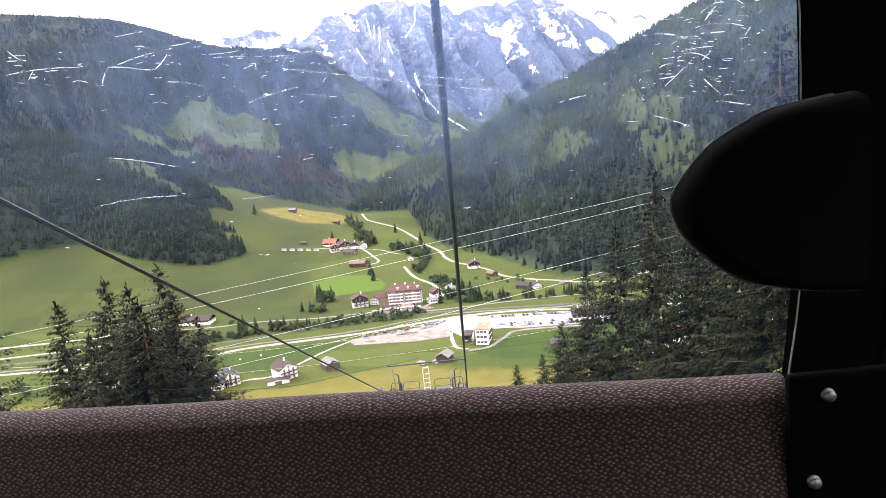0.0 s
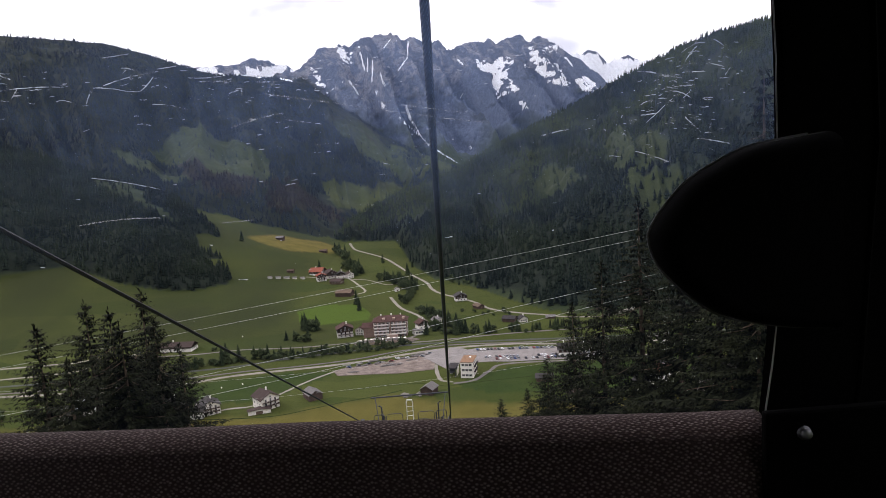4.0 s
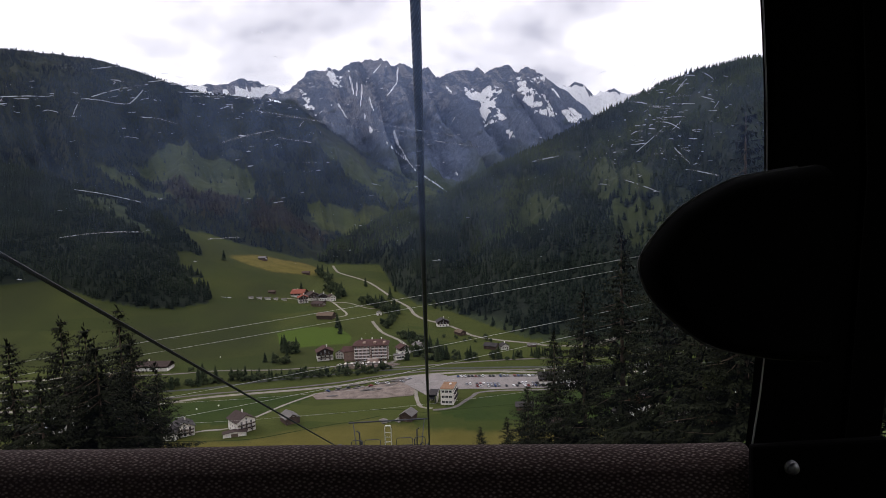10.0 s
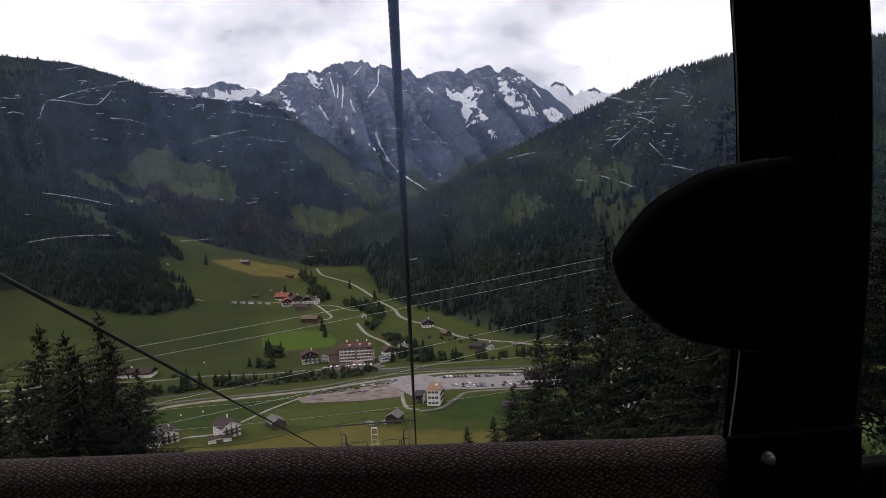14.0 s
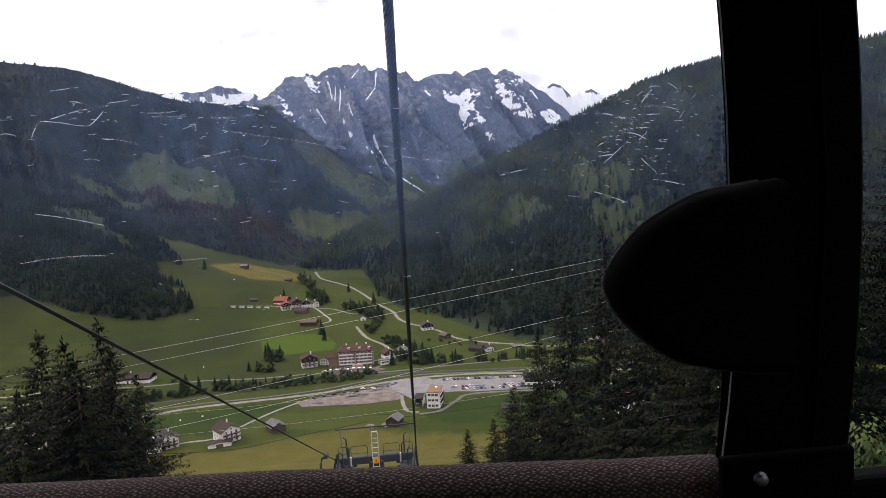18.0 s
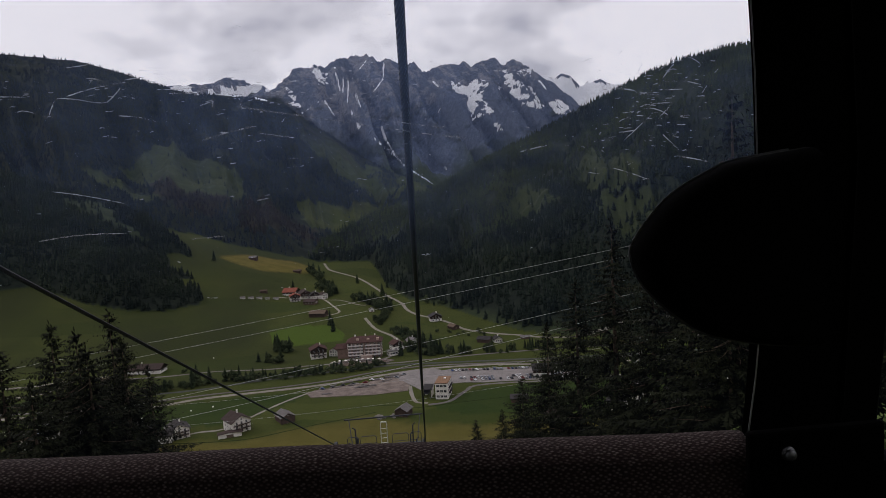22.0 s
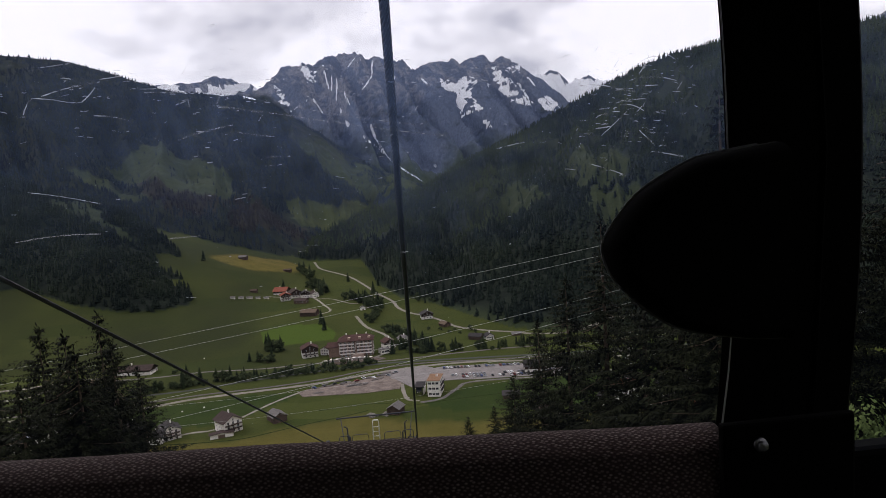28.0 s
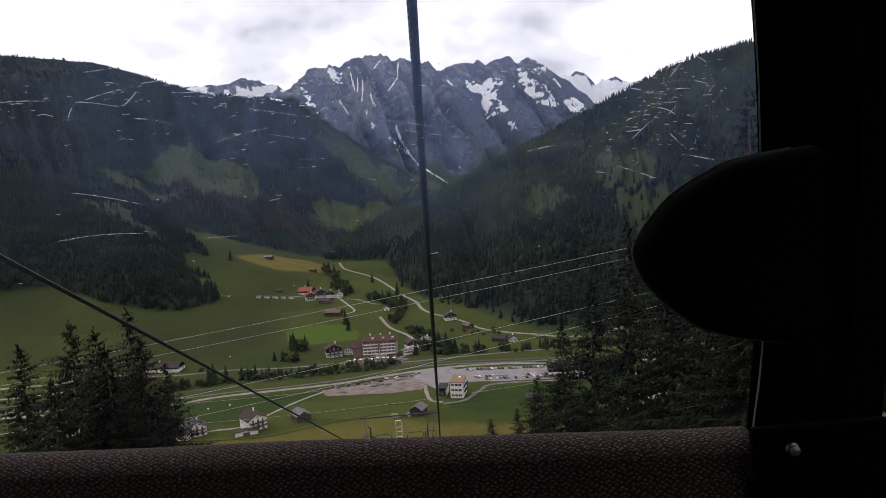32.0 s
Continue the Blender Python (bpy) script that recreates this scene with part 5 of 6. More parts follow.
TREES = [tree_model("spruce_tree", "slender dark spruce on the valley floor", spruce_crown(13, 5.5, 22, 9, 1), 13, M_MID_NEEDLES, 0.22),
         tree_model("spruce_tree", "broad dark spruce on the valley floor", spruce_crown(16, 7.5, 26, 9, 2), 16, M_MID_NEEDLES, 0.28),
         tree_model("alder_tree", "rounded dark green alder by the river", broad_crown(8, 10, 620, 3, 0.66), 6, M_BROAD, 0.25),
         tree_model("bush", "low dark green riverside bush", broad_crown(6.5, 5, 430, 4, 0.6), 2, M_BROAD, 0.12)]
spots = []


def grove(x0, y0, x1, y1, n, spread, kinds, lo=0.6, hi=1.1):
    for q in range(n):
        t = (q + random.uniform(0.1, 0.9)) / n
        spots.append((x0 + (x1 - x0) * t + random.uniform(-spread, spread), y0 + (y1 - y0) * t + random.uniform(-spread, spread), random.choice(kinds), random.uniform(lo, hi)))


grove(-330, 538, -225, 540, 22, 4, (0, 0, 1, 2, 3), 0.6, 0.95)
grove(-225, 556, -130, 578, 30, 5, (0, 2, 2, 3, 3), 0.6, 1.0)
grove(-190, 570, -170, 575, 4, 4, (2, 1), 0.9, 1.2)
grove(-140, 574, -20, 584, 44, 4, (0, 0, 2, 3, 3), 0.5, 0.8)
grove(-135, 566, -30, 572, 30, 3, (2, 3, 3), 0.5, 0.8)
grove(-128, 664, -114, 660, 9, 5, (1, 1, 2, 2), 0.9, 1.2)
grove(-140, 628, -112, 620, 6, 5, (1, 2, 2), 0.7, 1.0)
grove(45, 604, 190, 592, 46, 7, (0, 0, 0, 1, 2, 3), 0.5, 0.85)
grove(0, 628, 40, 606, 14, 8, (2, 2, 3, 1), 0.8, 1.1)
grove(-8, 702, 18, 646, 20, 6, (2, 2, 3, 0), 0.8, 1.1)
grove(18, 646, 36, 606, 14, 6, (2, 2, 0, 1), 0.8, 1.1)
grove(-66, 890, -38, 862, 14, 5, (2, 2, 3, 1), 0.7, 1.1)
grove(-38, 860, -16, 806, 26, 8, (2, 2, 2, 1), 0.9, 1.25)
grove(-20, 800, -30, 735, 12, 5, (2, 2, 3), 0.7, 1.0)
grove(-122, 1012, -92, 927, 24, 8, (2, 2, 1), 0.9, 1.2)
grove(-160, 1160, -120, 1050, 16, 9, (2, 2, 1), 0.9, 1.2)
grove(140, 520, 165, 515, 14, 6, (1, 1, 0), 0.7, 1.0)
grove(190, 520, 260, 500, 22, 12, (1, 1, 0), 0.8, 1.2)
grove(140, 400, 230, 400, 12, 14, (0, 2, 3), 0.5, 0.8)
grove(-330, 470, -265, 462, 12, 7, (2, 3, 0), 0.6, 0.9)
grove(-260, 458, -165, 452, 9, 6, (3, 3, 0), 0.4, 0.6)
grove(60, 800, 30, 850, 8, 10, (3, 2, 0), 0.6, 0.9)
grove(30, 690, 100, 650, 8, 9, (3, 2), 0.4, 0.7)
spots += [(-297, 1080, 1, 1.25), (-84, 757, 1, 1.1), (-78, 728, 1, 0.95), (-26, 905, 1, 1.2), (-66, 1010, 1, 1.0), (-4, 612, 1, 0.95), (-160, 985, 1, 1.0), (-62, 586, 0, 0.7), (-28, 587, 0, 0.7),
          (-58, 628, 2, 0.9), (-20, 960, 0, 1.0), (-258, 553, 1, 0.9), (-205, 612, 3, 0.8)]
seen = set()
for sx, sy, k, sc in spots:
    m = pose(sx, sy, ground(sx, sy), 0, 0, random.uniform(0, 360)) @ Matrix.Diagonal((sc, sc, sc * random.uniform(0.9, 1.15), 1))
    if k not in seen:
        TREES[k].matrix_basis = m
        seen.add(k)
    else:
        c = copy_thing(TREES[k], m)
        c.matrix_basis = m
# hay bales, boulders and stones on the meadows
for q, (bx, by) in enumerate(((-165, 498), (-150, 503), (-190, 655))):
    bm = bmesh.new()
    bmesh.ops.create_icosphere(bm, subdivisions=2, radius=0.65)
    for v in bm.verts:
        v.co *= 1 + 0.18 * noise.noise(v.co * 1.7 + Vector((q, 0, 0)))
    st = tagged(part("hay_bale", bm, M_WHITE, None), "white wrapped hay bale lying on the meadow", "hay bale")
    st.matrix_basis = pose(bx, by, ground(bx, by) + 0.4, 0, 0, q * 50)
for q in range(14):
    bm = bmesh.new()
    bmesh.ops.create_icosphere(bm, subdivisions=2, radius=random.uniform(0.8, 2.0))
    for v in bm.verts:
        v.co *= 1 + 0.4 * noise.noise(v.co * 0.8 + Vector((q * 3, 0, 0)))
        v.co.z *= 0.6
    bx, by = -17 + random.uniform(-6, 7), 448 + random.uniform(-4, 4)
    st = tagged(part("boulder", bm, M_STONE, None), "pale grey boulder heaped beside the hut", "boulder", "boulders by the hut")
    st.matrix_basis = pose(bx, by, ground(bx, by) + 0.4, 0, 0, q * 40 if q % 2 == 0 else 8 + q)
for q in range(26):
    bm = bmesh.new()
    bmesh.ops.create_icosphere(bm, subdivisions=2, radius=random.uniform(1.0, 2.4))
    for v in bm.verts:
        v.co *= 1 + 0.35 * noise.noise(v.co * 0.7 + Vector((q * 3, 5, 0)))
        v.co.z *= 0.4
        v.co.x *= 1.0 + 1.6 * (q % 2)
    bx, by = -68 + q * 2.5 + random.uniform(-2, 2), 512 + q * 0.7 + random.choice((0, 7, 14, 20)) + random.uniform(-2, 2)
    st = tagged(part("gravel_heap", bm, M_RAIL if q % 3 else M_STONE, None), "dark heap of gravel on the lot", "gravel heap", "heaps on the gravel lot")
    st.matrix_basis = pose(bx, by, ground(bx, by) + 0.4, 0, 0, q * 40 if q % 2 == 0 else 8 + q)


# ---------------------------------------------------------------- spruces beside the lift line
def toward(az, rise, d):
    """The place d metres away (in plan) at a bearing and a rise seen from the cabin."""
    return Vector((d * math.sin(radians(az)), d * math.cos(radians(az)), EYE_Z + d * math.tan(radians(rise))))


def near_crown(height, width, seed, density=1.0):
    """Boughs in whorls, each set with drooping sprays of needles on both sides; vertices and triangles as arrays."""
    rnd = random.Random(seed)
    verts, faces = [], []

    def spray(p, d, up, length, wide):
        side = d.cross(up).normalized() * wide
        k = len(verts)
        mid = p + d * length * 0.5
        verts.extend((p[:], (mid + side + up * 0.02)[:], (p + d * length)[:], (mid - side)[:]))
        faces.append((k, k + 1, k + 2))
        faces.append((k, k + 2, k + 3))

    z = height * 0.05
    while z < height - 0.15:
        f = z / height
        reach = width / 2 * min(1, (1 - f) ** 0.8 * 1.08) + 0.12
        for _ in range(max(4, int((9 - 3 * f) * density))):
            a = rnd.uniform(0, math.tau)
            r = reach * rnd.uniform(0.5, 1.12) * (1.25 if rnd.random() < 0.08 else 1)
            out = Vector((math.cos(a), math.sin(a), 0))
            sag = rnd.uniform(0.12, 0.4) * (1 - 0.9 * f) - 0.55 * max(0, f - 0.75)
            n = max(3, int(r / 0.19))
            for q in range(n):
                t = (q + rnd.random()) / n
                if t < 0.12:
                    continue
                p = out * r * t + Vector((0, 0, z - sag * r * t + 0.1 * r * t * t))
                size = (0.38 + 0.38 * (1 - t)) * rnd.uniform(0.6, 1.4) * (0.55 + 0.45 * (1 - f))
                for sgn in (-1, 1):
                    d = (out * rnd.uniform(0.3, 0.9) + Vector((-out.y, out.x, 0)) * sgn * rnd.uniform(0.4, 1.0) + Vector((0, 0, rnd.uniform(-0.75, 0.1)))).normalized()
                    spray(p, d, Vector((rnd.uniform(-0.4, 0.4), rnd.uniform(-0.4, 0.4), 1)).normalized(), size, size * 0.17)
                d = (out * 0.4 + Vector((rnd.uniform(-0.3, 0.3), rnd.uniform(-0.3, 0.3), -1))).normalized()
                spray(p, d, out, size * 0.9, size * 0.15)
        z += 0.36 + 0.18 * (1 - f)
    for _ in range(10):
        spray(Vector((0, 0, height - rnd.uniform(0.1, 1.2))), Vector((rnd.uniform(-0.4, 0.4), rnd.uniform(-0.4, 0.4), 0.8)).normalized(), Vector((1, 0, 0)), 0.5, 0.06)
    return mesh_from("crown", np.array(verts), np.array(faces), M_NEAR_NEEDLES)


def near_spruce(label, height, width, seed, density=1.0):
    rnd = random.Random(seed + 50)
    ob = base("spruce_tree", Matrix.Identity(4), label, "tree", "spruces beside the lift line")
    part("trunk", tube([(0, 0, -1.0), (0.03, 0.02, height * 0.3), (-0.03, 0.03, height * 0.65), (0, 0, height * 0.98)], [height * 0.014, height * 0.011, height * 0.006, 0.02], 8), M_BARK, ob)
    bm = bmesh.new()
    for q in range(46):
        f = rnd.uniform(0.05, 0.9)
        a, r = rnd.uniform(0, math.tau), width / 2 * (1 - f) ** 0.85 * rnd.uniform(0.6, 0.95)
        p = Vector((0, 0, f * height))
        e = p + Vector((math.cos(a) * r, math.sin(a) * r, -0.22 * r))
        add_tube(bm, [p, (p + e) / 2 + Vector((0, 0, -0.04 * r)), e], [0.05 * (1 - f) + 0.02, 0.03, 0.008], 4, False)
    part("limbs", bm, M_BARK, ob)
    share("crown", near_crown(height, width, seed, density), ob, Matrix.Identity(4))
    return ob


MODELS = [near_spruce("tall dark green spruce with drooping boughs beside the lift", 26.0, 15.5, 11, 1.2), near_spruce("dense dark spruce on the slope below the lift", 26.0, 17.5, 12, 1.25),
          near_spruce("slim ragged spruce on the slope below the lift", 26.0, 13.5, 13, 1.15)]
used = set()
for az, rise, d, kind in ((-27.6, -8.6, 50, 1), (-26.0, -9.4, 46, 1), (-22.9, -10.6, 50, 1), (-23.6, -8.2, 53, 0), (-31.0, -9.8, 48, 0), (-25.4, -10.8, 45, 1), (-21.2, -13.0, 55, 2), (-29.3, -12.7, 42, 1), (-38, -5, 48, 1),
                          (18.4, -4.0, 50, 0), (21.6, -6.5, 44, 1), (24.5, -1.5, 42, 2), (28.0, 6.0, 36, 0), (15.2, -9.0, 54, 1), (12.6, -12.6, 60, 0), (10.2, -17.0, 64, 2), (27.5, -9.0, 34, 1),
                          (31.5, -2, 38, 1), (35.5, 7.0, 44, 2), (39.5, 3.5, 46, 0), (43.5, 6.0, 42, 1),
                          (5.9, -20.4, 112, 2), (8.3, -19.7, 108, 2), (10.5, -19.6, 106, 0), (13.6, -18.6, 100, 2)):
    top = toward(az, rise, d)
    foot = ground(top.x, top.y)
    sc = (top.z - foot) / 26.0
    m = pose(top.x, top.y, foot, 0, 0, random.uniform(0, 360)) @ Matrix.Diagonal((0.5 + 0.5 * sc, 0.5 + 0.5 * sc, sc, 1))
    if kind in used:
        copy_thing(MODELS[kind], m).matrix_basis = m
    else:
        MODELS[kind].matrix_basis = m
        used.add(kind)
shrub = base("shrub", Matrix.Identity(4), "light green broadleaf shrub on the slope beside the lift", "shrub", "shrubs on the slope")
part("trunk", tube([(0, 0, -0.5), (0.1, 0, 2.0), (0, 0.1, 4.0)], [0.12, 0.09, 0.03], 6), M_BARK, shrub)
part("crown", broad_crown(5.5, 8.0, 8000, 8, 0.1), M_SHRUB, shrub)
for q, (az, rise, d) in enumerate(((36.5, -17.5, 26), (39.5, -13.5, 28), (25.5, -19.6, 30))):
    top = toward(az, rise, d)
    foot = ground(top.x, top.y)
    sc = (top.z - foot) / 8.6
    m = pose(top.x, top.y, foot, 0, 0, 80 * q) @ Matrix.Diagonal((0.9, 0.9, sc, 1))
    if q:
        copy_thing(shrub, m).matrix_basis = m
    else:
        shrub.matrix_basis = m

# ---------------------------------------------------------------- lift pylon, ropes and a carrier
SHEAVE_R, SHEAVE_L = toward(1.25, -22.2, 41.0), toward(-6.0, -21.9, 41.0)
head = (SHEAVE_R + SHEAVE_L) / 2
foot_z = ground(head.x, head.y)
pylon = base("lift_pylon", pose(head.x, head.y, foot_z), "grey steel lift pylon with sheave trains, platforms and a ladder", "lift pylon")
H = head.z - foot_z
span = (SHEAVE_R - SHEAVE_L).length
bm = bmesh.new()
add_tube(bm, [(0, 0.4, -0.8), (0, 0.4, H - 0.1)], [0.55, 0.36], 14)
part("shaft", bm, M_STEEL, pylon, "tapered round steel shaft")
part("crossarm", rounded(box(0, 0.4, H - 0.2, span - 0.5, 0.4, 0.5), 0.05, 1), M_STEEL, pylon, "grey box-section crossarm")
part("head_plate", rounded(box(0, 0.36, H - 0.5, 0.95, 0.7, 0.5), 0.06, 1), M_STEEL, pylon)
bm = bmesh.new()
for sx in (-0.2, 0.2):
    add_tube(bm, [(sx, -0.15, H - 6.0), (sx, -0.15, H + 1.55), (sx * 0.8, -0.1, H + 1.75)], 0.03, 6)
add_tube(bm, [(-0.17, -0.1, H + 1.74), (0.17, -0.1, H + 1.74)], 0.045, 6)
for q in range(24):
    add_tube(bm, [(-0.2, -0.15, H - 5.8 + q * 0.31), (0.2, -0.15, H - 5.8 + q * 0.31)], 0.02, 5)
part("ladder", bm, M_LADDER, pylon, "pale steel ladder")
sign = part("sign", rounded(box(0, -0.24, H - 0.1, 0.34, 0.03, 0.36), 0.008, 1), M_SIGN, pylon, "small orange number plate")
part("mark", box(0, -0.262, H - 0.1, 0.05, 0.006, 0.18), M_BLACK, sign)
wheel = simple(tube([(-0.06, 0, 0), (0.06, 0, 0)], 0.21, 14), M_RUBBER, "sheave")
for sgn in (-1, 1):
    lx = sgn * span / 2
    for by, ln_, bz in ((-0.75, 1.5, -0.26), (0.85, 1.5, -0.36)):
        part("sheave_beam", rounded(box(lx - sgn * 0.12, by, H + bz, 0.1, ln_, 0.26), 0.04, 1), M_STEEL, pylon)
    part("carrier_beam", rounded(box(lx - sgn * 0.26, 0.05, H - 0.42, 0.16, 2.2, 0.3), 0.04, 1), M_STEEL, pylon)
    for q in range(8):
        share("sheave", wheel, pylon, pose(lx, -1.4 + q * 0.44, H - 0.27 - 0.02 * abs(q - 3.5) ** 1.6))
    part("platform", box(lx - sgn * 0.72, -0.1, H - 0.62, 0.8, 3.2, 0.07), M_STEEL, pylon, "grated steel platform")
    for q in range(5):
        part("platform_beam", box(lx - sgn * 0.72, -1.5 + q * 0.75, H - 0.72, 1.2, 0.08, 0.12), M_STEEL, pylon)
    for x0, x1 in ((sgn * 0.5, sgn * (span / 2 - 1.05)), (sgn * (span / 2 - 0.95), sgn * (span / 2 - 0.25))):
        r, w = 0.1, x1 - x0
        bm = bmesh.new()
        add_tube(bm, [(x0, -0.1, H - 0.1), (x0, -0.1, H + 0.8), (x0 + 0.12 * w, -0.1, H + 0.9), (x1 - 0.12 * w, -0.1, H + 0.9), (x1, -0.1, H + 0.8), (x1, -0.1, H - 0.1)], 0.024, 6)
        add_tube(bm, [(x0, -0.1, H + 0.42), (x1, -0.1, H + 0.42)], 0.02, 5)
        part("railing", bm, M_STEEL, pylon, "thin tubular hand rail")
    for px, py, ph in ((0.78, 0.3, 1.25), (0.95, -0.5, 0.95), (0.6, -0.9, 0.75)):
        part("lifting_post", tube([(lx - sgn * px, py, H - 0.3), (lx - sgn * (px - 0.03), py, H + ph), (lx - sgn * (px - 0.2), py, H + ph + 0.12)], 0.05, 6), M_STEEL, pylon)
    part("marker_post", tube([(lx - sgn * 1.02, -0.3, H - 0.3), (lx - sgn * 1.02, -0.3, H + 0.3)], 0.06, 8), M_LADDER, pylon, "short white marker post")
part("cable_bar", rounded(box(0, 2.2, H + 1.25, span * 1.04, 0.07, 0.09), 0.02, 1), M_STEEL, pylon, "thin upper bar for the signal cable")
for sx in (-1, 1):
    part("bar_strut", tube([(sx * span * 0.46, 2.2, H + 1.25), (sx * span * 0.4, 0.5, H - 0.1)], 0.03, 5), M_STEEL, pylon)



def rope(name, a, b, label, radius=0.029, lay=0.0):
    """A stranded steel rope: six strands laid round each other."""
    a, b = Vector(a), Vector(b)
    d = (b - a).normalized()
    u = d.cross(Vector((1, 0, 0))).normalized()
    v = d.cross(u)
    bm = bmesh.new()
    if lay:
        # The stretch near the cabin, where the strands can be told apart.
        for k in range(6):
            pts = []
            for q in range(int(16.0 / 0.024) + 1):
                s = q * 0.024
                w = s / 0.36 * math.tau + k * math.tau / 6
                pts.append(a + d * (lay + s) + radius * 0.68 * (math.cos(w) * u + math.sin(w) * v))
            add_tube(bm, pts, radius * 0.45, 5, False)
        add_tube(bm, [a, a + d * lay], radius, 8)
        add_tube(bm, [a + d * (lay + 16.0), b], radius, 8)
    else:
        add_tube(bm, [a, b], radius, 8)
    me = bpy.data.meshes.new(name)
    bm.to_mesh(me)
    bm.free()
    me.materials.append(M_ROPE)
    return tagged(new(name, me), label, "rope")


over_r, over_l = toward(1.59, 14.92, 4.25), toward(-31.6, -2.9, 9.4)
dr, dl = (SHEAVE_R - over_r), (SHEAVE_L - over_l)
rope("haul_rope", over_r - dr * 0.35, SHEAVE_R + dr * 0.6 - Vector((0, 0, 1.5)), "dark stranded steel haul rope running down to the pylon", 0.029, 0.35 * dr.length - 3.0)
rope("haul_rope", over_l - dl * 0.6, SHEAVE_L, "dark stranded steel return rope running down to the pylon", 0.03, 0.6 * dl.length - 5.0)
rope("haul_rope", SHEAVE_L, SHEAVE_L + dl * 0.7, "dark steel return rope below the pylon", 0.028)

at = SHEAVE_L - dl.normalized() * 4.2
chair = base("lift_chair", pose(at.x, at.y, at.z), "grey lift carrier with a curved hanger on the return rope", "lift carrier")
part("grip", rounded(box(0, 0, 0.02, 0.22, 0.6, 0.22), 0.05, 2), M_STEEL, chair, "dark rope grip")
part("hanger", tube([(0, 0, 0), (-0.25, 0, -0.15), (-0.35, 0, -0.5), (-0.33, 0, -1.3), (-0.3, 0, -2.0), (-0.1, 0, -2.4), (0.3, 0, -2.55)], 0.07, 10), M_STEEL, chair, "curved steel hanger")
part("seat", rounded(box(0.25, -0.25, -3.0, 1.9, 0.5, 0.1), 0.04, 2), M_BLACK, chair)
part("backrest", rounded(box(0.25, 0.05, -2.7, 1.9, 0.08, 0.5), 0.03, 2), M_BLACK, chair)
part("side_frame", tube([(-0.65, 0.05, -2.5), (-0.65, -0.5, -2.55), (-0.65, -0.5, -3.0), (-0.65, 0.05, -3.0)], 0.03, 6), M_STEEL, chair)
part("side_frame", tube([(1.15, 0.05, -2.5), (1.15, -0.5, -2.55), (1.15, -0.5, -3.0), (1.15, 0.05, -3.0)], 0.03, 6), M_STEEL, chair)


# ---------------------------------------------------------------- power lines and their mast
def wire(a, b, sag, radius, label):
    pts = []
    for q in range(41):
        t = q / 40
        p = Vector(a).lerp(Vector(b), t)
        p.z -= sag * 4 * t * (1 - t)
        pts.append(p)
    me = simple(tube(pts, radius, 5), M_WIRE, "power_line")
    return tagged(new("power_line", me), label, "power line", "power lines over the valley")


def plane_point(az, rise, yy):
    return Vector((yy * math.tan(radians(az)), yy, EYE_Z + yy / math.cos(radians(az)) * math.tan(radians(rise))))


for (a0, e0), (a1, e1), yy in (((-32.8, -11.0), (21.2, -5.6), 95), ((-32.9, -11.9), (21.2, -6.4), 92), ((-29.8, -15.3), (16.4, -10.6), 84), ((-22, -16.9), (16.3, -12.0), 82)):
    p, q = plane_point(a0, e0, yy), plane_point(a1, e1, yy)
    d = q - p
    wire(p - d * 0.5, q + d * 0.35, 1.1, 0.022, "thin pale aluminium power line crossing the valley")
mx, my = 147.0, 396.0
mz = ground(mx, my)
mast = base("lattice_mast", pose(mx, my, mz, 0, 0, 20), "tall grey lattice mast carrying power lines", "lattice mast")
bm = bmesh.new()
mh = 56.0


def half(zz):
    return 2.9 * (1 - zz / mh) + 0.45


for sx in (-1, 1):
    for sy in (-1, 1):
        add_tube(bm, [(sx * half(0), sy * half(0), -1), (sx * half(mh), sy * half(mh), mh)], 0.16, 4)
part("legs", bm, M_MAST, mast)
bm = bmesh.new()
zz = 0.0
while zz < mh - 2:
    z2 = min(mh, zz + 2.2 + 2 * half(zz) * 0.6)
    for (ax, ay), (bx, by) in (((-1, -1), (1, -1)), ((1, -1), (1, 1)), ((1, 1), (-1, 1)), ((-1, 1), (-1, -1))):
        add_tube(bm, [(ax * half(zz), ay * half(zz), zz), (bx * half(z2), by * half(z2), z2)], 0.08, 4, False)
        add_tube(bm, [(bx * half(zz), by * half(zz), zz), (ax * half(z2), ay * half(z2), z2)], 0.08, 4, False)
    zz = z2
part("bracing", bm, M_MAST, mast)
for zz, w in ((mh - 3, 4.5), (mh - 17, 6.0), (mh - 26, 5.0)):
    bm = bmesh.new()
    add_tube(bm, [(-w, 0, zz), (w, 0, zz)], 0.14, 4)
    add_tube(bm, [(-w, 0, zz), (0, 0, zz + 1.6), (w, 0, zz)], 0.1, 4)
    part("crossarm", bm, M_MAST, mast)
for zz, w in ((mh - 3, 4.5), (mh - 17, 6.0)):
    for sgn in (-1, 1):
        a = Vector((mx + sgn * w * 0.94, my + sgn * w * 0.34, mz + zz))
        wire(a, (a.x + 190, a.y + 30, a.z - 6), 3, 0.06, "thin pale power line beyond the lattice mast")
        if sgn > 0:
            wire(a, (a.x - 560, a.y + 40, a.z - 14), 16, 0.05, "thin pale power line low over the meadows")

# ---------------------------------------------------------------- the cabin
EYE = Vector((0, 0, EYE_Z))
cabin = base("gondola_cabin", Matrix.Translation(EYE), "dark cabin of a ropeway with scratched plastic windows", "gondola cabin")


def pillar_x(zz):
    return 0.434 - 0.177 * (zz - 0.02) ** 2


bm = bmesh.new()
prev = None
for q in range(33):
    zz = -1.0 + q * 1.62 / 32
    xl = pillar_x(zz)
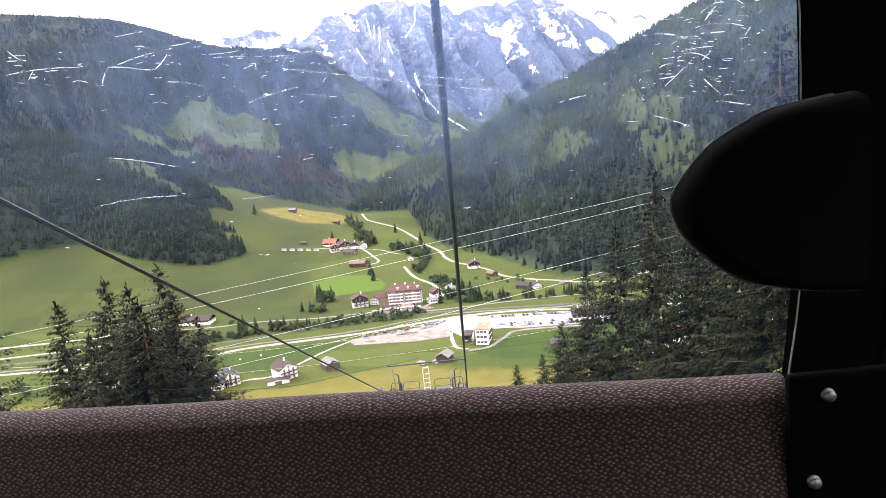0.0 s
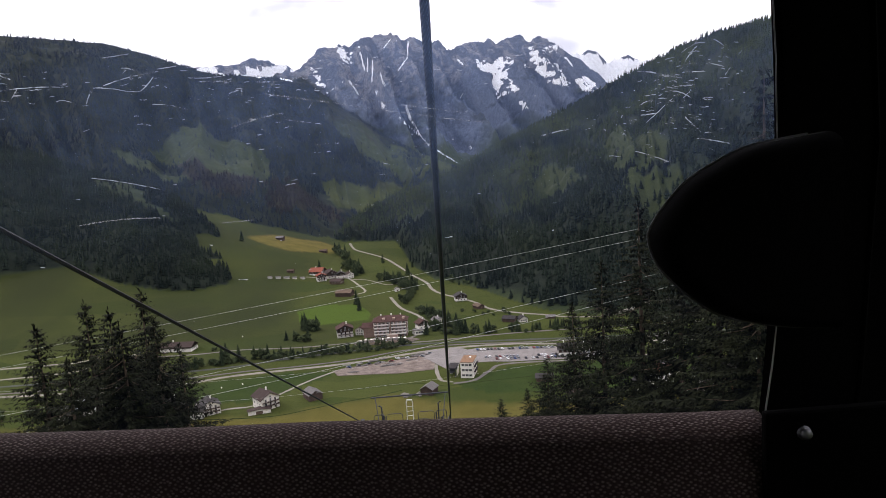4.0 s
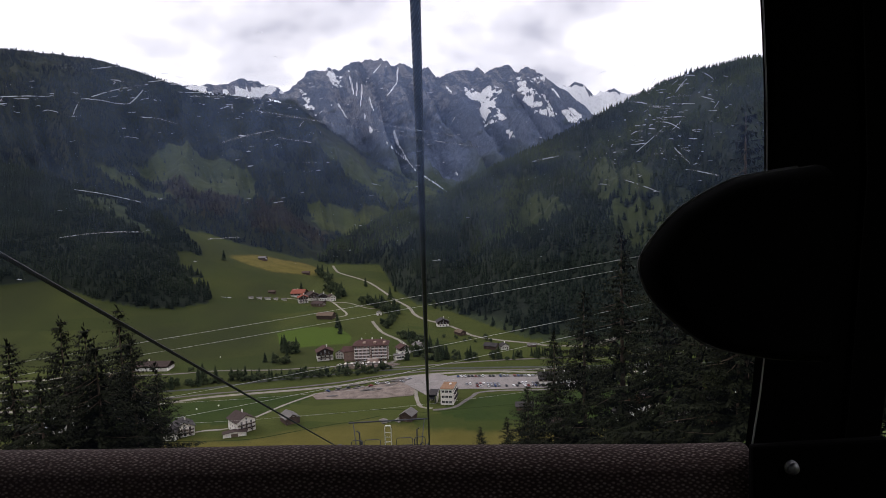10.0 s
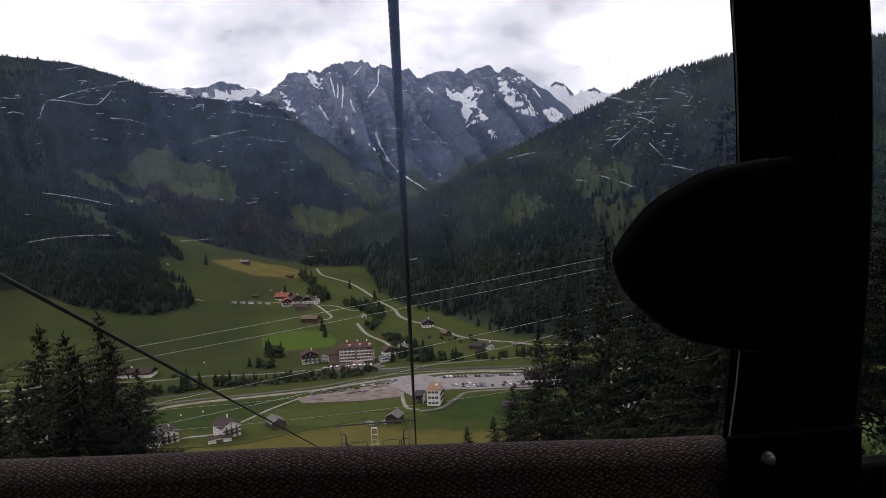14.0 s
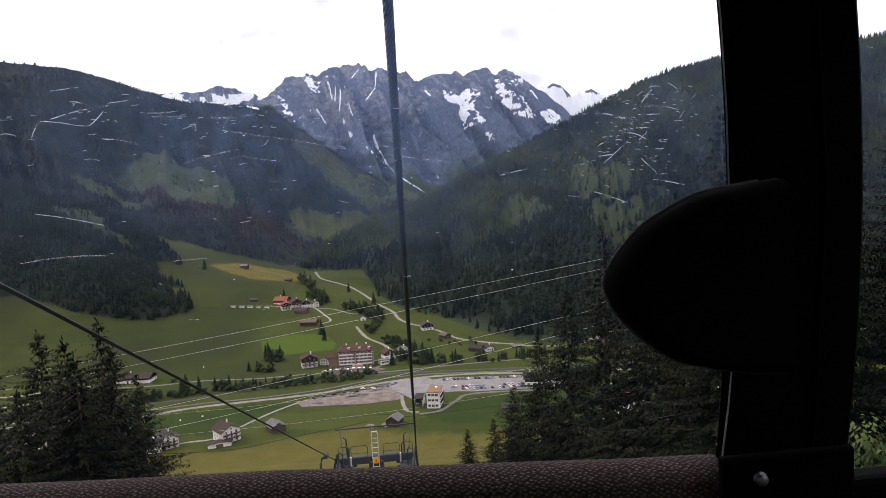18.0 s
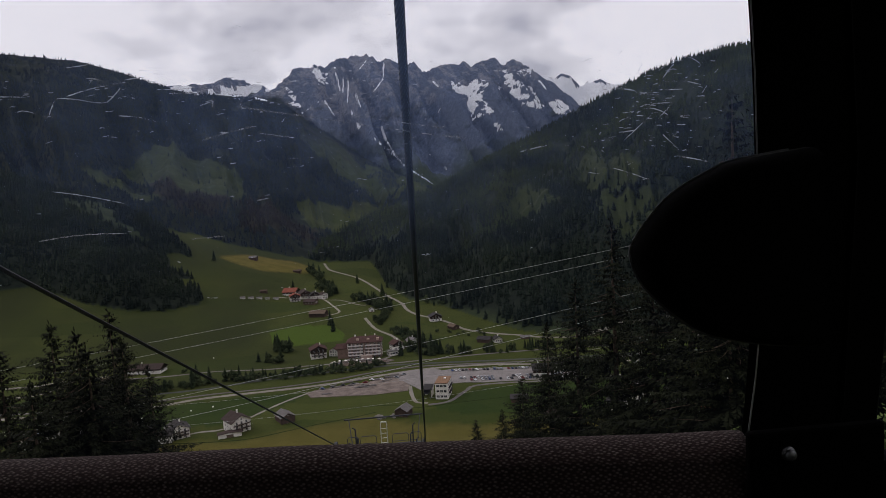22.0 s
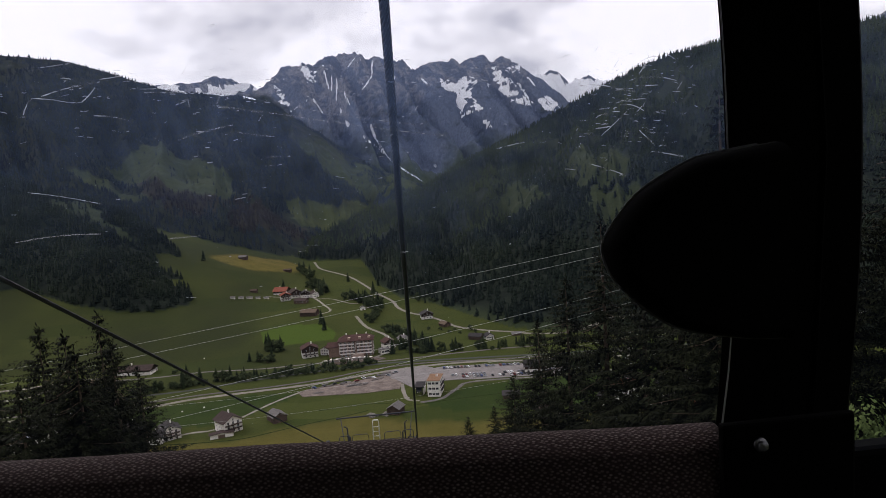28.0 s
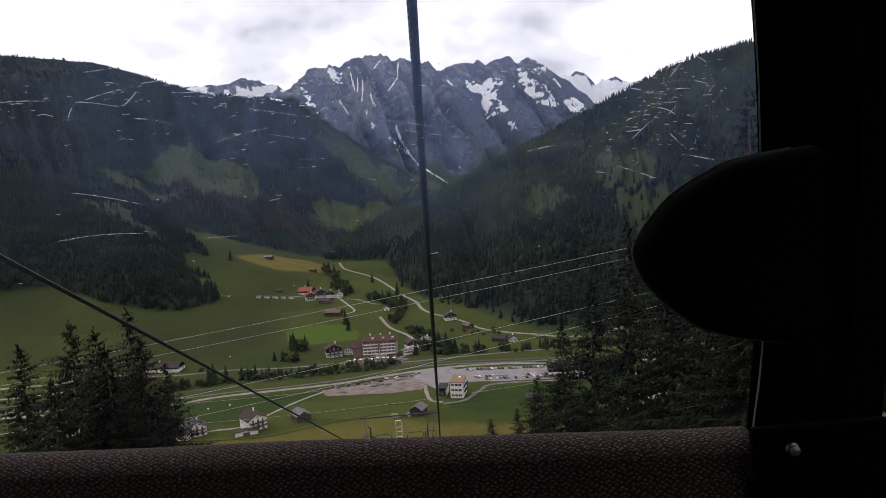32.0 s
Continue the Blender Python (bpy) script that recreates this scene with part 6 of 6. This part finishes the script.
    ring = [bm.verts.new(p) for p in ((xl, 0.764, zz), (xl + 0.008, 0.756, zz), (xl + 0.167, 0.756, zz), (xl + 0.175, 0.764, zz), (xl + 0.165, 0.84, zz), (xl + 0.07, 0.84, zz))]
    if prev:
        for k in range(6):
            bm.faces.new((prev[k], prev[(k + 1) % 6], ring[(k + 1) % 6], ring[k]))
    else:
        bm.faces.new(ring)
    prev = ring
bm.faces.new(prev[::-1])
bmesh.ops.recalc_face_normals(bm, faces=bm.faces)
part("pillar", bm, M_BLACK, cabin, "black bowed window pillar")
part("pillar_groove", tube([(pillar_x(zz) + 0.12, 0.7555, zz) for zz in (-0.9, -0.6, -0.3, 0.0, 0.3, 0.6)], 0.003, 6), M_BLACK, cabin)


def shell_panel(name, *b):
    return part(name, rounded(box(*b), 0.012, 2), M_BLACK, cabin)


# Mostly unseen shell, added; its openings set how dark the cabin is inside.
shell_panel("roof", -0.1, 0.05, 0.66, 2.3, 2.2, 0.06)
shell_panel("floor", -0.1, 0.05, -1.2, 2.3, 2.2, 0.06)
shell_panel("front_panel", -0.1, 1.08, -0.86, 2.3, 0.05, 0.66)
shell_panel("rear_panel", -0.1, -0.98, -0.8, 2.3, 0.05, 0.8)
shell_panel("rear_header", -0.1, -0.98, 0.49, 2.3, 0.05, 0.3)
shell_panel("side_panel", -1.2, 0.05, -0.8, 0.05, 2.1, 0.8)
shell_panel("side_panel", 1.0, 0.05, -0.96, 0.05, 2.1, 0.48)
shell_panel("side_header", -1.2, 0.05, 0.55, 0.05, 2.1, 0.2)
shell_panel("side_header", 1.0, 0.05, 0.55, 0.05, 2.1, 0.2)
for sx, sy in ((-1.2, 1.06), (1.02, 1.06), (-1.2, -0.96), (1.0, -0.96)):
    shell_panel("corner_post", sx, sy, -0.27, 0.06, 0.06, 1.86)
part("hanger", tube([(0.1, 0, 0.68), (0.1, 0, 1.2), (0.12, 0, 2.9), (0.12, 0, 3.08)], 0.05, 10), M_STEEL, cabin, "steel hanger arm")
part("grip", rounded(box(0.12, 0, 3.1, 0.16, 0.4, 0.16), 0.03, 2), M_STEEL, cabin)


def pane_material():
    """Clear plastic with a thin blue veil painted for haze, scattering daylight from outside."""
    m = bpy.data.materials.new("scratched_acrylic")
    m.use_nodes = True
    nt, ln = m.node_tree.nodes, m.node_tree.links
    out = nt["Material Output"]
    nt.remove(nt["Principled BSDF"])
    clear, haze_film, gloss = nt.new("ShaderNodeBsdfTransparent"), nt.new("ShaderNodeBsdfTranslucent"), nt.new("ShaderNodeBsdfGlossy")
    clear.inputs["Color"].default_value = (0.97, 0.98, 0.99, 1)
    haze_film.inputs["Color"].default_value = (0.34, 0.52, 1.0, 1)
    gloss.inputs["Roughness"].default_value = 0.05
    co, n1, n2 = nt.new("ShaderNodeTexCoord"), nt.new("ShaderNodeTexNoise"), nt.new("ShaderNodeTexNoise")
    n1.inputs["Scale"].default_value, n1.inputs["Detail"].default_value = 3.0, 4
    n2.inputs["Scale"].default_value, n2.inputs["Detail"].default_value = 40.0, 4
    for n in (n1, n2):
        ln.new(co.outputs["Object"], n.inputs["Vector"])
    mul = nt.new("ShaderNodeMath")
    mul.operation = "MULTIPLY"
    ln.new(n1.outputs["Fac"], mul.inputs[0])
    ln.new(n2.outputs["Fac"], mul.inputs[1])
    amount = nt.new("ShaderNodeMapRange")
    amount.inputs["From Min"].default_value, amount.inputs["From Max"].default_value = 0.12, 0.42
    amount.inputs["To Min"].default_value, amount.inputs["To Max"].default_value = 0.0008, 0.0026
    ln.new(mul.outputs[0], amount.inputs["Value"])
    a, b = nt.new("ShaderNodeMixShader"), nt.new("ShaderNodeMixShader")
    # The painted haze is thicker over the upper half of the pane.
    sep, grow, haze_amount = nt.new("ShaderNodeSeparateXYZ"), nt.new("ShaderNodeMapRange"), nt.new("ShaderNodeMath")
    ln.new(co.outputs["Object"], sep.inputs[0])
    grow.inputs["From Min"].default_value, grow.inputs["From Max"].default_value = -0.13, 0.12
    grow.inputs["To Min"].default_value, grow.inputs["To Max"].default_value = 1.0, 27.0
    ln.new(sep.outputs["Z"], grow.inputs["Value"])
    haze_amount.operation = "MULTIPLY"
    ln.new(amount.outputs["Result"], haze_amount.inputs[0])
    ln.new(grow.outputs["Result"], haze_amount.inputs[1])
    # The haze veil fades towards the left of the pane.
    side_on, haze_mid = nt.new("ShaderNodeMapRange"), nt.new("ShaderNodeMath")
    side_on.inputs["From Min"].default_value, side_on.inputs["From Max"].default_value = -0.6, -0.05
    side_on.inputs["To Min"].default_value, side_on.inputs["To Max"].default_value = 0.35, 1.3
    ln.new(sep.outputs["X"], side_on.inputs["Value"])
    haze_mid.operation = "MULTIPLY"
    ln.new(haze_amount.outputs[0], haze_mid.inputs[0])
    ln.new(side_on.outputs["Result"], haze_mid.inputs[1])
    # The haze veil fades towards the right as well.
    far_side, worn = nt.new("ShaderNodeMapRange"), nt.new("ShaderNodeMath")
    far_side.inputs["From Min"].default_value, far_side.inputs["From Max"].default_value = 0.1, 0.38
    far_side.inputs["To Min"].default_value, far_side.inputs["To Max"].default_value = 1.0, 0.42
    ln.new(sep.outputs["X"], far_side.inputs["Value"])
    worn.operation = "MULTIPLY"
    ln.new(haze_mid.outputs[0], worn.inputs[0])
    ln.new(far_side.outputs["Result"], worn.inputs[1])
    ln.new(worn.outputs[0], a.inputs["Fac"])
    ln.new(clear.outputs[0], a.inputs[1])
    ln.new(haze_film.outputs[0], a.inputs[2])
    b.inputs["Fac"].default_value = 0.006
    ln.new(a.outputs[0], b.inputs[1])
    ln.new(gloss.outputs[0], b.inputs[2])
    ln.new(b.outputs[0], out.inputs["Surface"])
    return m


M_ACRYLIC = pane_material()
def scratch_material(name, least, most):
    """Torn plastic that scatters the daylight; most of it lets the view through."""
    m = bpy.data.materials.new(name)
    m.use_nodes = True
    sn, sl = m.node_tree.nodes, m.node_tree.links
    sn.remove(sn["Principled BSDF"])
    torn, clear, mix = sn.new("ShaderNodeBsdfTranslucent"), sn.new("ShaderNodeBsdfTransparent"), sn.new("ShaderNodeMixShader")
    torn.inputs["Color"].default_value = (0.9, 0.93, 1.0, 1)
    co, n1, amount = sn.new("ShaderNodeTexCoord"), sn.new("ShaderNodeTexNoise"), sn.new("ShaderNodeMapRange")
    n1.inputs["Scale"].default_value, n1.inputs["Detail"].default_value = 70, 4
    amount.inputs["From Min"].default_value, amount.inputs["From Max"].default_value = 0.32, 0.68
    amount.inputs["To Min"].default_value, amount.inputs["To Max"].default_value = least, most
    sl.new(co.outputs["Object"], n1.inputs["Vector"])
    sl.new(n1.outputs["Fac"], amount.inputs["Value"])
    sl.new(amount.outputs["Result"], mix.inputs["Fac"])
    sl.new(clear.outputs[0], mix.inputs[1])
    sl.new(torn.outputs[0], mix.inputs[2])
    sl.new(mix.outputs[0], sn["Material Output"].inputs["Surface"])
    return m


M_SCRATCH = scratch_material("scratch_in_acrylic", 0.06, 0.6)
M_FAINT = scratch_material("faint_scratch_in_acrylic", 0.02, 0.34)
M_TORN = scratch_material("torn_scratch_in_acrylic", 0.04, 0.55)

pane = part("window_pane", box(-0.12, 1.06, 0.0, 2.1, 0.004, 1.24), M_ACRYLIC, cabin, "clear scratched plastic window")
pane.visible_shadow = False
# Unseen rear and left openings, sized to let daylight onto the backrest.
rear = part("window_pane", box(-0.1, -0.98, -0.03, 2.2, 0.004, 0.76), M_ACRYLIC, cabin, "clear scratched plastic window")
rear.visible_shadow = False
left = part("window_pane", box(-1.2, 0.05, 0.03, 0.004, 1.95, 0.88), M_ACRYLIC, cabin, "clear scratched plastic window")
left.visible_shadow = False
side = part("window_pane", box(1.0, 0.05, -0.13, 0.004, 1.95, 1.2), M_ACRYLIC, cabin, "clear scratched plastic window")
side.visible_shadow = False


def scratch(bm, pts, w):
    """A hairline scratch on the inside of the pane, tapering at both ends."""
    n = len(pts)
    rows = []
    for i, (px, pz) in enumerate(pts):
        x0, z0 = pts[max(0, i - 1)]
        x1, z1 = pts[min(n - 1, i + 1)]
        l = math.hypot(x1 - x0, z1 - z0) or 1
        k = w / 2 * (0.35 if i in (0, n - 1) else 1)
        nx, nz = -(z1 - z0) / l * k, (x1 - x0) / l * k
        rows.append((bm.verts.new((px + nx, 1.0565, pz + nz)), bm.verts.new((px - nx, 1.0565, pz - nz))))
    for a, b in zip(rows, rows[1:]):
        bm.faces.new((a[0], b[0], b[1], a[1]))


def line(x0, z0, x1, z1, bend=0.0, n=8):
    out = []
    for q in range(n):
        t = q / (n - 1)
        out.append((x0 + (x1 - x0) * t + random.uniform(-1, 1) * 0.0003, z0 + (z1 - z0) * t + bend * 4 * t * (1 - t) + random.uniform(-1, 1) * 0.0003))
    return out


random.seed(12)
# Long scratches: the two ends on the pane and the bend between them.
LEFT_SCRATCHES = ((-0.503, 0.137, -0.487, 0.161, 0.004), (-0.487, 0.161, -0.444, 0.154, 0.001), (-0.444, 0.154, -0.418, 0.151, -0.001), (-0.418, 0.151, -0.395, 0.172, -0.002), (-0.474, 0.163, -0.423, 0.175, 0.001),
                  (-0.423, 0.175, -0.386, 0.180, 0), (-0.443, 0.188, -0.413, 0.178, 0.003), (-0.388, 0.183, -0.357, 0.186, 0), (-0.472, 0.205, -0.428, 0.209, 0), (-0.649, 0.164, -0.534, 0.165, 0.003),
                  (-0.639, 0.199, -0.613, 0.182, -0.003), (-0.551, 0.143, -0.521, 0.138, 0.004), (-0.512, 0.022, -0.404, -0.004, 0.002), (-0.404, 0.130, -0.345, 0.117, 0.003), (-0.342, 0.167, -0.284, 0.167, -0.002))
MID_SCRATCHES = ((-0.324, 0.160, -0.271, 0.157, 0), (-0.237, 0.154, -0.165, 0.157, -0.003), (-0.209, 0.152, -0.219, 0.137, 0.002), (-0.261, 0.149, -0.261, 0.134, 0), (-0.227, 0.135, -0.091, 0.108, 0), (-0.091, 0.108, 0.135, 0.065, -0.002),
                 (-0.115, 0.127, 0.095, 0.084, -0.002), (-0.283, 0.086, -0.198, 0.103, 0.002), (-0.204, 0.094, -0.136, 0.081, 0), (-0.158, 0.051, -0.112, 0.050, 0), (-0.543, -0.053, -0.409, -0.049, 0.004), (-0.314, -0.064, -0.262, -0.063, 0))
RIGHT_SCRATCHES = ((0.368, 0.131, 0.414, 0.122, 0.002), (0.414, 0.122, 0.439, 0.121, 0), (0.402, 0.123, 0.444, 0.116, 0), (0.448, 0.141, 0.468, 0.164, 0.002), (0.443, 0.155, 0.481, 0.169, 0.005), (0.485, 0.176, 0.513, 0.161, 0.003),
                   (0.433, 0.134, 0.513, 0.129, 0.006), (0.443, 0.125, 0.481, 0.124, 0), (0.383, 0.049, 0.427, 0.085, 0), (0.374, 0.061, 0.400, 0.063, 0), (0.446, 0.054, 0.470, 0.030, 0), (0.210, 0.039, 0.256, 0.047, 0.001),
                   (0.470, 0.018, 0.521, 0.006, 0), (0.359, 0.006, 0.421, -0.018, 0.001), (0.414, 0.096, 0.456, 0.084, 0.005), (0.372, 0.076, 0.397, 0.083, 0.003), (0.410, 0.100, 0.465, 0.103, 0.002))
for many, wide, mat in ((LEFT_SCRATCHES, 0.0013, M_SCRATCH), (MID_SCRATCHES, 0.0016, M_FAINT), (RIGHT_SCRATCHES, 0.0013, M_TORN)):
    for x0, z0, x1, z1, bend in many:
        one = bmesh.new()
        scratch(one, line(x0, z0, x1, z1, bend, 14), wide * random.uniform(0.7, 1.2))
        part("scratch", one, mat, pane)
bm = bmesh.new()
for cx, cz, sx, sz, n in ((0.42, 0.075, 0.06, 0.045, 100), (0.45, 0.14, 0.04, 0.025, 40), (-0.60, 0.165, 0.03, 0.022, 26), (-0.40, 0.175, 0.03, 0.014, 14), (-0.2, 0.14, 0.14, 0.03, 60), (-0.1, 0.08, 0.2, 0.05, 40), (0.0, 0.2, 0.4, 0.08, 30), (-0.1, -0.04, 0.4, 0.1, 26)):
    for _ in range(n):
        x0, z0 = random.gauss(cx, sx), random.gauss(cz, sz)
        a, l = random.gauss(-0.03, 0.13) + (0.9 if random.random() < 0.05 else 0), random.uniform(0.002, 0.018) * random.uniform(0.4, 1.2)
        scratch(bm, line(x0, z0, x0 + l * math.cos(a), z0 + l * math.sin(a), random.uniform(-0.001, 0.001), 6), random.uniform(0.0004, 0.0013))
tagged(part("fine_scratching", bm, M_TORN, pane, "pale hairline scratches"), kind="stuff")
# Metal strip added to carry the shine seen along the pane's edge.
strip = part("edge_strip", tube([(0.431, 0.757, -0.20), (0.4315, 0.757, -0.222), (0.427, 0.757, -0.263), (0.417, 0.757, -0.328)], 0.0011, 6), M_CHROME, cabin, "thin bright strip added for the shine along the window edge")


# A dimmer strip continues the line up the pillar.
part("edge_strip", tube([(pillar_x(q) - 0.0003, 0.7575, q) for q in (0.0, 0.1, 0.2, 0.3, 0.4, 0.5)], 0.0009, 6), M_BOLT, cabin, "thin dull strip along the upper pillar edge")


# ---------------------------------------------------------------- the bench that the camera looks over
def fabric_material():
    m = bpy.data.materials.new("speckled_seat_fabric")
    m.use_nodes = True
    nt, ln = m.node_tree.nodes, m.node_tree.links
    b = nt["Principled BSDF"]
    b.inputs["Roughness"].default_value, b.inputs["Specular IOR Level"].default_value = 0.95, 0.1
    b.inputs["Sheen Weight"].default_value, b.inputs["Sheen Roughness"].default_value = 0.05, 0.35
    b.inputs["Sheen Tint"].default_value = (1.0, 0.85, 0.78, 1)
    co = nt.new("ShaderNodeTexCoord")
    mp = nt.new("ShaderNodeMapping")
    mp.inputs["Rotation"].default_value = (0, 0, radians(38))
    mp.inputs["Scale"].default_value = (1, 1.25, 1)
    # The weave runs along the bench and up over its rounded top.
    sp, over, cm = nt.new("ShaderNodeSeparateXYZ"), nt.new("ShaderNodeMath"), nt.new("ShaderNodeCombineXYZ")
    ln.new(co.outputs["Object"], sp.inputs[0])
    ln.new(sp.outputs["Y"], over.inputs[0])
    ln.new(sp.outputs["Z"], over.inputs[1])
    ln.new(sp.outputs["X"], cm.inputs["X"])
    ln.new(over.outputs[0], cm.inputs["Y"])
    ln.new(cm.outputs[0], mp.inputs["Vector"])
    v, n1, n2 = nt.new("ShaderNodeTexVoronoi"), nt.new("ShaderNodeTexNoise"), nt.new("ShaderNodeTexNoise")
    v.voronoi_dimensions = "2D"
    v.inputs["Scale"].default_value, v.inputs["Randomness"].default_value = 150, 0.5
    n1.inputs["Scale"].default_value = 6
    n2.inputs["Scale"].default_value = 900
    ln.new(mp.outputs["Vector"], v.inputs["Vector"])
    for n in (n1, n2):
        ln.new(co.outputs["Object"], n.inputs["Vector"])
    dot = nt.new("ShaderNodeMapRange")
    dot.inputs["From Min"].default_value, dot.inputs["From Max"].default_value = 0.40, 0.15
    ln.new(v.outputs["Distance"], dot.inputs["Value"])
    tone = nt.new("ShaderNodeMixRGB")
    tone.inputs["Color1"].default_value, tone.inputs["Color2"].default_value = (0.018, 0.012, 0.013, 1), (0.030, 0.019, 0.018, 1)
    ln.new(n1.outputs["Fac"], tone.inputs["Fac"])
    speck = nt.new("ShaderNodeMixRGB")
    speck.inputs["Color1"].default_value, speck.inputs["Color2"].default_value = (0.225, 0.195, 0.183, 1), (0.095, 0.066, 0.063, 1)
    ln.new(v.outputs["Color"], speck.inputs["Fac"])
    mix = nt.new("ShaderNodeMixRGB")
    worn, thin = nt.new("ShaderNodeTexNoise"), nt.new("ShaderNodeMath")
    worn.inputs["Scale"].default_value, worn.inputs["Detail"].default_value = 160, 3
    ln.new(co.outputs["Object"], worn.inputs["Vector"])
    thin.operation = "MULTIPLY"
    ln.new(dot.outputs["Result"], thin.inputs[0])
    ln.new(worn.outputs["Fac"], thin.inputs[1])
    ln.new(thin.outputs[0], mix.inputs["Fac"])
    ln.new(tone.outputs["Color"], mix.inputs["Color1"])
    ln.new(speck.outputs["Color"], mix.inputs["Color2"])
    ln.new(mix.outputs["Color"], b.inputs["Base Color"])
    h = nt.new("ShaderNodeMath")
    h.operation = "ADD"
    ln.new(n2.outputs["Fac"], h.inputs[0])
    ln.new(dot.outputs["Result"], h.inputs[1])
    bp = nt.new("ShaderNodeBump")
    bp.inputs["Strength"].default_value, bp.inputs["Distance"].default_value = 0.8, 0.0012
    ln.new(h.outputs[0], bp.inputs["Height"])
    ln.new(bp.outputs["Normal"], b.inputs["Normal"])
    return m


M_FABRIC = fabric_material()
corner, far_end = Vector((0.411, 0.755, -0.326)), Vector((-0.566, 0.855, -0.316))
along = (far_end - corner).normalized()
heading = math.degrees(math.atan2(-along.y, -along.x))
bench = base("bench_backrest", Matrix.Translation(EYE + corner), "bench backrest in dark speckled woven fabric", "seat")
bm = bmesh.new()
rad, length, thick, deep = 0.03, 1.55, 0.075, 0.62
section = []
for q in range(9):
    a = math.pi * q / 8
    section.append((-math.cos(a) * thick / 2, -rad + math.sin(a) * rad))
section += [(thick / 2 + 0.01, -0.3), (thick / 2 + 0.03, -deep), (-thick / 2 - 0.06, -deep), (-thick / 2 - 0.032, -0.3), (-thick / 2 - 0.018, -0.16), (-thick / 2 - 0.010, -0.09), (-thick / 2 - 0.005, -0.05)]
prev = None
for q in range(52):
    s = -length * q / 51
    dip = 0.0012 * math.sin(s * 9) + 0.0015 * noise.noise(Vector((s * 6, 0, 0)))
    inset = 0.002 if q == 0 else 0.0
    ring = [bm.verts.new((s - (0.002 if q == 0 else 0), v0 * (1 - inset * 4) + inset, v1 + dip - inset * 0.6)) for v0, v1 in section]
    if prev:
        for k in range(len(ring)):
            f = bm.faces.new((prev[k], ring[k], ring[(k + 1) % len(ring)], prev[(k + 1) % len(ring)]))
            f.smooth = True
    else:
        bm.faces.new(ring)
    prev = ring
bm.faces.new(prev[::-1])
bmesh.ops.recalc_face_normals(bm, faces=bm.faces)
bk = part("backrest", bm, M_FABRIC, bench)
tilt = math.degrees(math.asin(along.z))
bk.matrix_basis = pose(0, 0, 0, 0, tilt, heading)
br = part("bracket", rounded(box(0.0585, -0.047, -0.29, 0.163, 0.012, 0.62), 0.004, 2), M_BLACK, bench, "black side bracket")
br.matrix_basis = pose(0.0, 0, 0, 0, 0, 0)
for bx, by, bz in ((0.4325, 0.691, -0.3325), (0.416, 0.691, -0.441)):
    bm = bmesh.new()
    bmesh.ops.create_uvsphere(bm, u_segments=16, v_segments=10, radius=0.0068)
    for v in bm.verts:
        v.co.y *= 0.6
    add_tube(bm, [(0, 0.003, 0), (0, 0.016, 0)], 0.0045, 10)
    add_tube(bm, [(0, 0.004, 0), (0, 0.006, 0)], 0.0084, 16)
    for f in bm.faces:
        f.smooth = True
    part("bolt", bm, M_BOLT, bench, "round zinc-plated bolt head").matrix_basis = pose(bx - corner.x, by - corner.y + 0.004, bz - corner.z)

# Headrest: a padded leaf-shaped cushion held by the pillar.
outline = [(0.45, 0.012), (0.407, 0.007), (0.37, 0.002), (0.345, -0.006), (0.301, -0.029), (0.275, -0.054), (0.258, -0.077), (0.254, -0.092), (0.261, -0.116), (0.277, -0.138), (0.307, -0.166), (0.338, -0.185), (0.401, -0.2), (0.45, -0.205)]
fine = []
for i in range(len(outline) - 1):
    p0, p1, p2, p3 = (Vector(outline[max(0, min(len(outline) - 1, j))]) for j in (i - 1, i, i + 1, i + 2))
    for q in range(4):
        t = q / 4
        fine.append(0.5 * (2 * p1 + (p2 - p0) * t + (2 * p0 - 5 * p1 + 4 * p2 - p3) * t * t + (3 * p1 - p0 - 3 * p2 + p3) * t ** 3))
fine.append(Vector(outline[-1]))
head_rest = base("headrest", Matrix.Translation(EYE), "black padded headrest with a rounded edge on the pillar", "headrest")
bm = bmesh.new()
mid = Vector((0.40, -0.1))
layers = []
for q in range(13):
    a = math.pi * q / 12
    shrink, yy = 1 - 0.16 * (1 - math.sin(a)), 0.69 - 0.032 * math.cos(a)
    layers.append([bm.verts.new((mid.x + (p.x - mid.x) * (shrink if p.x < mid.x else 1), yy, mid.y + (p.y - mid.y) * shrink)) for p in fine])
for a, b in zip(layers, layers[1:]):
    for k in range(len(fine) - 1):
        bm.faces.new((a[k], a[k + 1], b[k + 1], b[k])).smooth = True
bm.faces.new(layers[0])
bm.faces.new(layers[-1][::-1])
bmesh.ops.recalc_face_normals(bm, faces=bm.faces)
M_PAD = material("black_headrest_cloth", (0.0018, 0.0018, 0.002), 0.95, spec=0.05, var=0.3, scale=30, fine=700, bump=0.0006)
pad = M_PAD.node_tree.nodes["Principled BSDF"]
pad.inputs["Sheen Weight"].default_value, pad.inputs["Sheen Roughness"].default_value = 0.45, 0.07
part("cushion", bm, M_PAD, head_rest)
# Thin grey tube added round the cushion to stand for its lit rim.
M_LIT_RIM = material("grey_rim_highlight", (0.11, 0.11, 0.115), 0.95, var=0.4, scale=60, fine=900, bump=0.0004)
part("piping", tube([(p.x, 0.692, p.y) for p in fine if p.x < 0.44], 0.0021, 6), M_LIT_RIM, head_rest, "thin grey tube added for the lit rim of the headrest")
part("mount", rounded(box(0.46, 0.74, -0.1, 0.05, 0.05, 0.12), 0.008, 2), M_BLACK, head_rest)
